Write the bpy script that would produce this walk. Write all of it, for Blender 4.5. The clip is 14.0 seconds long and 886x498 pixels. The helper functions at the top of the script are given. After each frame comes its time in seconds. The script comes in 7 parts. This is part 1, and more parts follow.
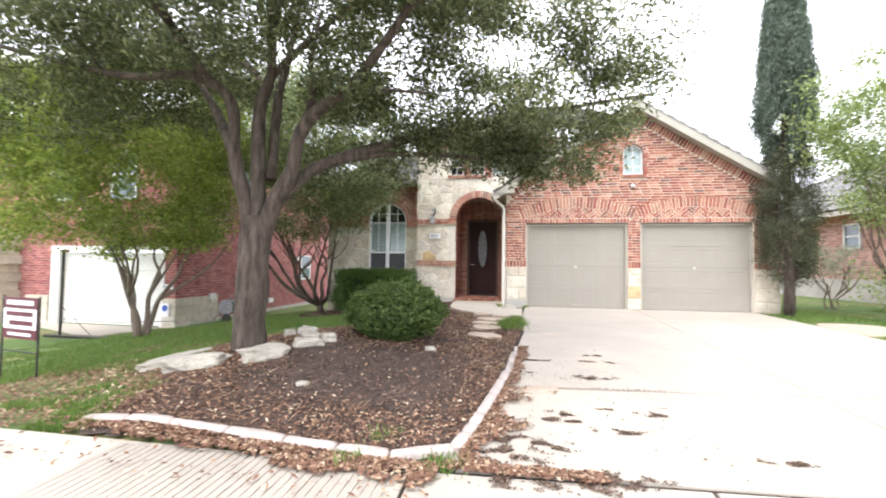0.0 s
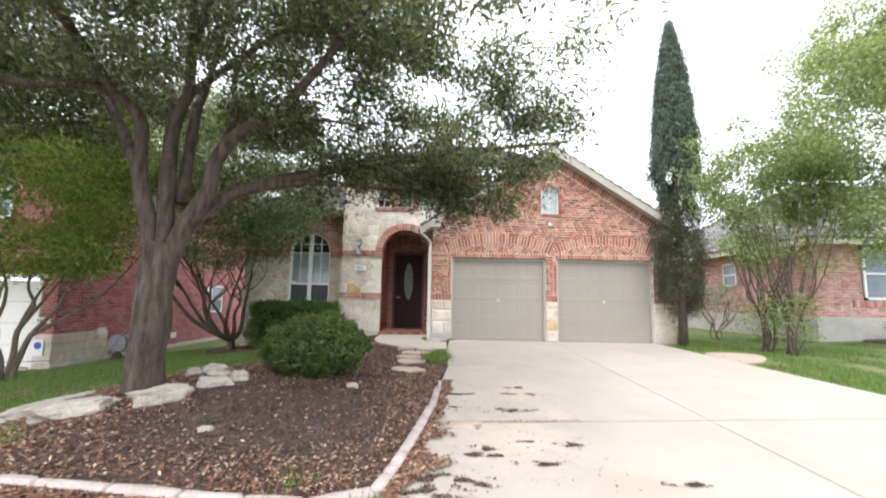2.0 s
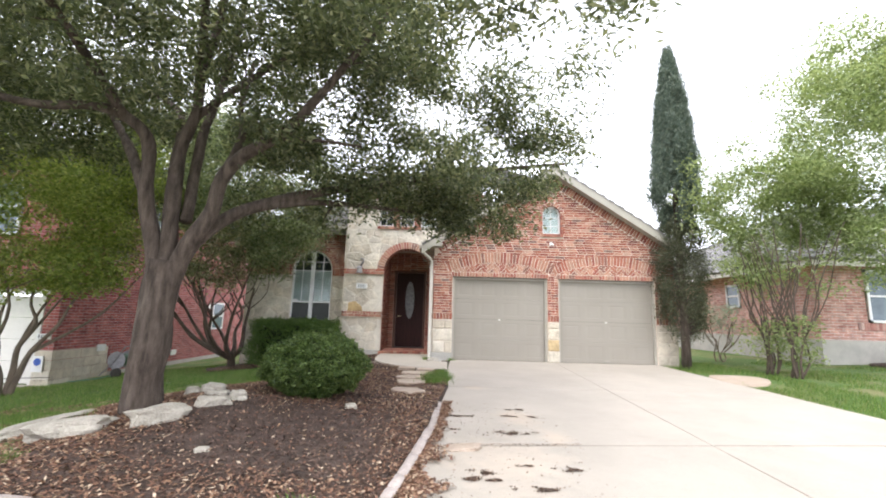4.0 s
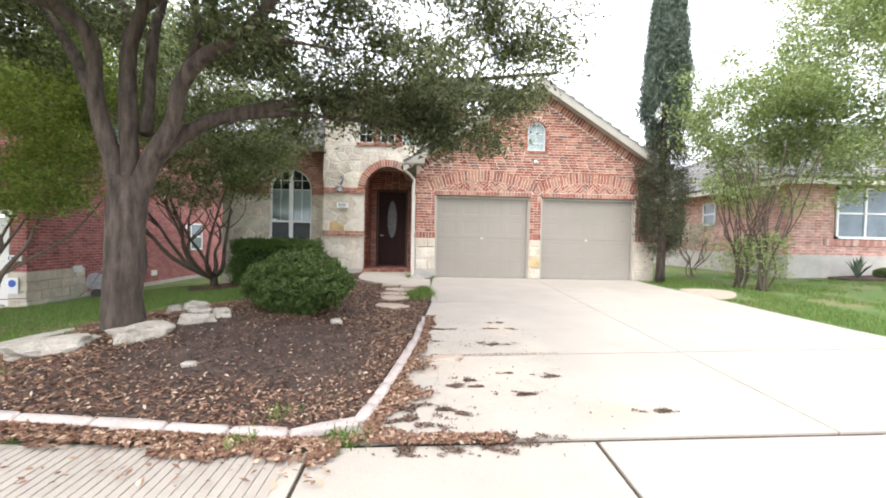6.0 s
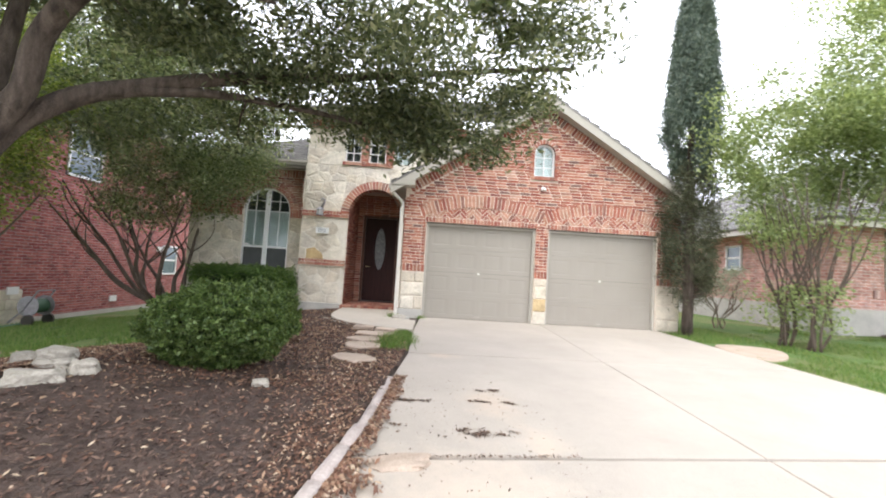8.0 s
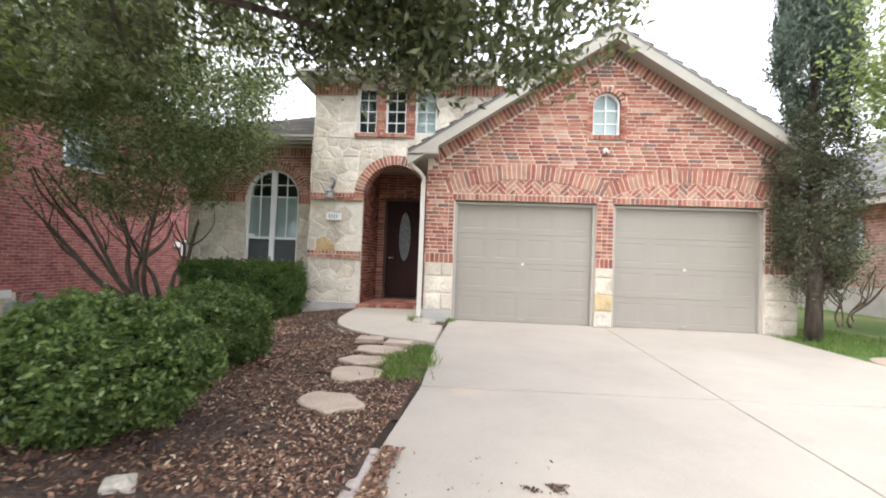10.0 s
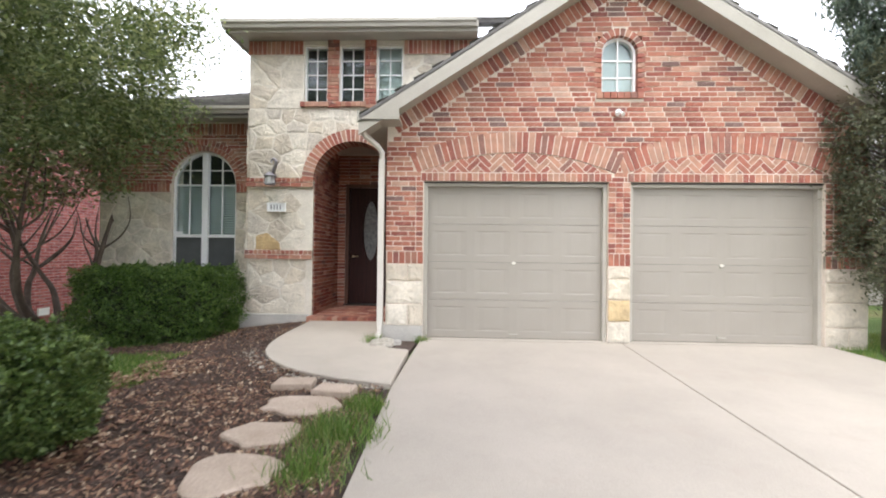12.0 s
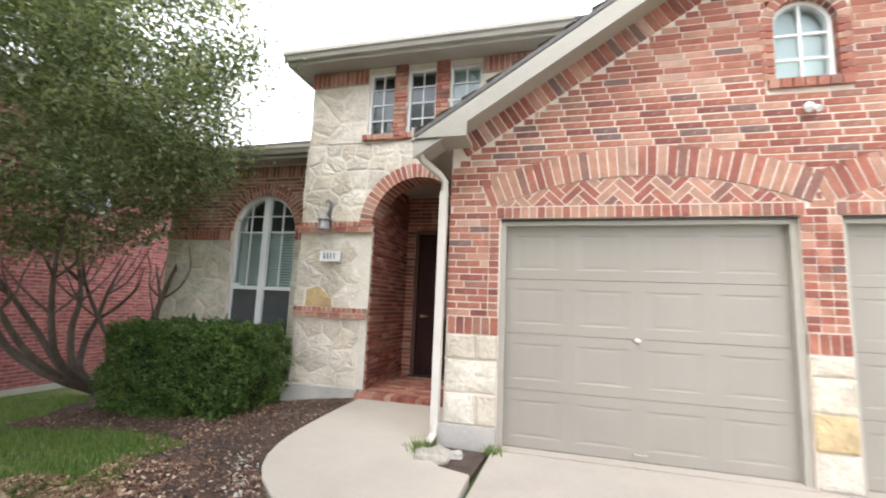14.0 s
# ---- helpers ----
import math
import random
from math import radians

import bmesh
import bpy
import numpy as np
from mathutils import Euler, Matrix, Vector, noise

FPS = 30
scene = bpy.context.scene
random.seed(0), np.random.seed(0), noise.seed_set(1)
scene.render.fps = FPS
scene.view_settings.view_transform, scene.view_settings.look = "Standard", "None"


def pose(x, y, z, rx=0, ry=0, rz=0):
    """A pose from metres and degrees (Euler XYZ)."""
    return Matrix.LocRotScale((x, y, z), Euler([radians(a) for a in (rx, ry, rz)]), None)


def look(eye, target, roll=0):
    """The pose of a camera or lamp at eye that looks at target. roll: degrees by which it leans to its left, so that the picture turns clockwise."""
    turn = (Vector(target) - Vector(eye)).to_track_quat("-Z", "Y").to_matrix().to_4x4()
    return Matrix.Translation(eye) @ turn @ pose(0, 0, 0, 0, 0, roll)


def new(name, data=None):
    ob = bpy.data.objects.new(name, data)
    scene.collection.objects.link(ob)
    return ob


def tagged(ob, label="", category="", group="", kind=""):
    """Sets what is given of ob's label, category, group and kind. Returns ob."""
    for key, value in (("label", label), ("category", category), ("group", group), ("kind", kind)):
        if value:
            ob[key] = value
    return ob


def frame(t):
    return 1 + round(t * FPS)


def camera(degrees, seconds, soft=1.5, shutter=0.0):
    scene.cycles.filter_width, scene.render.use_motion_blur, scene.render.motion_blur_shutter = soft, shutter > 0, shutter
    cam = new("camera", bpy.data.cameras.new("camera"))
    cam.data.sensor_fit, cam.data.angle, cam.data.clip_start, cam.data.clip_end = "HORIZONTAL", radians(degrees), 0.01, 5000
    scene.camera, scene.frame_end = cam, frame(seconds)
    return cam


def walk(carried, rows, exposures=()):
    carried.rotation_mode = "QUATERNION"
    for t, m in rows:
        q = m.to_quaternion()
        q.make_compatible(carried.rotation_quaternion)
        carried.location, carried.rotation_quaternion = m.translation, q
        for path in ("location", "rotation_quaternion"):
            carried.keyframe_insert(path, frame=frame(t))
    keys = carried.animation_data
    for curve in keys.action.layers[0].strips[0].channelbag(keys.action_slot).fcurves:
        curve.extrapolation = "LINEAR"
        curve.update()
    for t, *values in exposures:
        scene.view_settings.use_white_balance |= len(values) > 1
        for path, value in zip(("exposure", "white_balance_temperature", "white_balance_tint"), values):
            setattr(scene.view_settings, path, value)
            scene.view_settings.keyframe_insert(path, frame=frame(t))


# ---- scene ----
cam = camera(92.4, 14.0, soft=1.9, shutter=0.4)
PATH = [
    (0, (-0.23, 0.025, 1.543), (-0.573, 1.994, 1.623), 0.7),
    (0.5, (-0.236, 0.046, 1.545), (-0.393, 2.039, 1.609), 1.3),
    (1, (-0.232, 0.034, 1.544), (-0.237, 2.033, 1.595), 1.3),
    (1.5, (-0.234, 0.04, 1.545), (-0.226, 2.038, 1.633), 1.2),
    (2, (-0.231, 0.028, 1.544), (-0.231, 2.014, 1.782), 1.1),
    (2.2, (-0.232, 0.032, 1.544), (-0.243, 2.008, 1.852), 1.0),
    (4.3, (-0.21, -0.007, 1.567), (-0.219, 1.967, 1.889), 1.7),
    (4.5, (-0.211, 0.008, 1.56), (-0.215, 1.995, 1.79), 1.7),
    (5, (-0.213, 0.021, 1.546), (-0.222, 2.02, 1.6), 1.7),
    (5.5, (-0.223, 0.049, 1.534), (-0.22, 2.049, 1.503), 1.6),
    (6, (-0.217, 0.114, 1.536), (-0.138, 2.112, 1.487), 1.2),
    (6.5, (-0.144, 0.404, 1.553), (-0.101, 2.403, 1.624), 2.8),
    (7, (-0.053, 0.748, 1.519), (-0.022, 2.748, 1.529), 2.6),
    (7.5, (0.016, 1.179, 1.524), (0.145, 3.175, 1.571), 2.2),
    (8, (0.09, 1.625, 1.526), (0.154, 3.621, 1.642), 3.5),
    (8.2, (0.133, 1.802, 1.534), (0.147, 3.798, 1.663), 3.9),
    (10.3, (0.308, 3.838, 1.597), (0.176, 5.834, 1.605), 2.0),
    (10.5, (0.31, 4.008, 1.604), (0.212, 6.006, 1.577), 1.3),
    (11, (0.398, 4.484, 1.631), (0.217, 6.474, 1.551), 2.4),
    (11.5, (0.456, 4.883, 1.636), (0.306, 6.876, 1.577), 2.1),
    (12, (0.477, 5.33, 1.69), (0.402, 7.328, 1.709), 0.7),
    (12.5, (0.545, 5.797, 1.726), (0.359, 7.788, 1.766), 1.1),
    (13, (0.561, 6.224, 1.712), (0.287, 8.205, 1.745), 1.2),
    (13.5, (0.525, 6.635, 1.765), (0.213, 8.604, 1.925), 1.2),
    (14, (0.514, 6.974, 1.81), (0.001, 8.89, 2.069), 2.4),
]
EXPOSURES = [(0.0, 1.58), (0.5, 1.52), (1.0, 1.34), (1.5, 1.22), (2.2, 1.2), (4.3, 1.25), (5.5, 1.36), (7.0, 1.34), (8.2, 1.3), (10.3, 1.33), (12.0, 1.3), (13.3, 1.33), (14.0, 1.45)]
walk(cam, [(t, look(eye, target, roll)) for t, eye, target, roll in PATH], EXPOSURES)

# ---- light ----
ELEV, AZIM = radians(62), radians(200)
world = bpy.data.worlds.new("overcast_sky")
scene.world = world
world.use_nodes = True
wn = world.node_tree
wn.nodes.clear()
sky = wn.nodes.new("ShaderNodeTexSky")
sky.sky_type, sky.sun_disc, sky.sun_elevation, sky.sun_rotation = "NISHITA", False, ELEV, AZIM
sky.air_density, sky.dust_density = 1.0, 4.0
soft_sky = wn.nodes.new("ShaderNodeHueSaturation")
soft_sky.inputs["Saturation"].default_value = 0.12
back = wn.nodes.new("ShaderNodeBackground")
back.inputs["Strength"].default_value = 0.15
wout = wn.nodes.new("ShaderNodeOutputWorld")
wn.links.new(sky.outputs[0], soft_sky.inputs["Color"])
cloud = wn.nodes.new("ShaderNodeMix")
cloud.data_type = "RGBA"
cloud.inputs["Factor"].default_value = 0.7
cloud.inputs["B"].default_value = (9.0, 9.3, 10.5, 1)
wn.links.new(soft_sky.outputs[0], cloud.inputs["A"])
wn.links.new(cloud.outputs["Result"], back.inputs["Color"])
wn.links.new(back.outputs[0], wout.inputs["Surface"])
sun = new("sun", bpy.data.lights.new("sun", "SUN"))
sun.data.energy, sun.data.angle, sun.data.color = 0.8, radians(40), (1.0, 0.98, 0.95)
sun.matrix_world = look((-4, -8, 20), (1, 4, 0))


# ---- materials ----
def nodes(name):
    m = bpy.data.materials.new(name)
    m.use_nodes = True
    t = m.node_tree
    return m, t, t.nodes["Principled BSDF"]


def add(t, kind, **inputs):
    n = t.nodes.new("ShaderNode" + kind)
    for k, v in inputs.items():
        n.inputs[k].default_value = v
    return n


def ramp(t, fac, stops, mode="LINEAR"):
    r = t.nodes.new("ShaderNodeValToRGB")
    r.color_ramp.interpolation = mode
    e = r.color_ramp.elements
    while len(e) < len(stops):
        e.new(0.5)
    for el, (p, c) in zip(e, stops):
        el.position, el.color = p, (*c, 1)
    t.links.new(fac, r.inputs[0])
    return r.outputs[0]


def noise_of(t, scale, detail=4.0, rough=0.6, where="Object", stretch=None):
    c = t.nodes.new("ShaderNodeTexCoord").outputs[where]
    if stretch:
        mp = t.nodes.new("ShaderNodeMapping")
        mp.inputs["Scale"].default_value = stretch
        t.links.new(c, mp.inputs[0])
        c = mp.outputs[0]
    n = add(t, "TexNoise", Scale=scale, Detail=detail, Roughness=rough)
    t.links.new(c, n.inputs["Vector"])
    return n.outputs["Fac"]


def mix(t, a, b, fac, mode="MIX"):
    m = t.nodes.new("ShaderNodeMix")
    m.data_type, m.blend_type = "RGBA", mode
    for sock, v in ((m.inputs["Factor"], fac), (m.inputs["A"], a), (m.inputs["B"], b)):
        if isinstance(v, (int, float)):
            sock.default_value = v
        elif isinstance(v, tuple):
            sock.default_value = (*v, 1)
        else:
            t.links.new(v, sock)
    return m.outputs["Result"]


def bump(t, p, height, strength, dist=0.01):
    b = add(t, "Bump", Strength=strength, Distance=dist)
    t.links.new(height, b.inputs["Height"])
    t.links.new(b.outputs[0], p.inputs["Normal"])


def chance(t):
    """A random number for each piece, be it an object or an island of a mesh."""
    a = t.nodes.new("ShaderNodeObjectInfo").outputs["Random"]
    b = t.nodes.new("ShaderNodeNewGeometry").outputs["Random Per Island"]
    s = t.nodes.new("ShaderNodeMath")
    s.operation = "ADD"
    t.links.new(a, s.inputs[0]), t.links.new(b, s.inputs[1])
    f = t.nodes.new("ShaderNodeMath")
    f.operation = "FRACT"
    t.links.new(s.outputs[0], f.inputs[0])
    return f.outputs[0]


def surface(name, dark, light, scale=6.0, fine=90.0, rough=0.8, relief=0.3, metal=0.0, stretch=None, spread=0.5, dist=0.01):
    """Two scales of noise between two colours, with fine relief."""
    m, t, p = nodes(name)
    big, small = noise_of(t, scale, stretch=stretch), noise_of(t, fine, 3)
    c1 = ramp(t, big, [(0.5 - spread / 2, dark), (0.5 + spread / 2, light)])
    c = mix(t, c1, ramp(t, small, [(0.3, (0.72, 0.72, 0.72)), (0.7, (1.15, 1.15, 1.15))]), min(0.6, 0.08 + relief), "MULTIPLY")
    t.links.new(c, p.inputs["Base Color"])
    p.inputs["Roughness"].default_value, p.inputs["Metallic"].default_value = rough, metal
    if relief:
        bump(t, p, small, relief, dist)
    return m


def pieces(name, stops, rough=0.85, fine=70.0, relief=0.5, blotch=0.5, dist=0.006, smear=None):
    """A colour of its own for each piece, with blotches and grain."""
    m, t, p = nodes(name)
    base = ramp(t, chance(t), stops, "CONSTANT" if len(stops) > 4 else "LINEAR")
    small, mid = noise_of(t, fine, 4, 0.65), noise_of(t, fine / 9, 3)
    c = mix(t, base, ramp(t, mid, [(0.3, (0.62, 0.6, 0.58)), (0.7, (1.25, 1.22, 1.2))]), blotch, "MULTIPLY")
    c = mix(t, c, ramp(t, small, [(0.3, (0.7, 0.7, 0.7)), (0.72, (1.2, 1.2, 1.2))]), 0.6, "MULTIPLY")
    if smear:
        c = mix(t, c, smear, ramp(t, noise_of(t, 14, 5, 0.7), [(0.58, (0, 0, 0)), (0.82, (0.5, 0.5, 0.5))]))
    t.links.new(c, p.inputs["Base Color"])
    p.inputs["Roughness"].default_value = rough
    bump(t, p, small, relief, dist)
    return m


def leaf_material(name, stops, rough=0.5, through_light=0.4):
    m, t, p = nodes(name)
    c = ramp(t, chance(t), stops)
    t.links.new(c, p.inputs["Base Color"])
    p.inputs["Roughness"].default_value = rough
    tr = add(t, "BsdfTranslucent")
    bright = mix(t, c, (1.32, 1.26, 0.85), 1.0, "MULTIPLY")
    t.links.new(bright, tr.inputs["Color"])
    mx = add(t, "MixShader", Fac=through_light)
    t.links.new(p.outputs[0], mx.inputs[1]), t.links.new(tr.outputs[0], mx.inputs[2])
    t.links.new(mx.outputs[0], t.nodes["Material Output"].inputs["Surface"])
    return m


def plain(name, colour, rough=0.5, metal=0.0, var=0.12, scale=9.0):
    lo = tuple(v * (1 - var) for v in colour)
    hi = tuple(min(1, v * (1 + var)) for v in colour)
    return surface(name, lo, hi, scale, 60, rough, 0.05, metal)


BRICK_TONES = [(0.0, (0.31, 0.105, 0.07)), (0.14, (0.37, 0.15, 0.10)), (0.28, (0.25, 0.08, 0.058)), (0.40, (0.42, 0.20, 0.14)), (0.52, (0.33, 0.125, 0.085)),
               (0.64, (0.45, 0.235, 0.165)), (0.74, (0.21, 0.075, 0.06)), (0.82, (0.29, 0.14, 0.10)), (0.91, (0.185, 0.11, 0.096)), (0.95, (0.49, 0.31, 0.235))]
M_BRICK = pieces("brick", BRICK_TONES, 0.9, 60, 0.7, 0.75, smear=(0.60, 0.46, 0.38))
M_BRICK_PALE = pieces("pale_brick", [(0.0, (0.36, 0.135, 0.092)), (0.2, (0.44, 0.235, 0.165)), (0.4, (0.34, 0.14, 0.10)), (0.6, (0.42, 0.24, 0.175)), (0.75, (0.29, 0.10, 0.075)), (0.9, (0.24, 0.12, 0.095))], 0.9, 60, 0.7, 0.75, smear=(0.60, 0.47, 0.37))
M_BRICK_PINK = pieces("pink_brick", [(0.0, (0.50, 0.26, 0.22)), (0.25, (0.56, 0.34, 0.29)), (0.5, (0.45, 0.21, 0.18)), (0.7, (0.63, 0.45, 0.39)), (0.85, (0.39, 0.25, 0.23))], 0.9, 80, 0.4, 0.45)
M_MORTAR = surface("mortar", (0.60, 0.52, 0.43), (0.76, 0.675, 0.58), 5, 120, 0.95, 0.4)
LIME = [(0.0, (0.60, 0.54, 0.44)), (0.22, (0.67, 0.62, 0.52)), (0.45, (0.56, 0.505, 0.415)), (0.62, (0.70, 0.655, 0.56)), (0.8, (0.63, 0.565, 0.455)), (0.93, (0.58, 0.535, 0.46))]
M_STONE = pieces("limestone", LIME, 0.92, 26, 0.8, 0.6, 0.02, smear=(0.74, 0.70, 0.62))
M_GOLD_STONE = pieces("ochre_limestone", [(0.0, (0.52, 0.37, 0.18)), (1.0, (0.60, 0.48, 0.29))], 0.92, 26, 0.8, 0.7, 0.02, smear=(0.62, 0.56, 0.44))
M_STONE_JOINT = surface("stone_joint", (0.62, 0.57, 0.48), (0.74, 0.69, 0.60), 6, 90, 0.95, 0.5)
M_CONCRETE = surface("concrete_base", (0.39, 0.37, 0.335), (0.53, 0.505, 0.455), 3, 60, 0.9, 0.3)
M_TRIM = surface("taupe_trim", (0.36, 0.335, 0.285), (0.42, 0.395, 0.34), 2.5, 40, 0.6, 0.06)
M_DOOR = surface("taupe_door", (0.275, 0.248, 0.21), (0.31, 0.283, 0.242), 0.9, 160, 0.5, 0.04)
M_CREAM = surface("cream_metal", (0.58, 0.54, 0.475), (0.65, 0.61, 0.55), 3, 40, 0.5, 0.04)
M_WHITE = plain("white_vinyl", (0.78, 0.78, 0.77), 0.45, 0, 0.05)
M_SHINGLE = pieces("shingle", [(0.0, (0.17, 0.165, 0.16)), (0.3, (0.23, 0.225, 0.21)), (0.6, (0.14, 0.135, 0.13)), (0.85, (0.27, 0.26, 0.245))], 0.95, 120, 0.7, 0.4)
M_BARK = surface("oak_bark", (0.048, 0.034, 0.026), (0.155, 0.12, 0.095), 16, 70, 0.95, 1.0, 0, (1, 1, 0.22), 0.35, 0.03)
M_SMOOTH_BARK = surface("crape_bark", (0.105, 0.078, 0.058), (0.24, 0.185, 0.14), 9, 60, 0.8, 0.3, 0, (1, 1, 0.3))
M_DARKWOOD = surface("dark_stained_wood", (0.020, 0.007, 0.007), (0.045, 0.016, 0.013), 4, 50, 0.5, 0.08, 0, (6, 6, 0.6))
M_DARKWOOD.node_tree.nodes["Principled BSDF"].inputs["Specular IOR Level"].default_value = 0.2
M_METAL_DARK = plain("dark_metal", (0.06, 0.055, 0.05), 0.45, 0.7)
M_METAL_GREY = plain("weathered_metal", (0.30, 0.29, 0.31), 0.55, 0.6, 0.3)
M_BLIND = plain("blind_slat", (0.72, 0.75, 0.72), 0.55)
# Near-black sheets behind glass and doors: dark of unlit interiors put into the colour.
M_DARKIN = plain("unlit_room_dark", (0.04, 0.045, 0.045), 0.9)


def glass_material(name, tint=(0.75, 0.85, 0.85)):
    m, t, p = nodes(name)
    p.inputs["Base Color"].default_value = (*tint, 1)
    p.inputs["Roughness"].default_value = 0.03
    p.inputs["IOR"].default_value = 1.5
    p.inputs["Transmission Weight"].default_value = 1.0
    return m


M_GLASS = glass_material("window_glass")
M_SCREEN = surface("insect_screen", (0.05, 0.055, 0.055), (0.075, 0.08, 0.08), 3, 300, 0.6, 0.1)


# ---- mesh helpers ----
class Geo:
    """Collects boxes, prisms, tubes and sheets into one mesh."""

    def __init__(self):
        self.v, self.f = [], []

    def poly(self, pts, faces):
        n = len(self.v)
        self.v += [tuple(p) for p in pts]
        self.f += [tuple(i + n for i in f) for f in faces]
        return self

    def box(self, x0, x1, y0, y1, z0, z1, turn=None):
        pts = [Vector((x, y, z)) for x in (x0, x1) for y in (y0, y1) for z in (z0, z1)]
        if turn:
            pts = [turn @ p for p in pts]
        return self.poly(pts, [(0, 1, 3, 2), (4, 6, 7, 5), (0, 4, 5, 1), (2, 3, 7, 6), (0, 2, 6, 4), (1, 5, 7, 3)])

    def prism(self, outline, y0, y1, bevel=0.0):
        """An outline of (x, z), counter-clockwise seen from the front (-y), from y0 (front) to y1."""
        n = len(outline)
        if bevel:
            cx, cz = sum(p[0] for p in outline) / n, sum(p[1] for p in outline) / n
            r = max(0.02, sum(math.hypot(p[0] - cx, p[1] - cz) for p in outline) / n)
            k = max(0.3, 1 - bevel / r)
            ring = [(cx + (x - cx) * k, y0, cz + (z - cz) * k) for x, z in outline]
            pts = ring + [(x, y0 + bevel * 0.8, z) for x, z in outline] + [(x, y1, z) for x, z in outline]
            sides = [(i, i + n, (i + 1) % n + n, (i + 1) % n) for i in range(n)] + [(i + n, i + 2 * n, (i + 1) % n + 2 * n, (i + 1) % n + n) for i in range(n)]
            return self.poly(pts, [tuple(range(n))] + sides)
        pts = [(x, y0, z) for x, z in outline] + [(x, y1, z) for x, z in outline]
        sides = [(i, i + n, (i + 1) % n + n, (i + 1) % n) for i in range(n)]
        return self.poly(pts, [tuple(range(n)), tuple(range(2 * n - 1, n - 1, -1))] + sides)

    def slab(self, outline, z0, z1, bevel=0.0):
        """An outline of (x, y), counter-clockwise from above; z0 and z1 are numbers or functions of x, y."""
        n = len(outline)
        lo = z0 if callable(z0) else (lambda x, y: z0)
        hi = z1 if callable(z1) else (lambda x, y: z1)
        cx, cy = sum(p[0] for p in outline) / n, sum(p[1] for p in outline) / n
        if bevel:
            r = sum(math.hypot(p[0] - cx, p[1] - cy) for p in outline) / n
            k = 1 - bevel / r
            top = [(cx + (x - cx) * k, cy + (y - cy) * k, hi(x, y)) for x, y in outline]
            pts = top + [(x, y, hi(x, y) - bevel * 0.8) for x, y in outline] + [(x, y, lo(x, y)) for x, y in outline]
            sides = [(i, i + n, (i + 1) % n + n, (i + 1) % n) for i in range(n)] + [(i + n, i + 2 * n, (i + 1) % n + 2 * n, (i + 1) % n + n) for i in range(n)]
            return self.poly(pts, [tuple(range(n))] + sides)
        pts = [(x, y, hi(x, y)) for x, y in outline] + [(x, y, lo(x, y)) for x, y in outline]
        return self.poly(pts, [tuple(range(n)), tuple(range(2 * n - 1, n - 1, -1))] + [(i, i + n, (i + 1) % n + n, (i + 1) % n) for i in range(n)])

    def tube(self, path, radii, sides=8, wobble=0.0):
        path = [Vector(p) for p in path]
        n0, rings = len(self.v), []
        for i, p in enumerate(path):
            d = (path[min(i + 1, len(path) - 1)] - path[max(i - 1, 0)]).normalized()
            a = d.orthogonal().normalized() if i == 0 else (a - d * a.dot(d)).normalized()
            b = d.cross(a)
            r = radii[i] if isinstance(radii, (list, tuple)) else radii
            for k in range(sides):
                w = 2 * math.pi * k / sides
                rr = r * (1 + wobble * (noise.noise(p * 3 + Vector((k * 1.7, 0, 0)))))
                self.v.append(tuple(p + (a * math.cos(w) + b * math.sin(w)) * rr))
        for i in range(len(path) - 1):
            for k in range(sides):
                q, s = n0 + i * sides, (k + 1) % sides
                self.f.append((q + k, q + s, q + sides + s, q + sides + k))
        self.f.append(tuple(n0 + k for k in reversed(range(sides))))
        self.f.append(tuple(n0 + (len(path) - 1) * sides + k for k in range(sides)))
        return self

    def make(self, name, material, parent=None, label="", smooth=False, offset=None):
        me = bpy.data.meshes.new(name)
        base = Vector(offset) if offset is not None else (parent_base(parent) if parent else Vector((0, 0, 0)))
        me.from_pydata([tuple(Vector(p) - base) for p in self.v], [], self.f)
        me.materials.append(material)
        if smooth:
            me.polygons.foreach_set("use_smooth", [True] * len(me.polygons))
        ob = new(name, me)
        if parent:
            ob.parent = parent
        if label:
            ob["label"] = label
        return ob


def parent_base(ob):
    p = Vector((0, 0, 0))
    while ob:
        p += ob.location
        ob = ob.parent
    return p


def part(name, bm, material, parent, label=""):
    me = bpy.data.meshes.new(name)
    bm.to_mesh(me)
    bm.free()
    me.materials.append(material)
    ob = new(name, me)
    ob.parent = parent
    if label:
        ob["label"] = label
    return ob


def thing(name, at, label, category, group="", kind=""):
    ob = new(name)
    ob.location = at
    ob.empty_display_size = 0.2
    return tagged(ob, label, category, group, kind)


def big_mesh(name, verts, quads, material, parent=None, smooth=False):
    """A mesh from arrays, for leaves, blades and chips."""
    base = np.array(parent_base(parent)) if parent else np.zeros(3)
    me = bpy.data.meshes.new(name)
    n, q = len(verts), len(quads)
    me.vertices.add(n)
    me.vertices.foreach_set("co", (np.asarray(verts) - base).astype(np.float32).ravel())
    me.loops.add(4 * q)
    me.loops.foreach_set("vertex_index", np.asarray(quads, dtype=np.int32).ravel())
    me.polygons.add(q)
    me.polygons.foreach_set("loop_start", np.arange(0, 4 * q, 4, dtype=np.int32))
    me.update(calc_edges=True)
    me.materials.append(material)
    ob = new(name, me)
    if parent:
        ob.parent = parent
    return ob


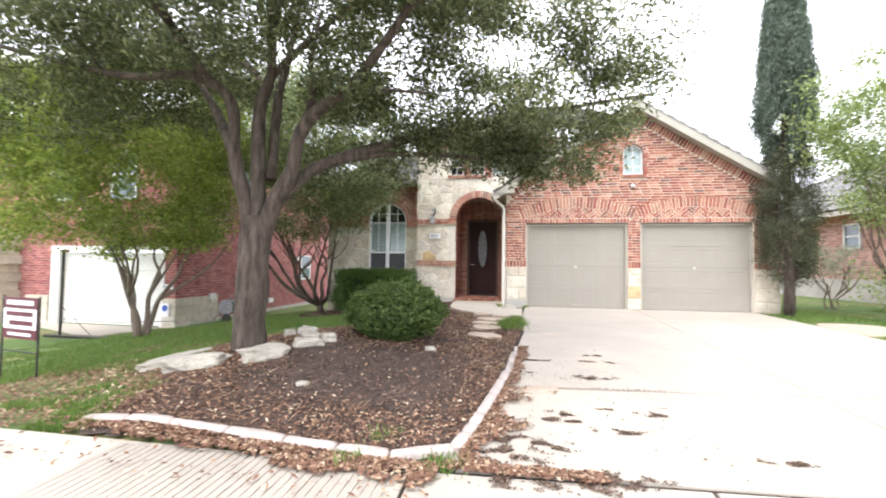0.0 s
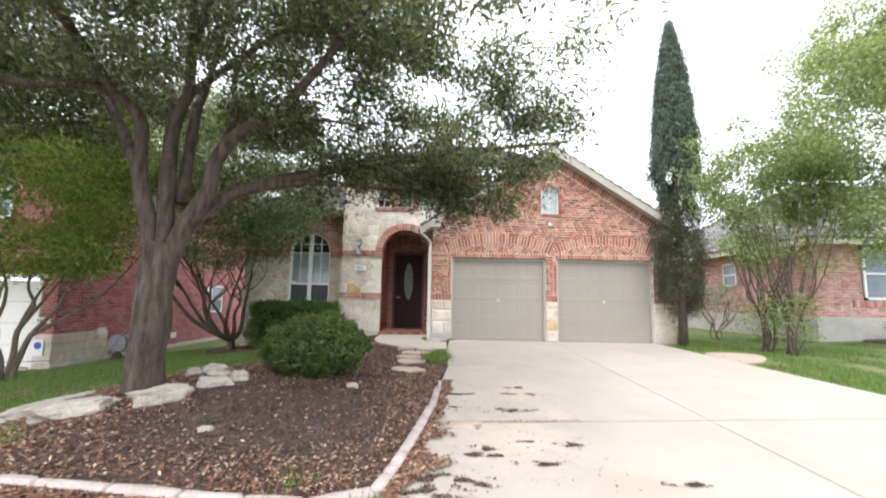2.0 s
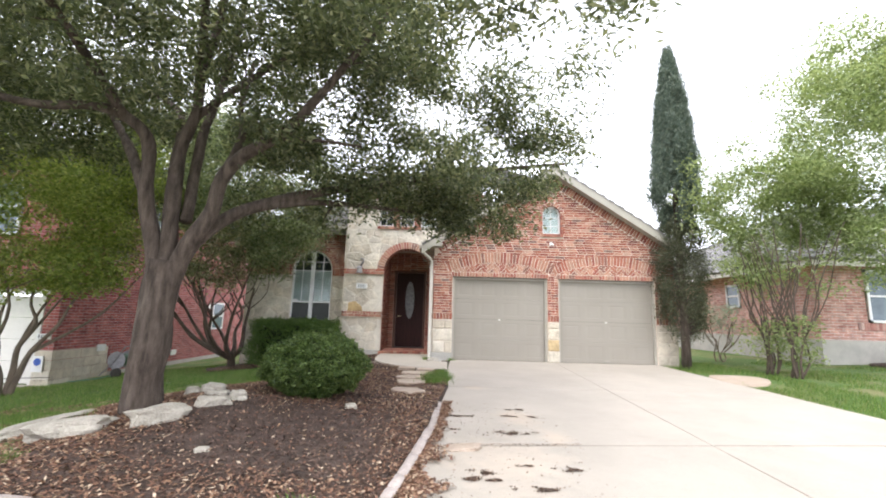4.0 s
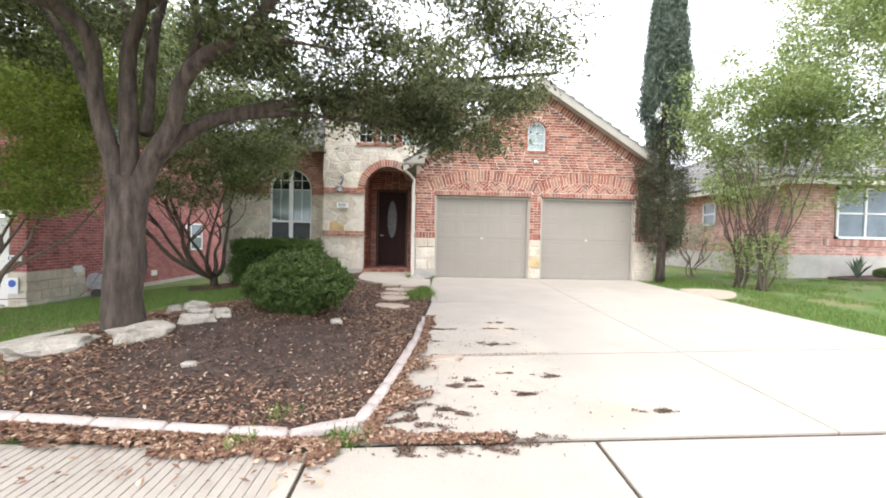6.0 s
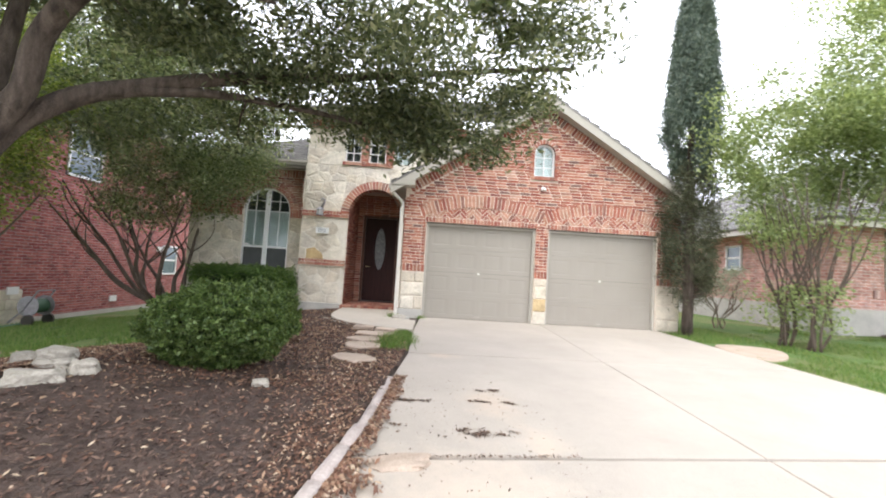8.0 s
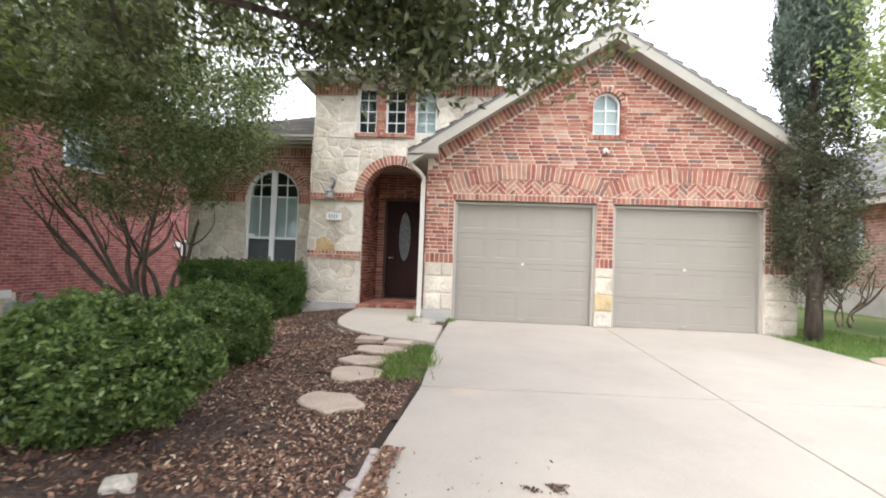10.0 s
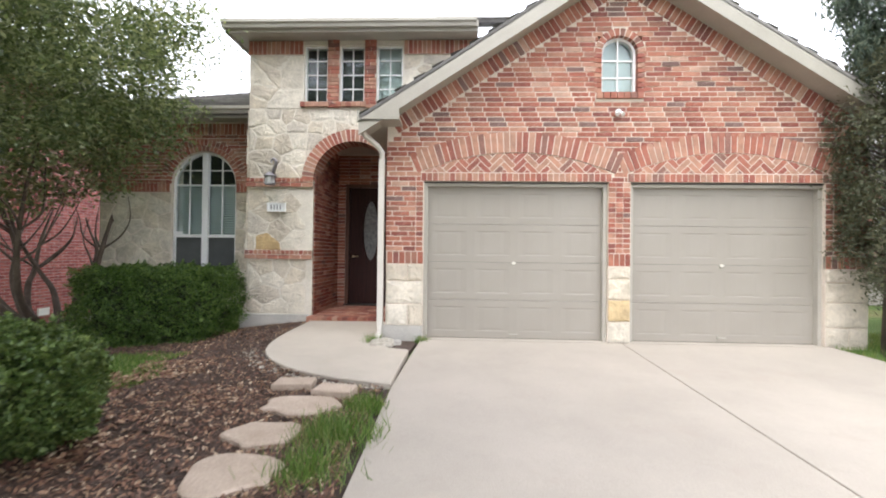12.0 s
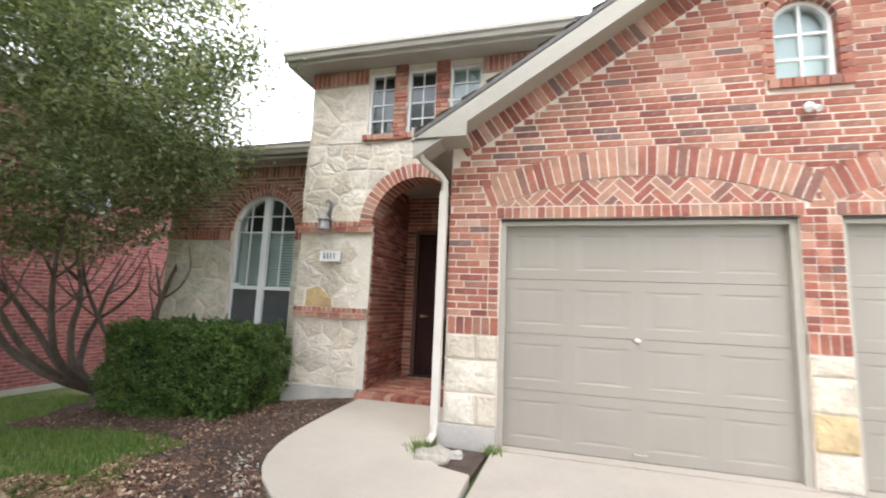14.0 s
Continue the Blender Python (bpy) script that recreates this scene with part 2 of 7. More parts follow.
def leaves(centres, length, width, rng, up=0.3, droop=0.0):
    """A folded, pointed leaf at each centre, turned at random: arrays of points and faces."""
    n = len(centres)
    d = rng.normal(size=(n, 3))
    d[:, 2] = d[:, 2] * 0.7 - droop
    d /= np.linalg.norm(d, axis=1)[:, None]
    nor = rng.normal(size=(n, 3))
    nor[:, 2] += up * 3
    s = np.cross(d, nor)
    s /= np.linalg.norm(s, axis=1)[:, None] + 1e-9
    nor = np.cross(s, d)
    ln = length * rng.uniform(0.65, 1.25, n)[:, None]
    wd = width * rng.uniform(0.7, 1.2, n)[:, None]
    v = np.stack([centres - d * ln / 2, centres + s * wd / 2 + nor * wd * 0.18, centres + d * ln / 2 - nor * ln * 0.08, centres - s * wd / 2 + nor * wd * 0.18], 1).reshape(-1, 3)
    return v, np.arange(4 * n).reshape(-1, 4)


def height(x, y):
    """The ground: rises towards the house, falls away to the lower neighbour, rises a little to the other one, and mounds round the oak."""
    s = 0.2 + 0.03 * max(-1.5, min(y, 10))
    if x < -3:
        s -= 0.10 * min(-3 - x, 7)
    if x > 5.6:
        s += 0.03 * min(x - 5.6, 8)
    if x < -1.9 and y > 8:
        s -= 0.14 * min(1, (-1.9 - x) / 1.2) * min(1, (y - 8) / 2.5)
    return s + 0.23 * math.exp(-(((x + 3.2) / 1.5) ** 2 + ((y - 5.1) / 1.6) ** 2))


# ---- ground ----
def sheet(name, xs, ys, zf, material, keep=None, parent=None, smooth=True):
    v = [(x, y, zf(x, y)) for x in xs for y in ys]
    n = len(ys)
    q = [(i * n + j, (i + 1) * n + j, (i + 1) * n + j + 1, i * n + j + 1) for i in range(len(xs) - 1) for j in range(n - 1)
         if keep is None or keep((xs[i] + xs[i + 1]) / 2, (ys[j] + ys[j + 1]) / 2)]
    return big_mesh(name, np.array(v), q, material, parent)


def inside(poly, x, y):
    hit = False
    for (x0, y0), (x1, y1) in zip(poly, poly[1:] + poly[:1]):
        if (y0 > y) != (y1 > y) and x < (x1 - x0) * (y - y0) / (y1 - y0) + x0:
            hit = not hit
    return hit


def along(table, v):
    for (a, p), (b, q) in zip(table, table[1:]):
        if v <= b:
            return p + (q - p) * max(0, (v - a) / (b - a))
    return table[-1][1]


def ground_material():
    m, t, p = nodes("lawn_soil")
    big, small = noise_of(t, 0.7, 4), noise_of(t, 35, 4)
    c = ramp(t, small, [(0.25, (0.045, 0.085, 0.018)), (0.5, (0.085, 0.15, 0.03)), (0.75, (0.15, 0.21, 0.055))])
    c = mix(t, c, (0.27, 0.20, 0.11), ramp(t, big, [(0.49, (0, 0, 0)), (0.70, (0.65, 0.65, 0.65))]))
    t.links.new(c, p.inputs["Base Color"])
    p.inputs["Roughness"].default_value = 0.95
    bump(t, p, small, 0.8, 0.03)
    return m


def concrete_material(name, base, stain, spills=()):
    m, t, p = nodes(name)
    c = ramp(t, noise_of(t, 0.9, 5, 0.65), [(0.3, tuple(v * 0.87 for v in base)), (0.7, tuple(min(1, v * 1.05) for v in base))])
    c = mix(t, c, ramp(t, noise_of(t, 130, 3), [(0.3, (0.78, 0.78, 0.78)), (0.7, (1.1, 1.1, 1.1))]), 0.6, "MULTIPLY")
    c = mix(t, c, stain, ramp(t, noise_of(t, 1.6, 7, 0.75), [(0.57, (0, 0, 0)), (0.80, (0.55, 0.55, 0.55))]))
    for (sx, sy, rx, ry), col in spills:
        co = t.nodes.new("ShaderNodeTexCoord").outputs["Object"]
        mp = t.nodes.new("ShaderNodeMapping")
        mp.inputs["Location"].default_value, mp.inputs["Scale"].default_value = (-sx / rx, -sy / ry, 0), (1 / rx, 1 / ry, 0)
        t.links.new(co, mp.inputs[0])
        ln = t.nodes.new("ShaderNodeVectorMath")
        ln.operation = "LENGTH"
        t.links.new(mp.outputs[0], ln.inputs[0])
        ad = t.nodes.new("ShaderNodeMath")
        ad.operation = "MULTIPLY_ADD"
        t.links.new(noise_of(t, 3.5, 6, 0.7), ad.inputs[0])
        ad.inputs[1].default_value = 2.2
        t.links.new(ln.outputs["Value"], ad.inputs[2])
        c = mix(t, c, col, spill_mask(t, ad.outputs[0]))
    t.links.new(c, p.inputs["Base Color"])
    p.inputs["Roughness"].default_value = 0.85
    bump(t, p, noise_of(t, 220, 3), 0.25, 0.004)
    return m


def spill_mask(t, v):
    """1 in the middle of a spill, 0 outside it."""
    r = t.nodes.new("ShaderNodeMapRange")
    r.inputs["From Min"].default_value, r.inputs["From Max"].default_value = 2.0, 1.3
    r.inputs["To Min"].default_value, r.inputs["To Max"].default_value = 0.0, 0.65
    t.links.new(v, r.inputs["Value"])
    return r.outputs[0]


M_GROUND = ground_material()
M_DRIVE = concrete_material("pale_concrete", (0.44, 0.392, 0.333), (0.36, 0.30, 0.245),
                            [((1.25, 3.1, 0.42, 0.30), (0.42, 0.33, 0.25)), ((0.4, 4.0, 0.7, 0.9), (0.54, 0.45, 0.36)), ((0.75, 5.5, 0.35, 0.6), (0.50, 0.41, 0.32)), ((1.0, 4.75, 0.3, 0.35), (0.52, 0.43, 0.34)), ((0.35, 7.4, 0.3, 0.2), (0.5, 0.41, 0.32))])
M_WALK = concrete_material("walk_concrete", (0.49, 0.437, 0.365), (0.42, 0.35, 0.265))
M_MULCH = surface("mulch", (0.045, 0.032, 0.026), (0.15, 0.10, 0.078), 5, 60, 0.95, 1.0, 0, None, 0.5, 0.03)
M_RAMP = concrete_material("ramp_concrete", (0.385, 0.34, 0.29), (0.31, 0.26, 0.21))
M_ASPHALT = surface("asphalt", (0.045, 0.045, 0.047), (0.07, 0.07, 0.07), 3, 150, 0.95, 0.5)
M_SOIL = surface("dark_joint", (0.035, 0.025, 0.02), (0.08, 0.058, 0.044), 8, 90, 0.95, 0.5)

far = [-900, -400, -150, -70, -40, -25]
xs = far + list(np.arange(-17, 17.1, 0.5)) + [-v for v in reversed(far)]
ys = far[:-1] + list(np.arange(-30, -3, 3)) + list(np.arange(-3, 22.1, 0.5)) + [-v + 12 for v in reversed(far)]


def lawn(x, y):
    """The lawn, kept under the paving and the street."""
    if y < -1.6:
        return height(0, y) - 0.4
    if (y < 2.4 and x > 5.2) or (y < 1.2 and x < -3):
        return height(0, y) - 0.05
    return height(x, y) - (0.03 if -1 < x < 5.2 or y < 2.9 else 0.0)


ground = tagged(sheet("ground", [float(v) for v in xs], [float(v) for v in ys], lawn, M_GROUND), "green lawn over gently sloping soil", "ground", kind="structure")

LEFT = [(2.75, -0.72), (3.2, -0.55), (4.2, -0.36), (6.1, -0.23), (7.5, -0.10), (9.1, -0.12), (10.96, -0.02)]
RIGHT = [(2.75, 7.3), (3.4, 6.6), (4.4, 6.05), (5.7, 5.74), (7.2, 5.58), (10.0, 5.34), (10.96, 5.26)]


def middle(y):
    return 2.61 - 0.004 * (10.97 - y)


def top(x, y):
    return 0.2 + 0.03 * max(-1.5, min(y, 14)) + 0.012


road = tagged(Geo().slab([(-60, -9), (60, -9), (60, -1.9), (-60, -1.9)], lambda x, y: -0.3, lambda x, y: height(0, -1.5) - 0.10).make("road", M_ASPHALT), "grey asphalt street", "road", kind="structure")
kerb = tagged(Geo().slab([(-60, -1.9), (60, -1.9), (60, -1.72), (-60, -1.72)], -0.3, height(0, -1.5) + 0.02).make("street_kerb", M_WALK), "concrete street kerb", "kerb", kind="structure")


def slab_row(y0, y1, skew0, skew1, left, right):
    """Slabs of one row, to either side of the middle joint."""
    out = []
    for a, b in ((left, lambda y: middle(y) - 0.006), (lambda y: middle(y) + 0.006, right)):
        fa, fb = (a if callable(a) else (lambda y, a=a: a)), (b if callable(b) else (lambda y, b=b: b))
        n = 6
        lo = [(x, y0 + skew0 * x + (0.020 if y0 < 5 else 0.012)) for x in (fa(y0), (fa(y0) + fb(y0)) / 2, fb(y0))]
        hi = [(x, y1 + skew1 * x - (0.020 if y1 < 5 else 0.012)) for x in (fb(y1), (fa(y1) + fb(y1)) / 2, fa(y1))]
        ya, yb = lo[-1][1], hi[0][1]
        rs = [(fb(ya + (yb - ya) * k / n), ya + (yb - ya) * k / n) for k in range(1, n)]
        ya, yb = lo[0][1], hi[-1][1]
        ls = [(fa(ya + (yb - ya) * k / n), ya + (yb - ya) * k / n) for k in range(n - 1, 0, -1)]
        out.append(lo + rs + hi + ls)
    return out


drive = tagged(Geo().slab([(-0.7, 2.56), (6.4, 2.56), (5.3, 11.1), (0.0, 11.1)], lambda x, y: top(x, y) - 0.12, lambda x, y: top(x, y) - 0.02).make("driveway", M_SOIL), "pale concrete driveway with leaf-stained joints", "driveway", kind="structure")
fl, fr = (lambda y: along(LEFT, y)), (lambda y: along(RIGHT, y))
for y0, y1, s0, s1 in ((2.68, 4.40, 0.05, 0.09), (4.40, 7.46, 0.09, 0.03), (7.46, 10.97, 0.03, 0.0)):
    for outline in slab_row(y0, y1, s0, s1, fl, fr):
        Geo().slab(outline, lambda x, y: top(x, y) - 0.10, top, 0.006).make("slab", M_DRIVE, drive)
for a, b in ((0.0, 2.44), (2.73, 5.21)):
    Geo().slab([(a, 10.978), (b, 10.978), (b, 11.2), (a, 11.2)], 0.35, 0.540, 0.004).make("slab", M_DRIVE, drive)
pavement = tagged(Geo().slab([(-40, -1.7), (40, -1.7), (40, 2.74), (-40, 2.50)], lambda x, y: top(x, y) - 0.2, lambda x, y: top(x, y) - 0.022).make("pavement", M_SOIL), "pale concrete pavement along the street with a grooved ramp", "pavement", kind="structure")
edges = [-40, -8.0, -4.05, -0.86, 0.87, 4.3, 8.0, 40]
for a, b in zip(edges, edges[1:]):
    for y0, y1 in ((-1.7, 0.9), (0.9, None)):
        ya = y1 if y1 else (2.66 if b <= -0.8 else 2.66 + 0.05 * max(a, -1))
        yb = y1 if y1 else (2.66 if b <= -0.8 else 2.66 + 0.05 * min(b, 9))
        Geo().slab([(a + 0.012, y0 + 0.008), (b - 0.012, y0 + 0.008), (b - 0.012, yb - 0.012), (a + 0.012, ya - 0.012)], lambda x, y: top(x, y) - 0.10, lambda x, y: top(x, y) - 0.002, 0.006).make("slab", M_WALK if b <= -0.8 else M_DRIVE, pavement)
ribs = Geo()
x = -2.92
while x < -1.0:
    ribs.slab([(x, 1.02), (x + 0.050, 1.02), (x + 0.050, 2.6), (x, 2.6)], lambda u, w: top(u, w) - 0.01, lambda u, w: top(u, w) + 0.005, 0.003)
    x += 0.058
tagged(ribs.make("ramp_ribs", M_RAMP, pavement), kind="stuff")

BED = [(-3.45, 2.92), (-1.1, 2.74), (-0.78, 2.76), (-0.6, 3.1), (-0.54, 3.5), (-0.38, 4.8), (-0.27, 6.1), (-0.14, 7.5), (-0.18, 9.1), (-0.9, 9.3), (-1.4, 9.65), (-1.8, 10.3), (-1.95, 11.9), (-2.1, 12.5),
       (-3.2, 12.6), (-3.3, 13.2), (-6.3, 13.2), (-6.9, 12.4), (-6.2, 11.0), (-5.0, 10.9), (-3.6, 10.9), (-2.9, 10.4), (-2.4, 9.3), (-2.7, 8.4), (-2.9, 7.2), (-3.5, 6.3), (-4.2, 5.9), (-4.4, 5.2), (-3.8, 4.6), (-3.7, 3.9)]


def bed_height(x, y):
    e = noise.noise(Vector((x * 1.3, y * 1.3, 0)))
    f = noise.noise(Vector((x * 9, y * 9, 3)))
    return height(x, y) + 0.022 + 0.02 * e + 0.012 * f


def in_bed(x, y):
    w = 0.22 * noise.noise(Vector((x * 1.7, y * 1.7, 7)))
    d = 0.0 if x > -2.2 else 1.0
    return inside(BED, x + w * d, y + w * d * 0.6)


bed = tagged(sheet("mulch_bed", [float(v) for v in np.arange(-7.1, 0.02, 0.09)], [float(v) for v in np.arange(2.70, 13.3, 0.09)], bed_height, M_MULCH, in_bed), "dark brown shredded mulch bed strewn with dry leaves", "mulch bed", kind="structure")


# ---- brick and stone work ----
M_NB_SIDE = plain("side_brick", (0.42, 0.18, 0.13), 0.9, 0, 0.2)
ROW, LONG, JOINT = 0.067, 0.236, 0.011


def brick_rows(geo, x0, x1, z0, z1, front, spans=None, shift=0.0, single=None):
    """Running bond on a wall that faces -y. spans(z) gives the stretches of x that are wall."""
    rows = max(1, round((z1 - z0) / ROW))
    h = (z1 - z0) / rows
    rnd = random.Random(5)
    for r in range(rows):
        za, zb = z0 + r * h + JOINT / 2, z0 + (r + 1) * h - JOINT / 2
        for a, b in (spans((za + zb) / 2) if spans else [(x0, x1)]):
            x = a - ((r % 2) * 0.5 + shift + 0.07 * (r % 5)) % 1 * LONG
            while x < b - 0.01:
                l, rr = max(a, x) + JOINT / 2, min(b, x + LONG) - JOINT / 2
                if rr - l > 0.02:
                    f = front + rnd.uniform(-0.003, 0.003)
                    if single is not None and rr - l > LONG - JOINT - 0.002 and single(l, za):
                        SINGLES.append((l, f, za, h - JOINT))
                    else:
                        geo.box(l, rr, f, front + 0.03, za, zb)
                x += LONG


MORTAR_BED = []


def soldier(geo, x0, x1, z0, z1, front, pitch=0.077):
    n = max(1, round((x1 - x0) / pitch))
    w = (x1 - x0) / n
    MORTAR_BED.append(([(x0, z0 + 0.004), (x1, z0 + 0.004), (x1, z1 - 0.004), (x0, z1 - 0.004)], front + 0.0055, front + 0.035))
    for i in range(n):
        geo.box(x0 + i * w + JOINT / 2, x0 + (i + 1) * w - JOINT / 2, front + random.uniform(-0.002, 0.002), front + 0.04, z0 + JOINT / 2, z1 - JOINT / 2)


def arch_ring(geo, cx, cz, r0, r1, a0, a1, front, depth, pitch=0.08):
    n = max(3, round((a1 - a0) * (r0 + r1) / 2 / pitch))
    for i in range(n):
        g = (JOINT + 0.002) / 2 / r0
        p0, q0 = a0 + (a1 - a0) * i / n, a0 + (a1 - a0) * (i + 1) / n
        MORTAR_BED.append(([(cx + r * math.cos(a), cz + r * math.sin(a)) for r, a in ((r0 + 0.004, q0), (r1 - 0.004, q0), (r1 - 0.004, p0), (r0 + 0.004, p0))][::-1], front + 0.0055, front + depth - 0.004))
        p, q = a0 + (a1 - a0) * i / n + g, a0 + (a1 - a0) * (i + 1) / n - g
        out = [(cx + r * math.cos(a), cz + r * math.sin(a)) for r, a in ((r0, q), (r1, q), (r1, p), (r0, p))]
        geo.prism(out[::-1], front + random.uniform(-0.002, 0.002), front + depth)


def clip(poly, a, b, c):
    """The part of poly where a*x + b*y <= c."""
    out = []
    for p, q in zip(poly, poly[1:] + poly[:1]):
        dp, dq = a * p[0] + b * p[1] - c, a * q[0] + b * q[1] - c
        if dp <= 0:
            out.append(p)
        if (dp < 0 < dq) or (dq < 0 < dp):
            k = dp / (dp - dq)
            out.append((p[0] + (q[0] - p[0]) * k, p[1] + (q[1] - p[1]) * k))
    return out


def rubble(wall, x0, x1, z0, z1, front, cell, seed, hole=None, depth=0.028):
    """Irregular limestone pieces on a wall that faces -y, each a part of the wall. hole: (cx, half, spring, r) of an arched opening."""
    rnd = random.Random(seed)
    nx, nz = max(1, round((x1 - x0) / cell)), max(1, round((z1 - z0) / (cell * 0.72)))
    dx, dz = (x1 - x0) / nx, (z1 - z0) / nz
    seeds = []
    for j in range(nz):
        for i in range(nx):
            if rnd.random() < 0.12:
                continue
            seeds.append((x0 + (i + 0.5 + rnd.uniform(-0.42, 0.42) + 0.5 * (j % 2) - 0.25) * dx, z0 + (j + 0.5 + rnd.uniform(-0.38, 0.38)) * dz))
    for s in seeds:
        poly = [(x0, z0), (x1, z0), (x1, z1), (x0, z1)]
        for o in seeds:
            if o is s or abs(o[0] - s[0]) > 3 * cell or abs(o[1] - s[1]) > 3 * cell:
                continue
            a, b = o[0] - s[0], (o[1] - s[1]) * 1.6
            mx, mz = (o[0] + s[0]) / 2, (o[1] + s[1]) / 2
            n = math.hypot(a, b)
            poly = clip(poly, a, b, a * mx + b * mz - 0.006 * n)
            if len(poly) < 3:
                break
        if len(poly) < 3:
            continue
        # break long edges so that outlines are uneven
        fine = []
        for p, q in zip(poly, poly[1:] + poly[:1]):
            fine.append(p)
            l = math.hypot(q[0] - p[0], q[1] - p[1])
            edge = any(abs(p[k] - q[k]) < 1e-5 for k in (0, 1))
            m_ = 0 if edge else int(l / 0.07)
            for j in range(1, m_ + 1):
                k = (j + rnd.uniform(-0.3, 0.3)) / (m_ + 1)
                fine.append((p[0] + (q[0] - p[0]) * k + rnd.uniform(-1, 1) * 0.011, p[1] + (q[1] - p[1]) * k + rnd.uniform(-1, 1) * 0.011))
        if hole:
            cx, half, spring, r = hole
            out = []
            for x, z in fine:
                if z <= spring:
                    if abs(x - cx) < r:
                        x = cx + math.copysign(r, s[0] - cx)
                else:
                    d = math.hypot(x - cx, z - spring)
                    if d < r:
                        x, z = cx + (x - cx) * r / max(d, 1e-3), spring + (z - spring) * r / max(d, 1e-3)
                out.append((x, z))
            if (s[1] <= spring and abs(s[0] - cx) < r) or (s[1] > spring and math.hypot(s[0] - cx, s[1] - spring) < r):
                continue
            fine = out
        area = abs(sum(p[0] * q[1] - q[0] * p[1] for p, q in zip(fine, fine[1:] + fine[:1]))) / 2
        if area < 0.002:
            continue
        gold = any(min(p[0] for p in fine) < gx < max(p[0] for p in fine) and min(p[1] for p in fine) < gz < max(p[1] for p in fine) and math.hypot(s[0] - gx, s[1] - gz) < 0.17 for gx, gz in OCHRE)
        rough_stone(fine, front - 0.003 - depth * rnd.uniform(0.02, 0.26), front + 0.02, rnd).make("stone", M_GOLD_STONE if gold else M_STONE, wall)


OCHRE = [(-2.84, 1.92), (-2.42, 0.80), (-5.95, 1.68), (2.6, 1.0)]


def rough_stone(outline, y0, y1, rnd):
    """A split-faced stone: a chipped rim, an uneven face and a belly."""
    n = len(outline)
    cx, cz = sum(p[0] for p in outline) / n, sum(p[1] for p in outline) / n
    r = max(0.03, sum(math.hypot(p[0] - cx, p[1] - cz) for p in outline) / n)
    tilt = rnd.uniform(-0.025, 0.025), rnd.uniform(-0.03, 0.03)
    rings = []
    for k, d, j in ((1.0, 0.012, 0.003), (1 - 0.014 / r, 0.003, 0.004), (0.62, -0.002, 0.006)):
        rings.append([(cx + (x - cx) * k, y0 + d + rnd.uniform(-j, j) + tilt[0] * (x - cx) * k + tilt[1] * (z - cz) * k, cz + (z - cz) * k) for x, z in outline])
    pts = rings[2] + rings[1] + rings[0] + [(x, y1, z) for x, z in outline] + [(cx, y0 - 0.004 + rnd.uniform(-0.004, 0.004), cz)]
    faces = [(i + a * n, i + (a + 1) * n, (i + 1) % n + (a + 1) * n, (i + 1) % n + a * n) for a in range(3) for i in range(n)]
    return Geo().poly(pts, faces + [(4 * n, i, (i + 1) % n) for i in range(n)])


def ashlar(wall, x0, x1, z0, z1, front, seed):
    """Blocks of dressed limestone in uneven courses, each a part of the wall."""
    r = random.Random(seed)
    z = z0
    while z < z1 - 0.05:
        h = min(r.uniform(0.22, 0.36), z1 - z)
        if z1 - z - h < 0.12:
            h = z1 - z
        cuts = [x0, x1] if x1 - x0 < 0.35 or r.random() < 0.35 else [x0, x0 + (x1 - x0) * r.uniform(0.38, 0.62), x1]
        for a, b in zip(cuts, cuts[1:]):
            out = [(a + 0.006, z + 0.006), ((a + b) / 2, z + 0.006 + r.uniform(-0.004, 0.006)), (b - 0.006, z + 0.006), (b - 0.006, z + h - 0.006), ((a + b) / 2, z + h - 0.006 + r.uniform(-0.006, 0.004)), (a + 0.006, z + h - 0.006)]
            fine = [p_ for p, q in zip(out, out[1:] + out[:1]) for p_ in (p, ((p[0] + q[0]) / 2, (p[1] + q[1]) / 2))]
            gold = any(a < gx < b and z < gz < z + h for gx, gz in OCHRE)
            rough_stone(fine, front - r.uniform(0.012, 0.026), front + 0.02, r).make("stone", M_GOLD_STONE if gold else M_STONE, wall)
        z += h


# ---- the house ----
house = thing("house", (0, 11, 0.53), "brick and limestone house with two garage doors and arched porch", "house")
SINGLES = []
G, T, W = 11.0, 12.55, 13.14
RX, RZ, RS = 2.6, 5.45, 0.64          # ridge of the garage gable and its slope


def rake(x):
    return RZ - RS * abs(x - RX)


def spans_gable(z):
    """Brickwork of the gable wall between the soldier band along the rake, less arches, doors and window."""
    lim = (RZ - 0.30 - z) / RS
    a, b = max(-0.51, RX - lim), min(5.75, RX + lim)
    cuts = []
    if z < 2.65:
        cuts += [(-0.105, 2.735), (2.735, 5.315)]
    elif z < 2.77:
        cuts += [(-0.04, 2.48), (2.69, 5.25)]
    for c, hw in ((1.22, 1.22), (3.97, 1.24)):
        if z >= 2.77:
            d = (3.46) ** 2 - (z + 0.19) ** 2
            if d > 0 and z < 3.33:
                w = min(math.sqrt(d), hw + 0.10 + (z - 2.775) * 0.52)
                cuts.append((c - w, c + w))
    if 3.74 < z < 4.37:
        cuts.append((2.57 - 0.31, 2.57 + 0.31))
    elif 4.37 <= z < 4.70:
        d = 0.335 ** 2 - (z - 4.36) ** 2
        if d > 0:
            cuts.append((2.57 - math.sqrt(d), 2.57 + math.sqrt(d)))
    out, x = [], a
    for p, q in sorted(cuts):
        if p > x:
            out.append((x, min(p, b)))
        x = max(x, q)
    if x < b:
        out.append((x, b))
    return [(p, q) for p, q in out if q - p > 0.02]


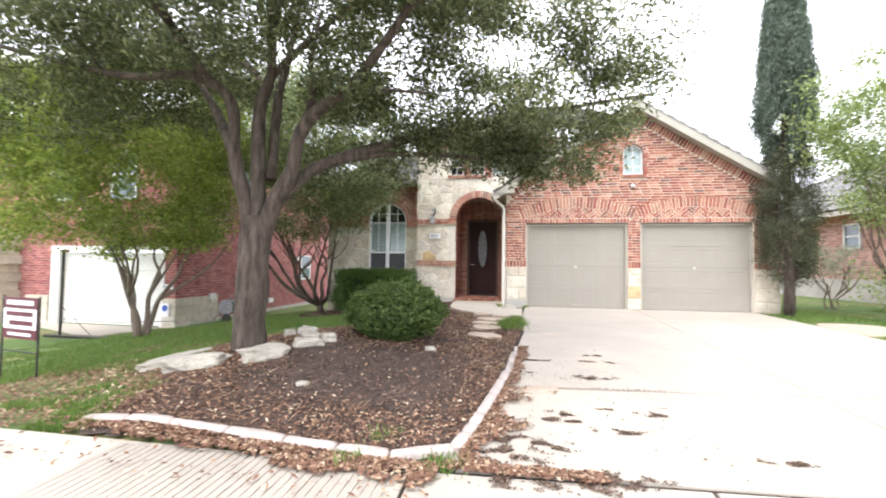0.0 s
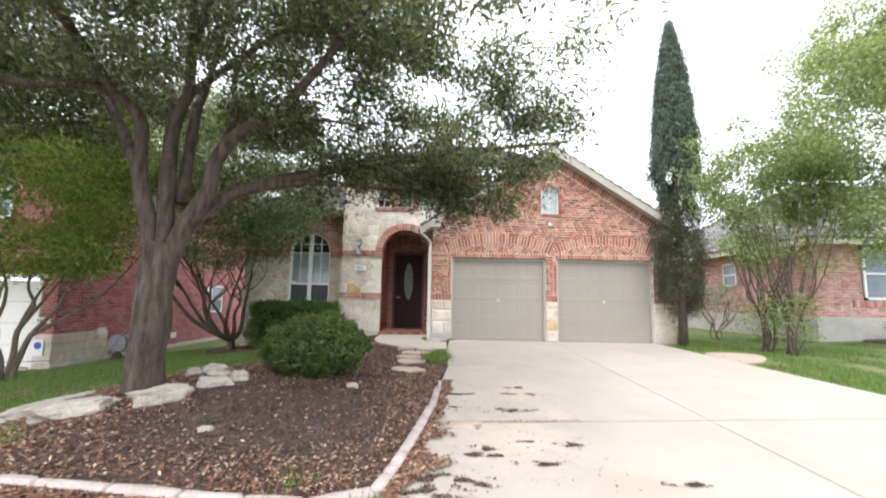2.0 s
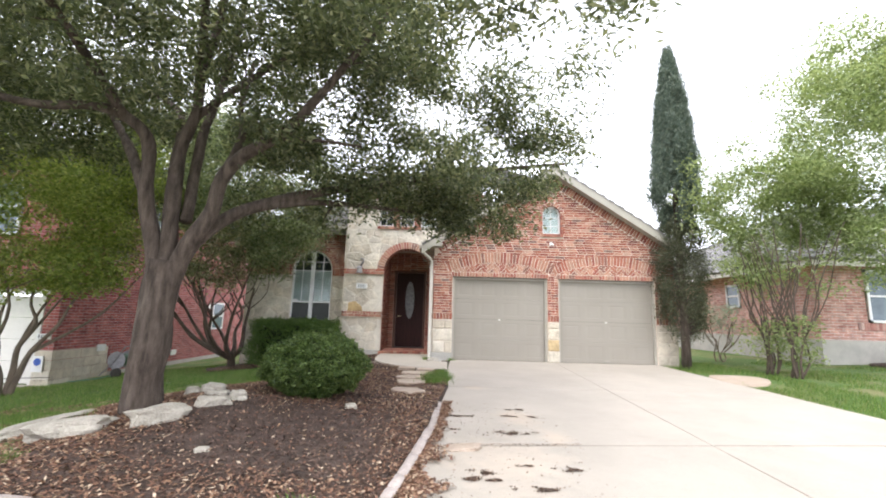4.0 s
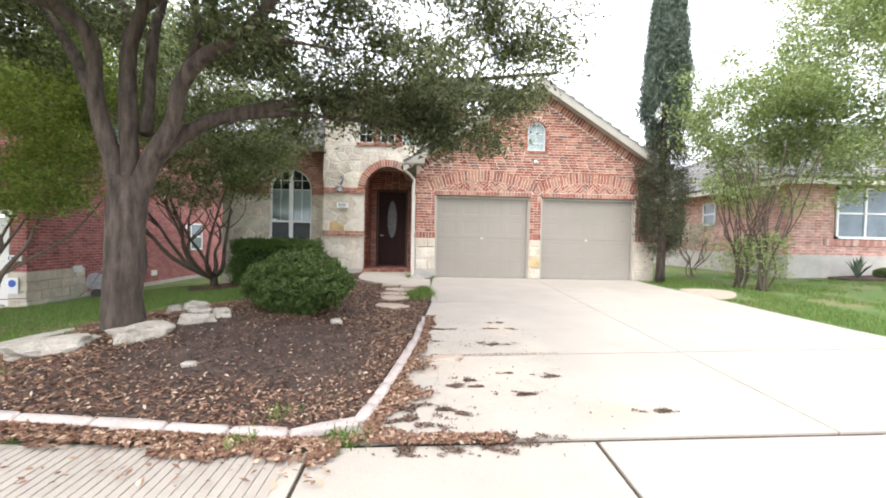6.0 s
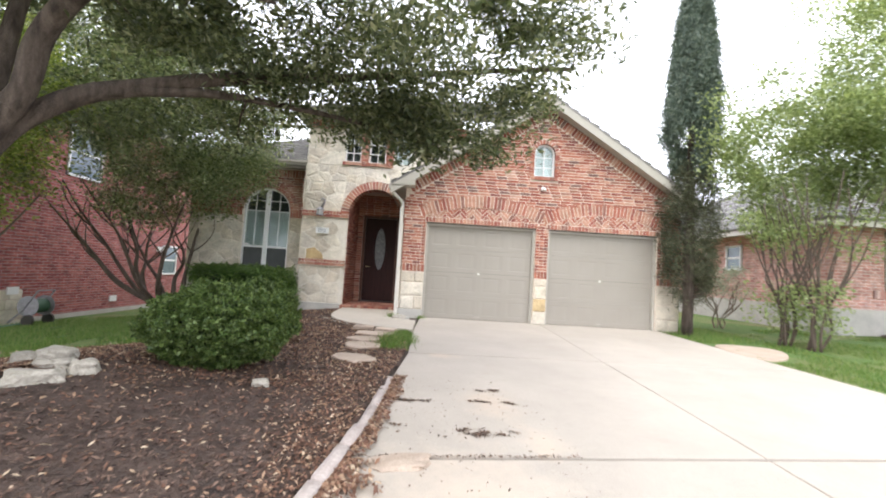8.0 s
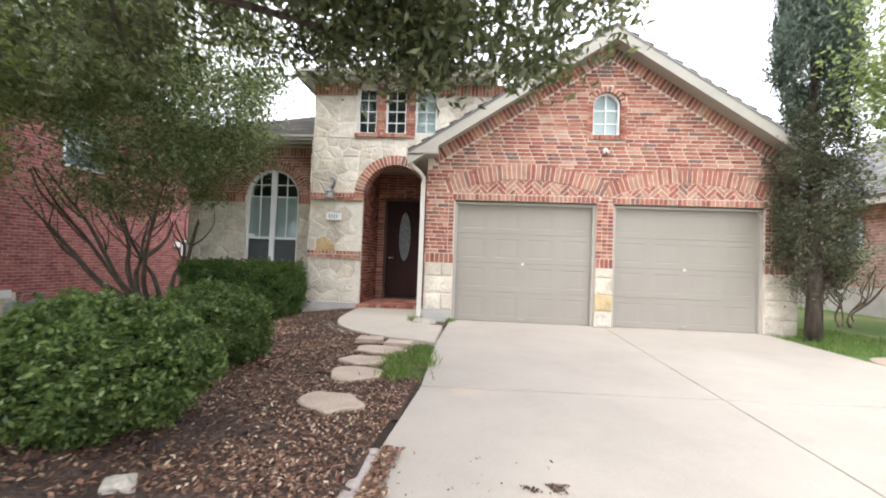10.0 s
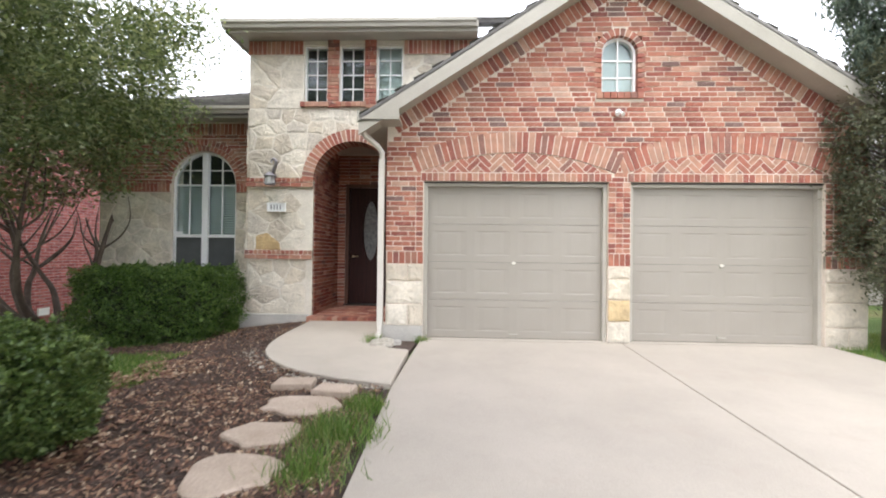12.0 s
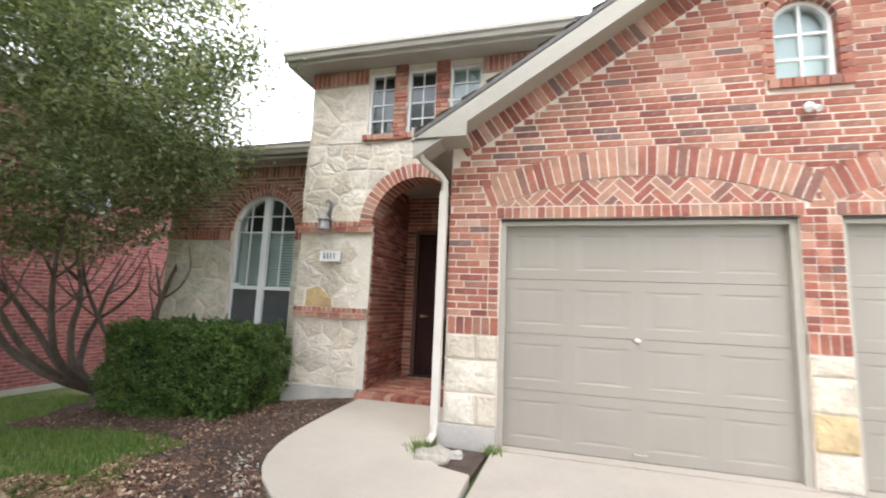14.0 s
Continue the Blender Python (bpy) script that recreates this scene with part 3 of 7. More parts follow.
garage_wall = Geo()
for a, b in ((-0.50, 0.0), (2.44, 2.73), (5.21, 5.74)):
    Geo().prism([(a, 0.3), (b, 0.3), (b, 2.66), (a, 2.66)], G + 0.0045, G + 0.20).make("pier", M_MORTAR, house)
garage_wall.prism([(-0.50, 2.66), (5.74, 2.66), (5.74, rake(5.74)), (2.86, rake(2.86)), (2.86, 3.84), (2.28, 3.84), (2.28, rake(2.28)), (-0.50, rake(-0.5))], G + 0.0045, G + 0.20)
garage_wall.prism([(2.28, 4.62), (2.86, 4.62), (2.86, rake(2.86)), (RX, RZ), (2.28, rake(2.28))], G + 0.0045, G + 0.20)
Geo().box(-0.50, -0.30, G + 0.20, 14.3, 0.3, 3.5).make("side_wall", M_MORTAR, house)
Geo().box(5.54, 5.74, G + 0.20, 19, 0.3, 3.5).make("side_wall", M_NB_SIDE, house)
garage_wall = garage_wall.make("garage_wall", M_MORTAR, house, "red and brown brick garage gable with pale mortar")
bricks = Geo()
brick_rows(bricks, 0, 0, 1.71, 2.65, G, spans_gable, 0.0, lambda x, z: True)
brick_rows(bricks, 0, 0, 2.65, 5.31, G, spans_gable, 0.3, lambda x, z: z < 3.9 and len(SINGLES) < 296)
for x0, x1 in ((0.0 - 0.50, 0.0), (2.44, 2.73), (5.21, 5.74)):
    soldier(bricks, x0 + 0.01 * (x0 < 0), x1, 1.54, 1.71, G - 0.004)
for a in (-0.102, 2.442, 2.538, 2.634, 5.214):
    rows = round((2.65 - 1.71) / ROW)
    h = (2.65 - 1.71) / rows
    for r in range(rows):
        bricks.box(a, a + 0.094 - JOINT * 0.5, G + random.uniform(-0.003, 0.003), G + 0.03, 1.71 + r * h + JOINT / 2, 1.71 + (r + 1) * h - JOINT / 2)
# side of the garage by the porch
for r in range(int((3.4 - 1.71) / ROW)):
    for k in range(13):
        y = G + 0.02 + k * LONG - (r % 2) * LONG / 2
        bricks.box(-0.512, -0.49, max(G + 0.03, y), y + LONG - JOINT, 1.71 + r * ROW, 1.71 + (r + 1) * ROW - JOINT)
tagged(bricks.make("brickwork", M_BRICK, garage_wall), kind="stuff")
arches = Geo()
for c, hw in ((1.22, 1.22), (3.97, 1.24)):
    a = math.asin((hw + 0.095) / 3.23)
    arch_ring(arches, c, -0.19, 3.23, 3.50, math.pi / 2 - a, math.pi / 2 + a, G - 0.006 + 0.003 * (c > 2), 0.05, 0.083)
    soldier(arches, c - hw - 0.04, c + hw + 0.04, 2.65, 2.765, G - 0.0045, 0.077)
    # herringbone under the arch
    u = 0.0725
    for k in range(-40, 41):
        for m in range(-8, 9):
            for shape in (((k + 6 * m, k), (3, 1)), ((k + 3 + 6 * m, k - 2), (1, 3))):
                (px, pz), (w, h) = shape
                j = 0.07
                quad = [(px + j, pz + j), (px + w - j, pz + j), (px + w - j, pz + h - j), (px + j, pz + h - j)]
                quad = [(c + (p - q) * u * 0.7071, 2.77 + (p + q) * u * 0.7071) for p, q in quad]
                mx, mz = sum(p[0] for p in quad) / 4, sum(p[1] for p in quad) / 4
                if abs(mx - c) > hw + 0.1 or not 2.6 < mz < 3.2:
                    continue
                quad = clip(quad, 0, -1, -2.772)
                a_ = math.atan2(mz + 0.19, mx - c)
                if len(quad) > 2:
                    quad = clip(quad, math.cos(a_), math.sin(a_), 3.222 + c * math.cos(a_) - 0.19 * math.sin(a_))
                if len(quad) > 2:
                    arches.prism(quad, G + 0.002, G + 0.03)
arch_ring(arches, 2.57, 4.36, 0.235, 0.33, 0, math.pi, G - 0.004, 0.10, 0.075)
for s in (-1, 1):
    for k in range(8):
        arches.box(2.57 + s * 0.235, 2.57 + s * 0.33, G - 0.002, G + 0.08, 3.84 + k * 0.066, 3.84 + k * 0.066 + 0.056) if s > 0 else arches.box(2.57 - 0.33, 2.57 - 0.235, G - 0.002, G + 0.08, 3.84 + k * 0.066, 3.84 + k * 0.066 + 0.056)
for k in range(7):
    arches.box(2.27 + k * 0.088, 2.27 + k * 0.088 + 0.078, G - 0.035, G + 0.08, 3.755, 3.835)
tagged(arches.make("arch_bricks", M_BRICK_PALE, garage_wall), kind="stuff")
band = Geo()
for s in (-1, 1):
    ang = math.atan(RS)
    L = 3.2 / math.cos(ang)
    n = int(L / 0.08)
    for i in range(n):
        u = 0.06 + i * 0.08
        cx, cz = RX + s * u * math.cos(ang), RZ - u * math.sin(ang)
        dx, dz, nx, nz = s * math.cos(ang), -math.sin(ang), -s * math.sin(ang), -math.cos(ang)
        out = [(cx + dx * p + nx * q, cz + dz * p + nz * q) for p, q in ((0, 0), (0.066, 0), (0.066, 0.23), (0, 0.23))]
        if all(-0.51 < p[0] < 5.75 for p in out):
            band.prism(out if s < 0 else out[::-1], G - 0.004, G + 0.03)
tagged(band.make("rake_bricks", M_BRICK, garage_wall), kind="stuff")
for i, (x0, x1) in enumerate(((-0.50, 0.0), (2.44, 2.73), (5.21, 5.74))):
    ashlar(garage_wall, x0, x1, 0.72 if i == 0 else 0.53, 1.54, G + 0.004, 11 + i)
Geo().box(-0.54, 0.0, G - 0.045, G + 0.02, 0.3, 0.72).make("footing", M_CONCRETE, garage_wall, "grey concrete footing")


def panel_face(geo, x0, x1, z0, z1, y):
    """A raised panel with a sunk margin."""
    def ring(i, j, d):
        return [(x0 + i, y + d, z0 + j), (x1 - i, y + d, z0 + j), (x1 - i, y + d, z1 - j), (x0 + i, y + d, z1 - j)]
    n = [ring(0, 0, 0), ring(0.07, 0.010, 0.0045), ring(0.08, 0.020, 0.005), ring(0.14, 0.036, 0.0025)]
    for a, b in zip(n, n[1:]):
        geo.poly(a + b, [(i, (i + 1) % 4, (i + 1) % 4 + 4, i + 4) for i in range(4)])
    geo.poly(n[-1], [(0, 1, 2, 3)])


def garage_door(x0, x1, worn):
    z0, z1 = 0.545, 2.60
    door = thing("garage_door", ((x0 + x1) / 2, G + 0.12, z0), worn, "garage door", "two garage doors")
    y, n = G + 0.13, 4
    h = (z1 - z0) / n
    for s in range(n):
        g = Geo()
        za, zb = z0 + s * h + 0.002, z0 + (s + 1) * h - 0.002
        g.box(x0 + 0.05, x1 - 0.05, y + 0.013, y + 0.05, za, zb)
        w = (x1 - x0 - 0.10) / 4
        px = [x0 + 0.05 + k * w for k in range(5)]
        # face of the section round its four panels
        for a, b, c, d in ((px[0], px[4], za, za + 0.09), (px[0], px[4], zb - 0.09, zb)):
            g.box(a, b, y, y + 0.02, c, d)
        for k in range(4):
            g.box(px[k], px[k] + 0.05, y, y + 0.02, za + 0.09, zb - 0.09)
            g.box(px[k + 1] - 0.05, px[k + 1], y, y + 0.02, za + 0.09, zb - 0.09)
            panel_face(g, px[k] + 0.05, px[k + 1] - 0.05, za + 0.09, zb - 0.09, y)
        g.make("section", M_DOOR, door)
    cx = (x0 + x1) / 2
    Geo().tube([(cx, y - 0.002, z0 + 1.02), (cx, y - 0.02, z0 + 1.02)], 0.022, 10).box(cx - 0.028, cx + 0.028, y - 0.030, y - 0.02, z0 + 1.012, z0 + 1.028).make("lock", M_CREAM, door, "small pale lock handle")
    Geo().tube([(cx - 0.055, y, z0 + 0.06), (cx - 0.05, y - 0.03, z0 + 0.06), (cx + 0.05, y - 0.03, z0 + 0.06), (cx + 0.055, y, z0 + 0.06)], 0.007, 6).make("lift_handle", M_TRIM, door)
    Geo().box(x0 + 0.03, x1 - 0.03, y + 0.005, y + 0.045, z0 - 0.022, z0 + 0.002).make("bottom_seal", M_METAL_DARK, door)
    f = Geo()
    f.box(x0, x0 + 0.05, G + 0.055, y + 0.06, 0.53, 2.645).box(x1 - 0.05, x1, G + 0.055, y + 0.06, 0.53, 2.645).box(x0 + 0.05, x1 - 0.05, G + 0.055, y + 0.06, 2.595, 2.645)
    f.make("door_frame", M_TRIM, door)
    Geo().box(x0, x1, G + 0.03, G + 0.05, 2.632, 2.648).make("lintel_angle", M_METAL_DARK, door, "dark steel lintel edge")
    return door


garage_door(0.0, 2.44, "taupe sectional garage door with raised panels, closed")
garage_door(2.73, 5.21, "taupe sectional garage door with raised panels, closed")
# Unseen dark sheet added behind the closed garage doors.
Geo().box(-0.2, 5.5, G + 0.24, G + 0.30, 0.3, 2.9).make("dark_backing", M_DARKIN, house)

# ---- entry tower ----
AX, AH, AS = -1.35, 0.68, 2.90         # arch: middle, half width, springing height
tower = Geo()


def arched_wall(geo, x0, x1, z0, z1, cx, half, spring, y0, y1, steps=20):
    """A wall with an arched opening that starts at z0."""
    geo.box(x0, cx - half, y0, y1, z0, spring)
    geo.box(cx + half, x1, y0, y1, z0, spring)
    arc = [(cx + half * math.cos(math.pi * i / steps), spring + half * math.sin(math.pi * i / steps)) for i in range(steps + 1)]
    for p, q in zip(arc, arc[1:]):
        geo.prism([(q[0], q[1]), (p[0], p[1]), (p[0], z1), (q[0], z1)], y0, y1)
    geo.box(x0, cx - half, y0, y1, spring, z1)
    geo.box(cx + half, x1, y0, y1, spring, z1)


arched_wall(tower, -3.18, -0.49, 0.25, 4.16, AX, AH + 0.01, AS, T + 0.001, T + 0.32)
WINS = [(-2.23, -1.82), (-1.61, -1.18), (-0.97, -0.52)]
x = -3.18
for a, b in WINS + [(1.2, 1.3)]:
    tower.box(x, a, T + 0.001, T + 0.25, 4.16, 5.34)
    if b < 0:
        tower.box(a, b, T + 0.001, T + 0.25, 4.16, 4.27).box(a, b, T + 0.001, T + 0.25, 5.25, 5.34)
    x = b
tower.box(-3.18, -2.98, T + 0.32, 16, 0.25, 5.34)
tower = tower.make("entry_wall", M_STONE_JOINT, house, "cream limestone entry wall with brick arch")
hole = (AX, AH, AS, AH + 0.12)
rubble(tower, -3.19, -0.50, 0.62, 1.55, T, 0.34, 3, hole)
rubble(tower, -3.19, -0.50, 1.71, 2.79, T, 0.35, 4, hole)
rubble(tower, -3.19, -0.50, 2.95, 4.15, T, 0.31, 6, hole)
rubble(tower, -3.19, -2.25, 4.15, 5.08, T, 0.30, 7)
rubble(tower, -0.50, 0.9, 4.15, 5.08, T, 0.33, 8)
trimb = Geo()
for z0, z1 in ((1.55, 1.71), (2.79, 2.95)):
    soldier(trimb, -3.21, AX - AH + 0.0, (z0 + z1) / 2, z1, T - 0.05)
    soldier(trimb, -3.21, AX - AH + 0.0, z0, (z0 + z1) / 2, T - 0.055, 0.2)
soldier(trimb, -3.20, -2.24, 5.08, 5.32, T - 0.03)
soldier(trimb, -0.50, 0.9, 5.08, 5.32, T - 0.03)
soldier(trimb, AX + AH, -0.5, 2.79, 2.95, T - 0.05)
soldier(trimb, AX + AH, -0.5, 1.55, 1.71, T - 0.05)
arch_ring(trimb, AX, AS, AH, AH + 0.20, 0, math.pi, T - 0.055, 0.38, 0.078)
for a, b in ((-1.82, -1.61), (-1.18, -0.97)):
    brick_rows(trimb, a, b, 4.16, 5.34, T - 0.03)
for a, b in WINS[:2]:
    for k in range(6):
        w = (b - a + 0.09) / 6
        trimb.box(a - 0.045 + k * w, a - 0.045 + (k + 1) * w - 0.009, T - 0.07, T + 0.06, 4.175, 4.255)
tagged(trimb.make("trim_bricks", M_BRICK_PALE, tower), kind="stuff")
Geo().box(-3.27, AX - AH - 0.06, T - 0.08, T + 0.02, 0.15, 0.61).make("footing", M_CONCRETE, tower, "grey concrete footing")
side = Geo()
rnd = random.Random(4)
for zz in np.arange(0.62, 4.0, 0.32):
    for yy in (0, 1):
        side.box(-3.20 - rnd.uniform(0.01, 0.03), -3.17, T + 0.01 + yy * 0.3, T + 0.29 + yy * 0.3, zz + 0.008, zz + 0.31)
side.make("side_stones", M_STONE, tower)

# porch inside the arch
PZ = 0.60
porch = Geo()
porch.box(-2.24, -2.03, T + 0.32, 14.2, 0.3, 3.8)
porch.box(-0.67, -0.46, T + 0.32, 14.2, 0.3, 3.8)
porch.box(-2.24, -1.86, 14.0, 14.2, 0.3, 3.8).box(-0.83, -0.46, 14.0, 14.2, 0.3, 3.8).box(-1.86, -0.83, 14.0, 14.2, 3.08, 3.8)
porch = porch.make("porch_wall", M_MORTAR, house, "brick-lined porch wall")
pb = Geo()
for r in range(int((3.7 - PZ) / ROW)):
    z = PZ + r * ROW
    for k in range(8):
        y = T + 0.05 + k * LONG - (r % 2) * LONG / 2
        pb.box(-2.035, -2.012 + random.uniform(-0.003, 0.003), max(T + 0.02, y), min(13.99, y + LONG - JOINT), z, z + ROW - JOINT)
        pb.box(-0.688, -0.66, max(T + 0.02, y), min(13.99, y + LONG - JOINT), z, z + ROW - JOINT)
    for a, b in ((-2.01, -1.87), (-0.82, -0.69)) if z < 3.05 else [(-2.01 + 0.22 * k, -1.80 + 0.22 * k) for k in range(6)]:
        pb.box(a, b, 13.985, 14.01, z, z + ROW - JOINT)
tagged(pb.make("porch_bricks", M_BRICK, porch), kind="stuff")
ceil = tagged(Geo().box(-2.3, -0.45, T + 0.3, 14.2, 3.70, 3.8).make("porch_ceiling", M_TRIM), "taupe painted porch ceiling", "ceiling", kind="structure")
floor_p = tagged(Geo().box(-2.05, -0.50, 12.34, 14.2, 0.3, PZ - 0.03).make("porch_floor", M_MORTAR), "red brick paved porch floor", "porch floor", kind="structure")
for i in range(18):
    x = -2.045 + i * 0.0862
    Geo().box(x, x + 0.078, 12.30, 12.50, 0.50, PZ).make("brick", M_BRICK, floor_p)
pv = Geo()
for j in range(14):
    for i in range(8):
        x = -2.04 + i * 0.205 - (j % 2) * 0.1
        pv.box(max(-2.04, x), min(-0.5, x + 0.196), 12.51 + j * 0.106, 12.51 + j * 0.106 + 0.098, PZ - 0.04, PZ)
tagged(pv.make("paving", M_BRICK, floor_p), kind="stuff")

# front door
door_1 = thing("front_door", (-1.345, 14.0, PZ), "dark-stained wooden front door with oval leaded glass, closed", "door")
f = Geo().box(-1.86, -1.79, 13.98, 14.12, PZ, 3.08).box(-0.90, -0.83, 13.98, 14.12, PZ, 3.08).box(-1.79, -0.90, 13.98, 14.12, 3.01, 3.08)
f.make("door_frame", surface("stained_frame", (0.07, 0.032, 0.022), (0.13, 0.065, 0.042), 4, 50, 0.5, 0.1, 0, (6, 6, 0.6)), door_1, "brown stained door frame")
leaf = Geo()
DC, DZ0 = -1.345, PZ + 0.02
oval = [(DC + 0.165 * math.cos(2 * math.pi * i / 28), 2.13 + 0.62 * math.sin(2 * math.pi * i / 28)) for i in range(28)]
frame_r = [(DC + (0.44 if abs(math.cos(a)) > abs(math.sin(a)) * 0.44 / 1.2 else 0.44) * max(-1, min(1, math.cos(a) * 1.5)), 1.82 + 1.19 * max(-1, min(1, math.sin(a) * 1.5))) for a in (2 * math.pi * i / 28 for i in range(28))]
n = 28
leaf.poly([(x, 14.05, z) for x, z in oval] + [(x, 14.05, z) for x, z in frame_r] + [(x, 14.08, z) for x, z in oval], [(i, (i + 1) % n, (i + 1) % n + n, i + n) for i in range(n)] + [(i, i + 2 * n, (i + 1) % n + 2 * n, (i + 1) % n) for i in range(n)])
leaf.make("door_leaf", M_DARKWOOD, door_1)
Geo().tube([(x, 14.045, z) for x, z in oval + oval[:1]], 0.017, 6).make("glass_moulding", M_DARKWOOD, door_1)
Geo().prism(oval, 14.07, 14.078).make("oval_glass", surface("leaded_glass", (0.10, 0.105, 0.11), (0.27, 0.28, 0.28), 22, 60, 0.15, 0.6), door_1, "oval leaded glass")
Geo().tube([(-1.70, 14.05, 1.60), (-1.70, 14.0, 1.60)], 0.025, 8).tube([(-1.70, 14.0, 1.60), (-1.60, 14.0, 1.60)], 0.01, 6).make("handle", plain("brass", (0.6, 0.5, 0.3), 0.3, 0.9), door_1, "brass lever handle")
Geo().box(-1.87, -0.82, 13.93, 14.1, PZ, PZ + 0.025).make("threshold", M_METAL_DARK, door_1)
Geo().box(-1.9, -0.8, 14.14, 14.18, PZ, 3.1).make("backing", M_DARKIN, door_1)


# ---- windows ----
def small_window(x0, x1, z0, z1, y, cols, rows, label, bright=False):
    w = thing("window", ((x0 + x1) / 2, y, z0), label, "window", "upper windows")
    t = 0.027
    Geo().box(x0, x0 + t, y, y + 0.07, z0, z1).box(x1 - t, x1, y, y + 0.07, z0, z1).box(x0 + t, x1 - t, y, y + 0.07, z0, z0 + t).box(x0 + t, x1 - t, y, y + 0.07, z1 - t, z1).make("window_frame", M_WHITE, w)
    for i in range(1, cols):
        x = x0 + (x1 - x0) * i / cols
        Geo().box(x - 0.009, x + 0.009, y + 0.018, y + 0.036, z0 + t, z1 - t).make("muntin", M_WHITE, w)
    for j in range(1, rows):
        z = z0 + (z1 - z0) * j / rows
        Geo().box(x0 + t, x1 - t, y + 0.015, y + 0.034, z - 0.009, z + 0.009).make("muntin", M_WHITE, w)
    p = Geo().box(x0 + t, x1 - t, y + 0.038, y + 0.044, z0 + t, z1 - t).make("pane", M_GLASS, w)
    p.visible_shadow = False
    Geo().box(x0, x1, y + 0.16, y + 0.18, z0, z1).make("room_backing", M_BLIND if bright else M_DARKIN, w)
    return w


for i, (a, b) in enumerate(WINS):
    small_window(a, b, 4.27, 5.25, T + 0.05, 2, 4, "narrow white-framed upper window with eight small panes" if i < 2 else "narrow white-framed upper window with closed blind", i == 2)


def arched_window(name, cx, half, z0, spring, y, label, t=0.04):
    w = thing(name, (cx, y, z0), label, "window")
    n = 18
    arc = lambda r: [(cx + r * math.cos(math.pi * i / n), spring + r * math.sin(math.pi * i / n)) for i in range(n + 1)]
    o, i_ = arc(half), arc(half - t)
    fr = Geo()
    for k in range(n):
        fr.prism([i_[k + 1], i_[k], o[k], o[k + 1]], y, y + 0.08)
    fr.box(cx - half, cx - half + t, y, y + 0.08, z0, spring).box(cx + half - t, cx + half, y, y + 0.08, z0, spring).box(cx - half + t, cx + half - t, y, y + 0.08, z0, z0 + t)
    fr.make("window_frame", M_WHITE, w)
    out = [(cx - half + t, z0 + t), (cx + half - t, z0 + t)] + i_
    p = Geo().prism(out, y + 0.045, y + 0.05).make("pane", M_GLASS, w)
    p.visible_shadow = False
    return w, out


w1, out = arched_window("arched_window", -4.335, 0.615, 1.05, 2.93, W + 0.06, "tall arched white window with lowered blinds behind glass")
y = W + 0.06
Geo().box(-4.39, -4.28, y - 0.02, y + 0.07, 1.06, 3.53).make("mullion", M_WHITE, w1)
for a, b in ((-4.91, -4.39), (-4.28, -3.76)):
    Geo().box(a, b, y - 0.005, y + 0.06, 1.93, 1.985).make("meeting_rail", M_WHITE, w1)
    Geo().box(a, b, y + 0.01, y + 0.03, 2.91, 2.935).make("muntin", M_WHITE, w1)
    Geo().box((a + b) / 2 - 0.01, (a + b) / 2 + 0.01, y + 0.01, y + 0.03, 1.98, 3.42).make("muntin", M_WHITE, w1)
    Geo().box(a, b, y + 0.01, y + 0.03, 3.19, 3.21).make("muntin", M_WHITE, w1)
    Geo().box(a, b, y + 0.032, y + 0.04, 1.10, 1.93).make("screen", M_SCREEN, w1, "dark insect screen")
    for k in range(40):
        z = 1.10 + k * 0.046
        Geo().box(a, b, y + 0.10, y + 0.103, z, z + 0.036).make("slat", M_BLIND, w1)
Geo().box(-4.90, -4.76, y - 0.012, y - 0.002, 1.99, 2.04).make("sticker", M_WHITE, w1)
Geo().box(-5.0, -3.7, y + 0.35, y + 0.4, 1.0, 3.6).make("room_backing", M_DARKIN, w1)
w2, out = arched_window("gable_window", 2.57, 0.235, 3.84, 4.36, G + 0.07, "small arched white window in the brick gable", 0.035)
y = G + 0.07
Geo().box(2.56, 2.58, y + 0.01, y + 0.04, 3.87, 4.56).make("muntin", M_WHITE, w2)
for z in (4.06, 4.29):
    Geo().box(2.37, 2.77, y + 0.012, y + 0.038, z - 0.01, z + 0.01).make("muntin", M_WHITE, w2)
Geo().box(2.3, 2.84, y + 0.12, y + 0.14, 3.8, 4.62).make("blind", M_BLIND, w2, "pale closed blind")

# ---- window wall ----
ww = Geo()
arched_wall(ww, -6.34, -3.2, 1.05, 4.15, -4.335, 0.62, 2.93, W + 0.0045, W + 0.25)
ww.box(-6.34, -3.2, W + 0.012, W + 0.25, 0.0, 1.05).box(-6.34, -6.14, W + 0.25, 20, 0.0, 4.15)
ww = ww.make("window_wall", M_MORTAR, house, "limestone and brick wall with arched window")
rubble(ww, -6.35, -4.96, 0.5, 2.77, W, 0.32, 21)
rubble(ww, -3.71, -3.18, 0.5, 2.77, W, 0.30, 22)
rubble(ww, -4.96, -3.71, 0.3, 1.05, W, 0.36, 23)
wb = Geo()


def spans_window(z):
    d = 0.83 ** 2 - (z - 2.93) ** 2
    h = math.sqrt(d) if d > 0 else 0
    return [(-6.35, -4.335 - h), (-4.335 + h, -3.19)] if h else [(-6.35, -3.19)]


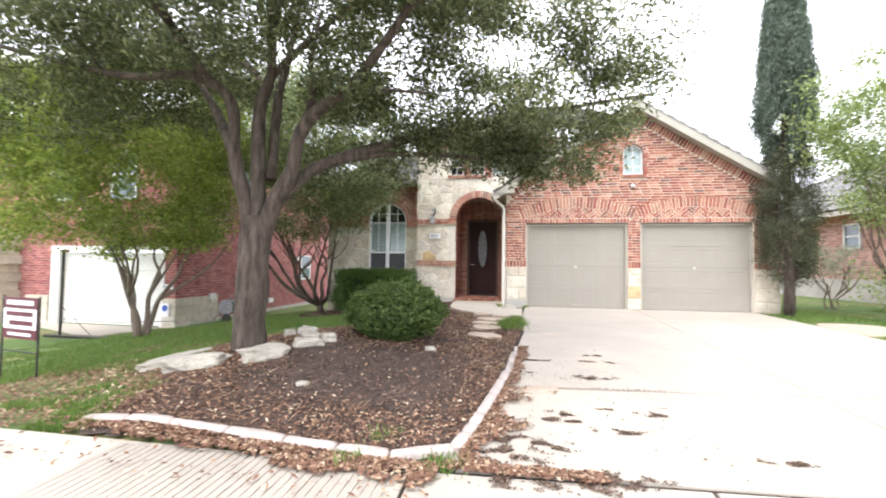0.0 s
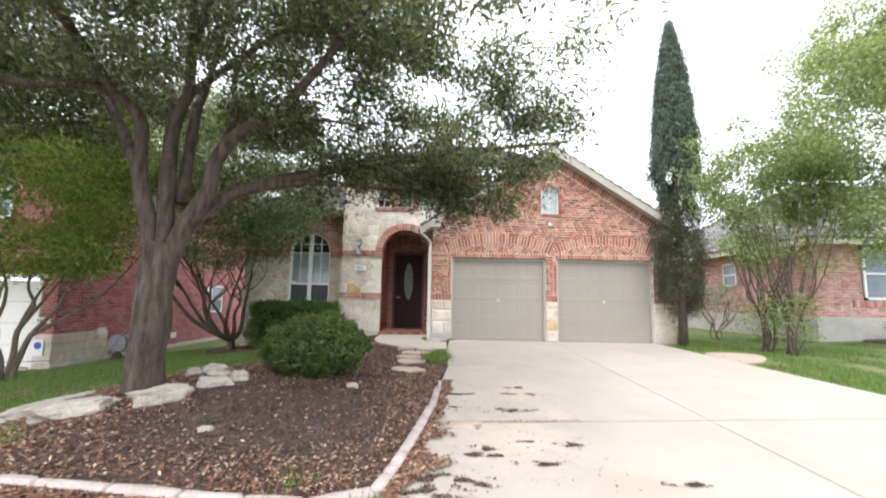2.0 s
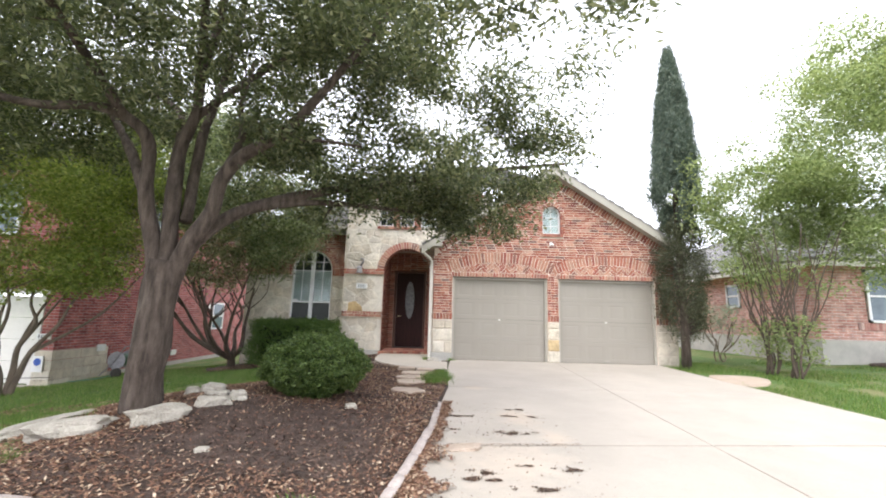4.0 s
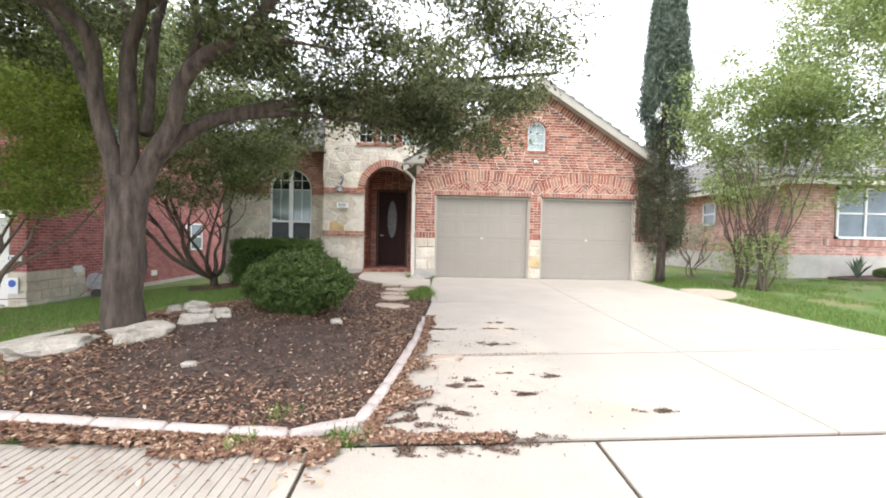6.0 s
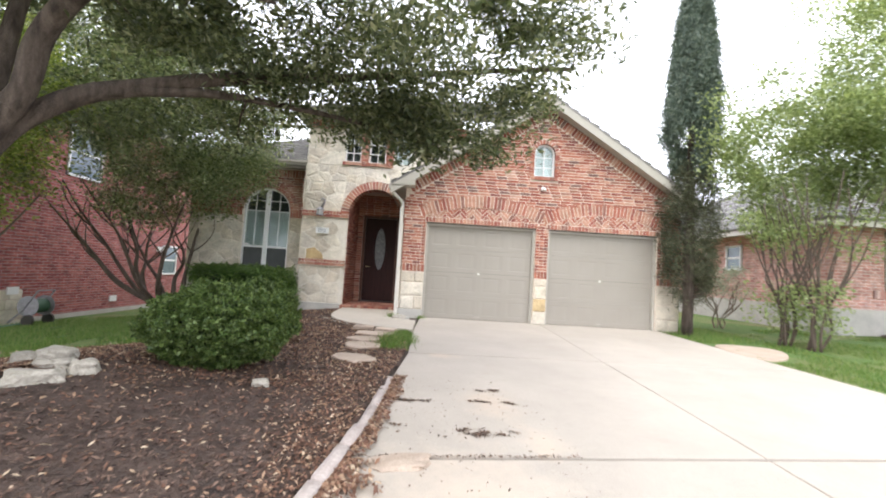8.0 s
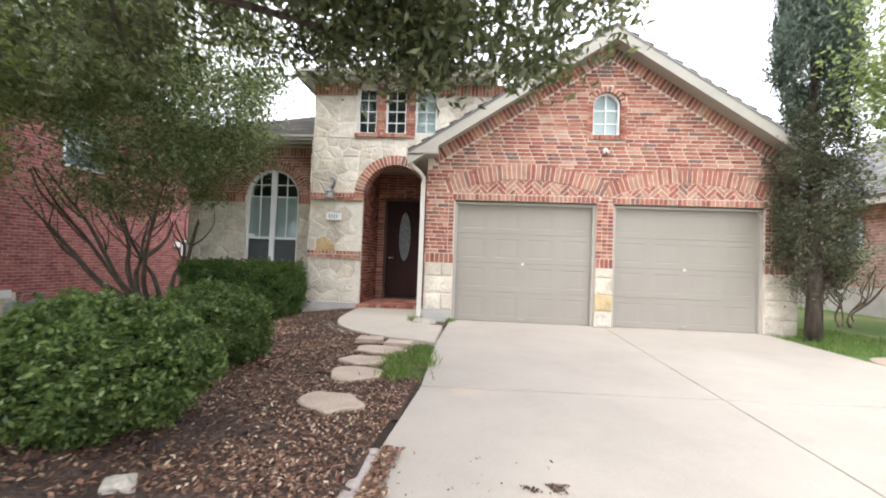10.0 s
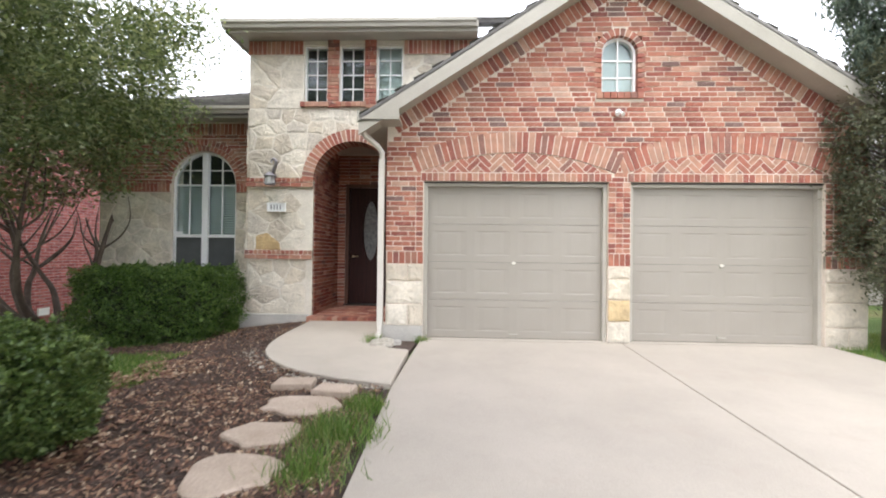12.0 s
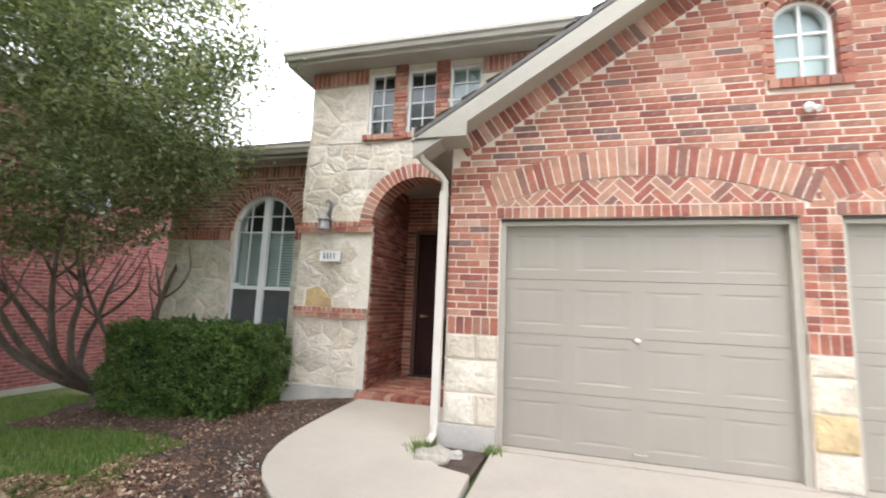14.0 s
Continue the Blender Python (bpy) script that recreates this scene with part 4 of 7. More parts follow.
brick_rows(wb, 0, 0, 2.95, 3.86, W, spans_window)
soldier(wb, -6.36, -4.97, 2.77, 2.95, W - 0.03)
soldier(wb, -3.70, -3.19, 2.77, 2.95, W - 0.03)
soldier(wb, -6.35, -3.19, 3.86, 4.08, W)
arch_ring(wb, -4.335, 2.93, 0.625, 0.72, 0, math.pi, W - 0.02, 0.10, 0.077)
arch_ring(wb, -4.335, 2.93, 0.73, 0.83, 0, math.pi, W - 0.02, 0.10, 0.077)
tagged(wb.make("brickwork", M_BRICK_PALE, ww), kind="stuff")

# ---- roofs ----
def shingles(name, p00, p10, p01, p11, parent, rows=0.14, wide=0.33):
    """Courses of shingles on a sloping sheet: eave p00-p10, ridge p01-p11."""
    p00, p10, p01, p11 = (Vector(p) for p in (p00, p10, p01, p11))
    nor = (p10 - p00).cross(p01 - p00).normalized()
    if nor.z < 0:
        nor = -nor
    g = Geo()
    n = max(1, int((p01 - p00).length / rows))
    for r in range(n):
        a0, b0 = p00.lerp(p01, r / n), p10.lerp(p11, r / n)
        a1, b1 = p00.lerp(p01, (r + 1.15) / n), p10.lerp(p11, (r + 1.15) / n)
        m = max(1, int((b0 - a0).length / wide))
        for k in range(m):
            s = (k + 0.5 * (r % 2)) / m
            e = min(1, s + 1 / m)
            q = [a0.lerp(b0, s) + nor * 0.03, a0.lerp(b0, e) + nor * 0.03, a1.lerp(b1, e) + nor * 0.012, a1.lerp(b1, s) + nor * 0.012]
            d = [a0.lerp(b0, s) + nor * 0.008, a0.lerp(b0, e) + nor * 0.008]
            g.poly(q + d, [(0, 1, 2, 3), (4, 5, 1, 0)])
    deck = Geo().poly([p00, p10, p11, p01, p00 - nor * 0.05, p10 - nor * 0.05, p11 - nor * 0.05, p01 - nor * 0.05], [(0, 1, 2, 3), (7, 6, 5, 4), (0, 4, 5, 1), (1, 5, 6, 2), (2, 6, 7, 3), (3, 7, 4, 0)]).make(name, M_SHINGLE, parent)
    tagged(g.make("shingles", M_SHINGLE, deck, "grey asphalt shingles"), kind="stuff")
    return deck


GY = 10.68
for s in (-1, 1):
    e = RX + s * 3.42
    ez = RZ + 0.17 - RS * 3.42
    shingles("roof", (e, GY, ez), (e, 19, ez), (RX, GY, RZ + 0.17), (RX, 19, RZ + 0.17), house)
    # barge board and sloping soffit
    bz = RZ + 0.125
    Geo().prism([(RX, bz), (RX, bz - 0.20), (e, ez - 0.245), (e, ez - 0.045)] if s < 0 else [(RX, bz - 0.20), (RX, bz), (e, ez - 0.045), (e, ez - 0.245)], GY, GY + 0.04).make("barge_board", M_TRIM, house)
    Geo().prism([(RX, bz - 0.13), (RX, bz - 0.16), (e, ez - 0.205), (e, ez - 0.175)] if s < 0 else [(RX, bz - 0.16), (RX, bz - 0.13), (e, ez - 0.175), (e, ez - 0.205)], GY + 0.04, G + 0.02).make("soffit", M_TRIM, house)
ret = Geo()
ret.prism([(-0.82, 3.38), (-0.30, 3.38), (-0.30, rake(-0.30) + 0.05), (-0.82, rake(-0.82) + 0.1)], GY - 0.012, GY + 0.03)
ret.box(-0.82, -0.30, GY + 0.03, G + 0.0, 3.38, 3.42)
ret.box(-0.82, -0.50, G, 14, 3.38, 3.42).box(-0.84, -0.82, GY, 14, 3.36, 3.50)
ret.make("eave_return", M_TRIM, house, "taupe boxed eave return")
ret = Geo()
ret.prism([(5.50, 3.38), (6.02, 3.38), (6.02, rake(6.02) + 0.1), (5.50, rake(5.50) + 0.05)], GY - 0.012, GY + 0.03)
ret.box(5.50, 6.02, GY + 0.03, G, 3.38, 3.42)
ret.make("eave_return", M_TRIM, house, "taupe boxed eave return")
# gutter along the garage side eave, tower eave and window-wall eave
Geo().box(-0.93, -0.84, 11.3, 14, 3.42, 3.51).make("gutter", M_TRIM, house)


def gutter(x0, x1, y, z, name="gutter"):
    prof = [(0.0, 0.0), (0.07, 0.0), (0.085, 0.05), (0.115, 0.07), (0.115, 0.12), (0.10, 0.12), (0.10, 0.08), (0.0, 0.02)]
    n = len(prof)
    pts = [(x, y - a, z + b) for x in (x0, x1) for a, b in prof]
    Geo().poly(pts, [(i, (i + 1) % n, (i + 1) % n + n, i + n) for i in range(n)] + [tuple(range(n))[::-1], tuple(range(n, 2 * n))]).make(name, M_TRIM, house)


TE, TX = 12.16, -3.42
Geo().box(TX, 0.75, TE, T + 0.02, 5.33, 5.36).box(TX, 0.75, TE, TE + 0.03, 5.28, 5.46).box(TX, TX + 0.03, TE, 17, 5.28, 5.46).box(TX, -3.15, T, 17, 5.33, 5.36).make("tower_eave", M_TRIM, house, "taupe soffit and fascia board")
gutter(TX - 0.02, 0.72, TE, 5.33)
shingles("roof", (TX, TE, 5.47), (3.5, TE, 5.47), (0.6, 16.3, 7.6), (1.6, 16.3, 7.6), house)
shingles("roof", (TX, 20.4, 5.47), (TX, TE, 5.47), (0.6, 16.6, 7.6), (0.6, 16.3, 7.6), house)
WE = 12.74
Geo().box(-6.75, -3.18, WE, W + 0.02, 4.10, 4.13).box(-6.75, -3.2, WE, WE + 0.03, 4.06, 4.24).make("window_eave", M_TRIM, house, "taupe soffit and fascia board")
gutter(-6.78, -3.22, WE, 4.12)
shingles("roof", (-6.75, WE, 4.25), (-3.16, WE, 4.25), (-4.2, 16.3, 5.9), (-3.16, 16.3, 5.9), house)
shingles("roof", (-6.75, 19.8, 4.25), (-6.75, WE, 4.25), (-4.2, 16.5, 5.9), (-4.2, 16.3, 5.9), house)
Geo().box(-3.0, 5.6, 17.5, 17.7, 0.3, 5.4).make("back_wall", M_MORTAR, house)

# downspout, lantern, plate, flood lamp
ds = Geo()
ds.tube([(-0.80, 10.80, 3.40), (-0.80, 10.80, 3.32), (-0.77, 10.84, 3.22), (-0.62, 10.93, 3.10), (-0.56, 10.955, 3.02), (-0.56, 10.955, 2.9)], 0.036, 8)
ds.box(-0.60, -0.525, 10.92, 10.985, 0.70, 2.92)
ds.tube([(-0.563, 10.95, 0.72), (-0.565, 10.93, 0.62), (-0.58, 10.84, 0.56)], 0.036, 8)
tagged(ds.make("downspout", M_CREAM), "cream metal downspout fixed to the garage corner", "downspout")

mortar = Geo()
for outline, y0, y1 in MORTAR_BED:
    mortar.prism(outline, y0, y1)
tagged(mortar.make("mortar", M_MORTAR, house), kind="stuff")


# ---- trees ----
def tree_branches(geo, limbs, sides=9, wobble=0.25):
    for path, r0, r1 in limbs:
        n = len(path)
        pts, rad = [], []
        for i in range((n - 1) * 4 + 1):
            k, u = min(i // 4, n - 2), (i - 4 * min(i // 4, n - 2)) / 4
            p0, p1, p2, p3 = (Vector(path[max(0, min(n - 1, k + d))]) for d in (-1, 0, 1, 2))
            q = 0.5 * ((2 * p1) + (p2 - p0) * u + (2 * p0 - 5 * p1 + 4 * p2 - p3) * u * u + (3 * p1 - p0 - 3 * p2 + p3) * u ** 3)
            pts.append(q)
            rad.append(r0 + (r1 - r0) * i / ((n - 1) * 4))
        geo.tube(pts, rad, sides, wobble)
        yield pts, rad


def root_flare(at, r):
    """Low buttresses that spread from the foot of a trunk."""
    return [([(at[0] + r * 0.45 * math.cos(a), at[1] + r * 0.45 * math.sin(a), at[2] + 0.42), (at[0] + r * 0.8 * math.cos(a), at[1] + r * 0.8 * math.sin(a), at[2] + 0.14), (at[0] + r * 1.5 * math.cos(a), at[1] + r * 1.5 * math.sin(a), at[2] - 0.06)], r * 0.5, r * 0.2) for a in (0.3, 1.4, 2.5, 3.7, 4.6, 5.6)]


def grow(name, at, label, limbs, clumps, bark, leaf, leaf_len, leaf_wid, per, spread, seed, twig=0.012, droop=0.2, category="tree", group=""):
    """limbs: (path, first radius, last radius); clumps: centres of foliage, each tied to the nearest limb by a twig."""
    rng = np.random.default_rng(seed)
    t = thing(name, at, label, category, group)
    g = Geo()
    nodes_ = []
    for pts, rad in tree_branches(g, limbs):
        nodes_ += list(zip(pts[len(pts) // 3:], rad[len(pts) // 3:]))
    P = np.array([p[:] for p, _ in nodes_])
    R = np.array([r for _, r in nodes_])
    cents = []
    order = np.argsort(np.linalg.norm(clumps[:, None, :] - P[None], axis=2).min(1)) if len(clumps) < 3000 else range(len(clumps))
    PP, RR = [P], [R]
    allP, allR = P, R
    for c in clumps[order]:
        d = np.linalg.norm(allP - c, axis=1) + 0.5 * np.maximum(0, allP[:, 2] - c[2])
        i = int(d.argmin())
        a, b = Vector(allP[i]), Vector(c)
        if (b - a).length > 0.12:
            mid = a.lerp(b, 0.5) + Vector(rng.normal(size=3) * 0.06 * (b - a).length) + Vector((0, 0, 0.08 * (b - a).length))
            r = min(allR[i] * 0.7, max(twig, 0.018 * (b - a).length + 0.004))
            g.tube([a, mid, b], [r, r * 0.7, r * 0.35], 4)
            allP = np.vstack([allP, np.array(mid)[None], c[None]])
            allR = np.concatenate([allR, [r * 0.7, r * 0.4]])
        k = max(5, int(per * rng.uniform(0.6, 1.4)))
        pts = np.clip(rng.normal(size=(k, 3)), -1.9, 1.9) * spread * rng.uniform(0.7, 1.25) * np.array([1, 1, 0.62]) + c
        cents.append(pts)
    g.make("trunk", bark, t, smooth=True)
    v, q = leaves(np.concatenate(cents), leaf_len, leaf_wid, rng, 0.35, droop)
    tagged(big_mesh("crown", v, q, leaf, t), kind="stuff")
    return t


def crown_points(rng, n, centre, radii, low, shell=0.35, keep=None):
    out = []
    while len(out) < n:
        p = rng.uniform(-1, 1, 3)
        r = np.linalg.norm(p)
        if r > 1 or r < shell * rng.uniform(0, 1):
            continue
        q = np.array(centre) + p * np.array(radii)
        lump = noise.noise(Vector(q * 0.75))
        if lump < -0.12 or q[2] < low(q[0], q[1]) or (keep and not keep(q)):
            continue
        out.append(q)
    return np.array(out)


M_OAK = leaf_material("oak_leaf", [(0.0, (0.052, 0.07, 0.034)), (0.45, (0.098, 0.122, 0.058)), (0.8, (0.165, 0.19, 0.10)), (1.0, (0.31, 0.325, 0.20))], 0.32, 0.46)
M_CRAPE = leaf_material("crape_leaf", [(0.0, (0.12, 0.175, 0.04)), (0.5, (0.21, 0.285, 0.07)), (1.0, (0.38, 0.42, 0.15))], 0.42, 0.58)
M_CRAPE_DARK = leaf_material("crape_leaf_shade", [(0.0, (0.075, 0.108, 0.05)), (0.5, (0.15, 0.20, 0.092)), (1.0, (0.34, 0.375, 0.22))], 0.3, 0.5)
M_CRAPE_LIGHT = leaf_material("crape_leaf_light", [(0.0, (0.155, 0.205, 0.085)), (0.5, (0.25, 0.318, 0.14)), (1.0, (0.40, 0.465, 0.25))], 0.42, 0.52)
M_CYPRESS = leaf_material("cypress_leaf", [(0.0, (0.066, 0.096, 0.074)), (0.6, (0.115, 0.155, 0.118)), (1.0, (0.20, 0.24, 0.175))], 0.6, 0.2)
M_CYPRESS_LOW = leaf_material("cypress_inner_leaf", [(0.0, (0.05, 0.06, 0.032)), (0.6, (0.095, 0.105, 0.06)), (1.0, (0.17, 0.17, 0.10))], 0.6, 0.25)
M_BUSH = leaf_material("shrub_leaf", [(0.0, (0.05, 0.09, 0.024)), (0.5, (0.108, 0.172, 0.048)), (1.0, (0.235, 0.31, 0.105))], 0.4, 0.36)
M_HEDGE = leaf_material("hedge_leaf", [(0.0, (0.03, 0.07, 0.016)), (0.5, (0.085, 0.16, 0.035)), (1.0, (0.21, 0.31, 0.08))], 0.38, 0.3)

oak_limbs = [
    ([(-3.43, 4.77, 0.30), (-3.44, 4.76, 0.5), (-3.44, 4.75, 0.76), (-3.41, 4.75, 1.31), (-3.39, 4.75, 1.75), (-3.38, 4.76, 2.12)], 0.222, 0.165),
    ([(-3.44, 4.75, 1.6), (-3.50, 4.74, 2.15), (-3.67, 4.7, 2.88), (-3.68, 4.65, 3.46), (-3.86, 4.55, 3.71), (-4.19, 4.45, 3.82), (-4.8, 4.35, 3.78), (-5.64, 4.25, 3.95), (-6.8, 4.3, 4.3)], 0.10, 0.025),
    ([(-3.66, 4.7, 2.85), (-4.14, 4.95, 3.54), (-4.68, 5.25, 4.11), (-5.6, 5.65, 5.18)], 0.075, 0.022),
    ([(-3.38, 4.76, 1.6), (-3.38, 4.78, 2.2), (-3.42, 4.8, 2.98), (-3.45, 4.85, 3.48), (-3.31, 4.85, 3.94), (-3.3, 4.85, 4.55), (-3.09, 4.75, 5.15), (-3.02, 4.75, 6.6)], 0.105, 0.035),
    ([(-3.26, 4.85, 2.6), (-3.38, 5.15, 3.75), (-3.38, 5.35, 4.31), (-3.38, 5.65, 5.4), (-3.39, 5.95, 6.92)], 0.07, 0.025),
    ([(-3.35, 4.75, 1.55), (-3.22, 4.75, 2.15), (-2.93, 4.75, 2.68), (-2.85, 4.75, 3.08), (-2.58, 4.7, 3.39), (-2.21, 4.65, 3.57), (-1.95, 4.6, 3.8), (-1.49, 4.45, 4.27), (-1.11, 4.35, 4.74), (-0.7, 4.2, 5.4)], 0.105, 0.03),
    ([(-2.86, 4.75, 3.1), (-2.74, 4.9, 3.69), (-2.87, 5.05, 4.16), (-2.84, 5.25, 4.97)], 0.055, 0.02),
    ([(-3.33, 4.75, 1.7), (-3.16, 4.79, 2.24), (-2.88, 4.95, 2.66), (-2.48, 5.3, 2.98), (-1.95, 5.6, 3.22), (-1.33, 5.9, 3.42), (-0.4, 6.3, 3.71), (0.7, 6.5, 3.95), (1.7, 6.6, 4.1)], 0.095, 0.022),
    ([(-2.69, 5.1, 2.82), (-2.09, 5.55, 3.06), (-1.41, 5.95, 3.13), (-0.6, 6.6, 3.2), (0.1, 7.0, 3.1)], 0.05, 0.014),
    ([(-2.15, 4.65, 3.56), (-1.76, 4.85, 3.64), (-1.3, 5.05, 3.66)], 0.03, 0.012),
    ([(-3.9, 4.55, 3.7), (-4.1, 4.2, 4.2), (-4.2, 3.5, 4.7), (-4.1, 2.6, 5.1)], 0.06, 0.02),
    ([(-3.3, 4.85, 4.3), (-3.0, 4.3, 4.9), (-2.6, 3.5, 5.3), (-2.0, 2.7, 5.6)], 0.06, 0.02),
    ([(-3.45, 4.85, 3.4), (-4.0, 5.6, 4.3), (-5.0, 6.4, 5.0), (-6.2, 7.0, 5.4)], 0.07, 0.02),
    ([(-3.31, 4.85, 3.9), (-2.9, 5.3, 4.7), (-2.3, 5.6, 5.4), (-1.6, 5.8, 6.0)], 0.05, 0.018),
]
bx, by, bz = -3.44, 4.76, height(-3.44, 4.76)
rng = np.random.default_rng(12)


def oak_low(x, y):
    return 3.35 + 0.4 * noise.noise(Vector((x, y, 0))) + (0.45 if y < 4 else 0) + max(0, 0.75 * (y - 6.0))


def oak_room(q):
    """Open sky above the outer end of the long limb, and gaps between the boughs."""
    if q[0] > -0.6 and q[2] > 4.6 + 0.4 * (1.2 - q[0]):
        return False
    if (q[0] > -2.4 and q[2] < 4.2 or q[0] > -0.8) and rng.uniform() < 0.5:
        return False
    return q[1] < 8.0 and noise.noise(Vector((q[0] * 0.6, q[1] * 0.6, q[2] * 1.1 + 4))) > -0.14


cl = crown_points(rng, 830, (-3.3, 4.7, 5.3), (5.8, 3.9, 3.2), oak_low, 0.5, oak_room)
arm = np.array([(x, 6.1 + 0.15 * x + rng.normal() * 0.4, 3.60 + 0.30 * max(0, x) + 0.12 * min(0, x) + rng.normal() * 0.24) for x in rng.uniform(-1.9, 1.75, 46)])
spray = np.array([(rng.uniform(0.0, 2.3), rng.uniform(5.2, 6.5), rng.uniform(4.2, 5.3)) for _ in range(18)])
low = np.array([(rng.normal(-0.1, 0.36), rng.normal(6.5, 0.2), rng.normal(3.08, 0.17)) for _ in range(16)])
heart = np.array([(rng.uniform(-3.3, -0.7), rng.uniform(4.4, 7.0), rng.uniform(4.9, 6.4)) for _ in range(36)])
over = np.array([(rng.uniform(-3.6, 1.0), y, 1.75 + 0.467 * (y - 4) + abs(rng.normal()) * 0.4) for y in rng.uniform(6.2, 7.5, 42)])
fill = np.array([(rng.uniform(-2.0, -0.2), rng.uniform(4.2, 5.8), rng.uniform(4.25, 5.8)) for _ in range(48)])
oak = grow("oak_tree", (bx, by, bz), "broad spreading oak with grey furrowed trunk in the mulch", oak_limbs + root_flare((bx, by, bz), 0.125), np.vstack([cl, arm, low, spray, heart, over, fill]), M_BARK, M_OAK, 0.088, 0.034, 185, 0.195, 1)


def gnarled(base, n, spread, top, seed, r=0.09, lean=(0, 0)):
    """A short thick trunk that soon splits into crooked, wide-spreading boughs, each forking twice."""
    rnd = random.Random(seed)
    x, y, z = base
    fork = (x - 0.06, y, z + 0.42)
    out = [([(x, y, z - 0.08), (x + 0.01, y, z + 0.15), fork], r * 1.15, r)]
    for i in range(n):
        a = radians(75 + 215 * i / (n - 1)) + rnd.uniform(-0.2, 0.2)
        low = 0.75 if i % 3 == 0 else 1.0
        p, h, path, rad = Vector(fork), 0.0, [Vector((x - 0.02, y, z + 0.25))], r * rnd.uniform(0.5, 0.7)
        for k in range(6):
            a += rnd.uniform(-0.6, 0.6)
            step = spread * (0.26 if k < 2 else 0.16) * (1.5 - 0.5 * low)
            p = p + Vector((step * math.cos(a) + lean[0] * 0.16, step * math.sin(a) + lean[1] * 0.16, (0.05 if k == 0 else 0.19) * top * rnd.uniform(0.75, 1.2) * low))
            path.append(p.copy())
        out.append(([tuple(q) for q in path], rad, 0.012))
        for k in (3, 4):
            for _ in range(2):
                b = a + rnd.uniform(-1.5, 1.5)
                q0 = path[k]
                q1 = q0 + Vector((0.16 * spread * math.cos(b), 0.16 * spread * math.sin(b), 0.09 * top))
                b += rnd.uniform(-1.0, 1.0)
                q2 = q1 + Vector((0.16 * spread * math.cos(b), 0.16 * spread * math.sin(b), 0.13 * top))
                b += rnd.uniform(-1.0, 1.0)
                q3 = q2 + Vector((0.10 * spread * math.cos(b), 0.10 * spread * math.sin(b), 0.16 * top))
                out.append(([tuple(q0), tuple(q1), tuple(q2), tuple(q3)], rad * 0.32, 0.005))
    return out


def vase(base, n, spread, top, seed, r=0.035, lean=(0, 0)):
    """Several thin stems that rise from one base and fork."""
    rnd = random.Random(seed)
    out = []
    for i in range(n):
        a = 2 * math.pi * i / n + rnd.uniform(-0.3, 0.3)
        s = spread * rnd.uniform(0.6, 1.1)
        x, y, z = base
        p1 = (x + 0.10 * math.cos(a), y + 0.10 * math.sin(a), z)
        p2 = (x + 0.22 * s * math.cos(a) + lean[0] * 0.2, y + 0.22 * s * math.sin(a), z + 0.30 * top + rnd.uniform(-0.1, 0.1))
        p3 = (x + 0.55 * s * math.cos(a + 0.2) + lean[0] * 0.5, y + 0.55 * s * math.sin(a + 0.2), z + 0.62 * top)
        p4 = (x + 1.0 * s * math.cos(a + 0.1) + lean[0], y + 1.0 * s * math.sin(a + 0.1) + lean[1], z + top)
        mid = (p1[0] * 0.5 + p2[0] * 0.5 + rnd.uniform(-0.09, 0.09), p1[1] * 0.5 + p2[1] * 0.5 + rnd.uniform(-0.09, 0.09), p1[2] * 0.55 + p2[2] * 0.45)
        mid2 = (p2[0] * 0.5 + p3[0] * 0.5 + rnd.uniform(-0.12, 0.12), p2[1] * 0.5 + p3[1] * 0.5 + rnd.uniform(-0.12, 0.12), p2[2] * 0.5 + p3[2] * 0.5)
        out.append(([p1, mid, p2, mid2, p3, p4], r * rnd.uniform(0.8, 1.2), 0.010))
        for k in range(2):
            b = a + rnd.uniform(-0.9, 0.9)
            q = (p2[0] + 0.55 * s * math.cos(b + 0.4), p2[1] + 0.55 * s * math.sin(b + 0.4), p2[2] + 0.26 * top)
            q2 = (p2[0] + 0.95 * s * math.cos(b), p2[1] + 0.95 * s * math.sin(b), p2[2] + 0.62 * top)
            out.append(([p2, q, q2], r * 0.55, 0.008))
    return out


M_DARK_BARK = surface("dark_crape_bark", (0.06, 0.042, 0.032), (0.15, 0.11, 0.085), 9, 60, 0.8, 0.4, 0, (1, 1, 0.3))
c1 = (-8.4, 8.2, height(-8.4, 8.2))
cl = crown_points(rng, 540, (-9.2, 8.0, 3.7), (3.6, 2.3, 2.5), lambda x, y: 1.75 + 0.12 * abs(x + 8.4) + 0.3 * noise.noise(Vector((x, y, 2))), 0.4)
grow("crape_myrtle", c1, "multi-stemmed crape myrtle with fresh green leaves on the lawn", vase(c1, 4, 1.7, 3.0, 2, 0.07, (-0.4, 0)), cl, M_SMOOTH_BARK, M_CRAPE, 0.09, 0.046, 125, 0.21, 2, 0.008, group="crape myrtles")
c2 = (-6.05, 12.05, height(-6.05, 12.05))
cl = crown_points(rng, 620, (-6.3, 10.8, 4.6), (3.1, 2.0, 2.5), lambda x, y: 2.05 + 0.45 * max(0, x + 5.3) + 0.3 * noise.noise(Vector((x, y, 2))), 0.4)
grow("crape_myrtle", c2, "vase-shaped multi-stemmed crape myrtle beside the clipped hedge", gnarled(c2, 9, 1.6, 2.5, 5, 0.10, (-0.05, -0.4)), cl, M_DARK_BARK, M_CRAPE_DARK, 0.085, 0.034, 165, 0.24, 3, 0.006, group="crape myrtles")
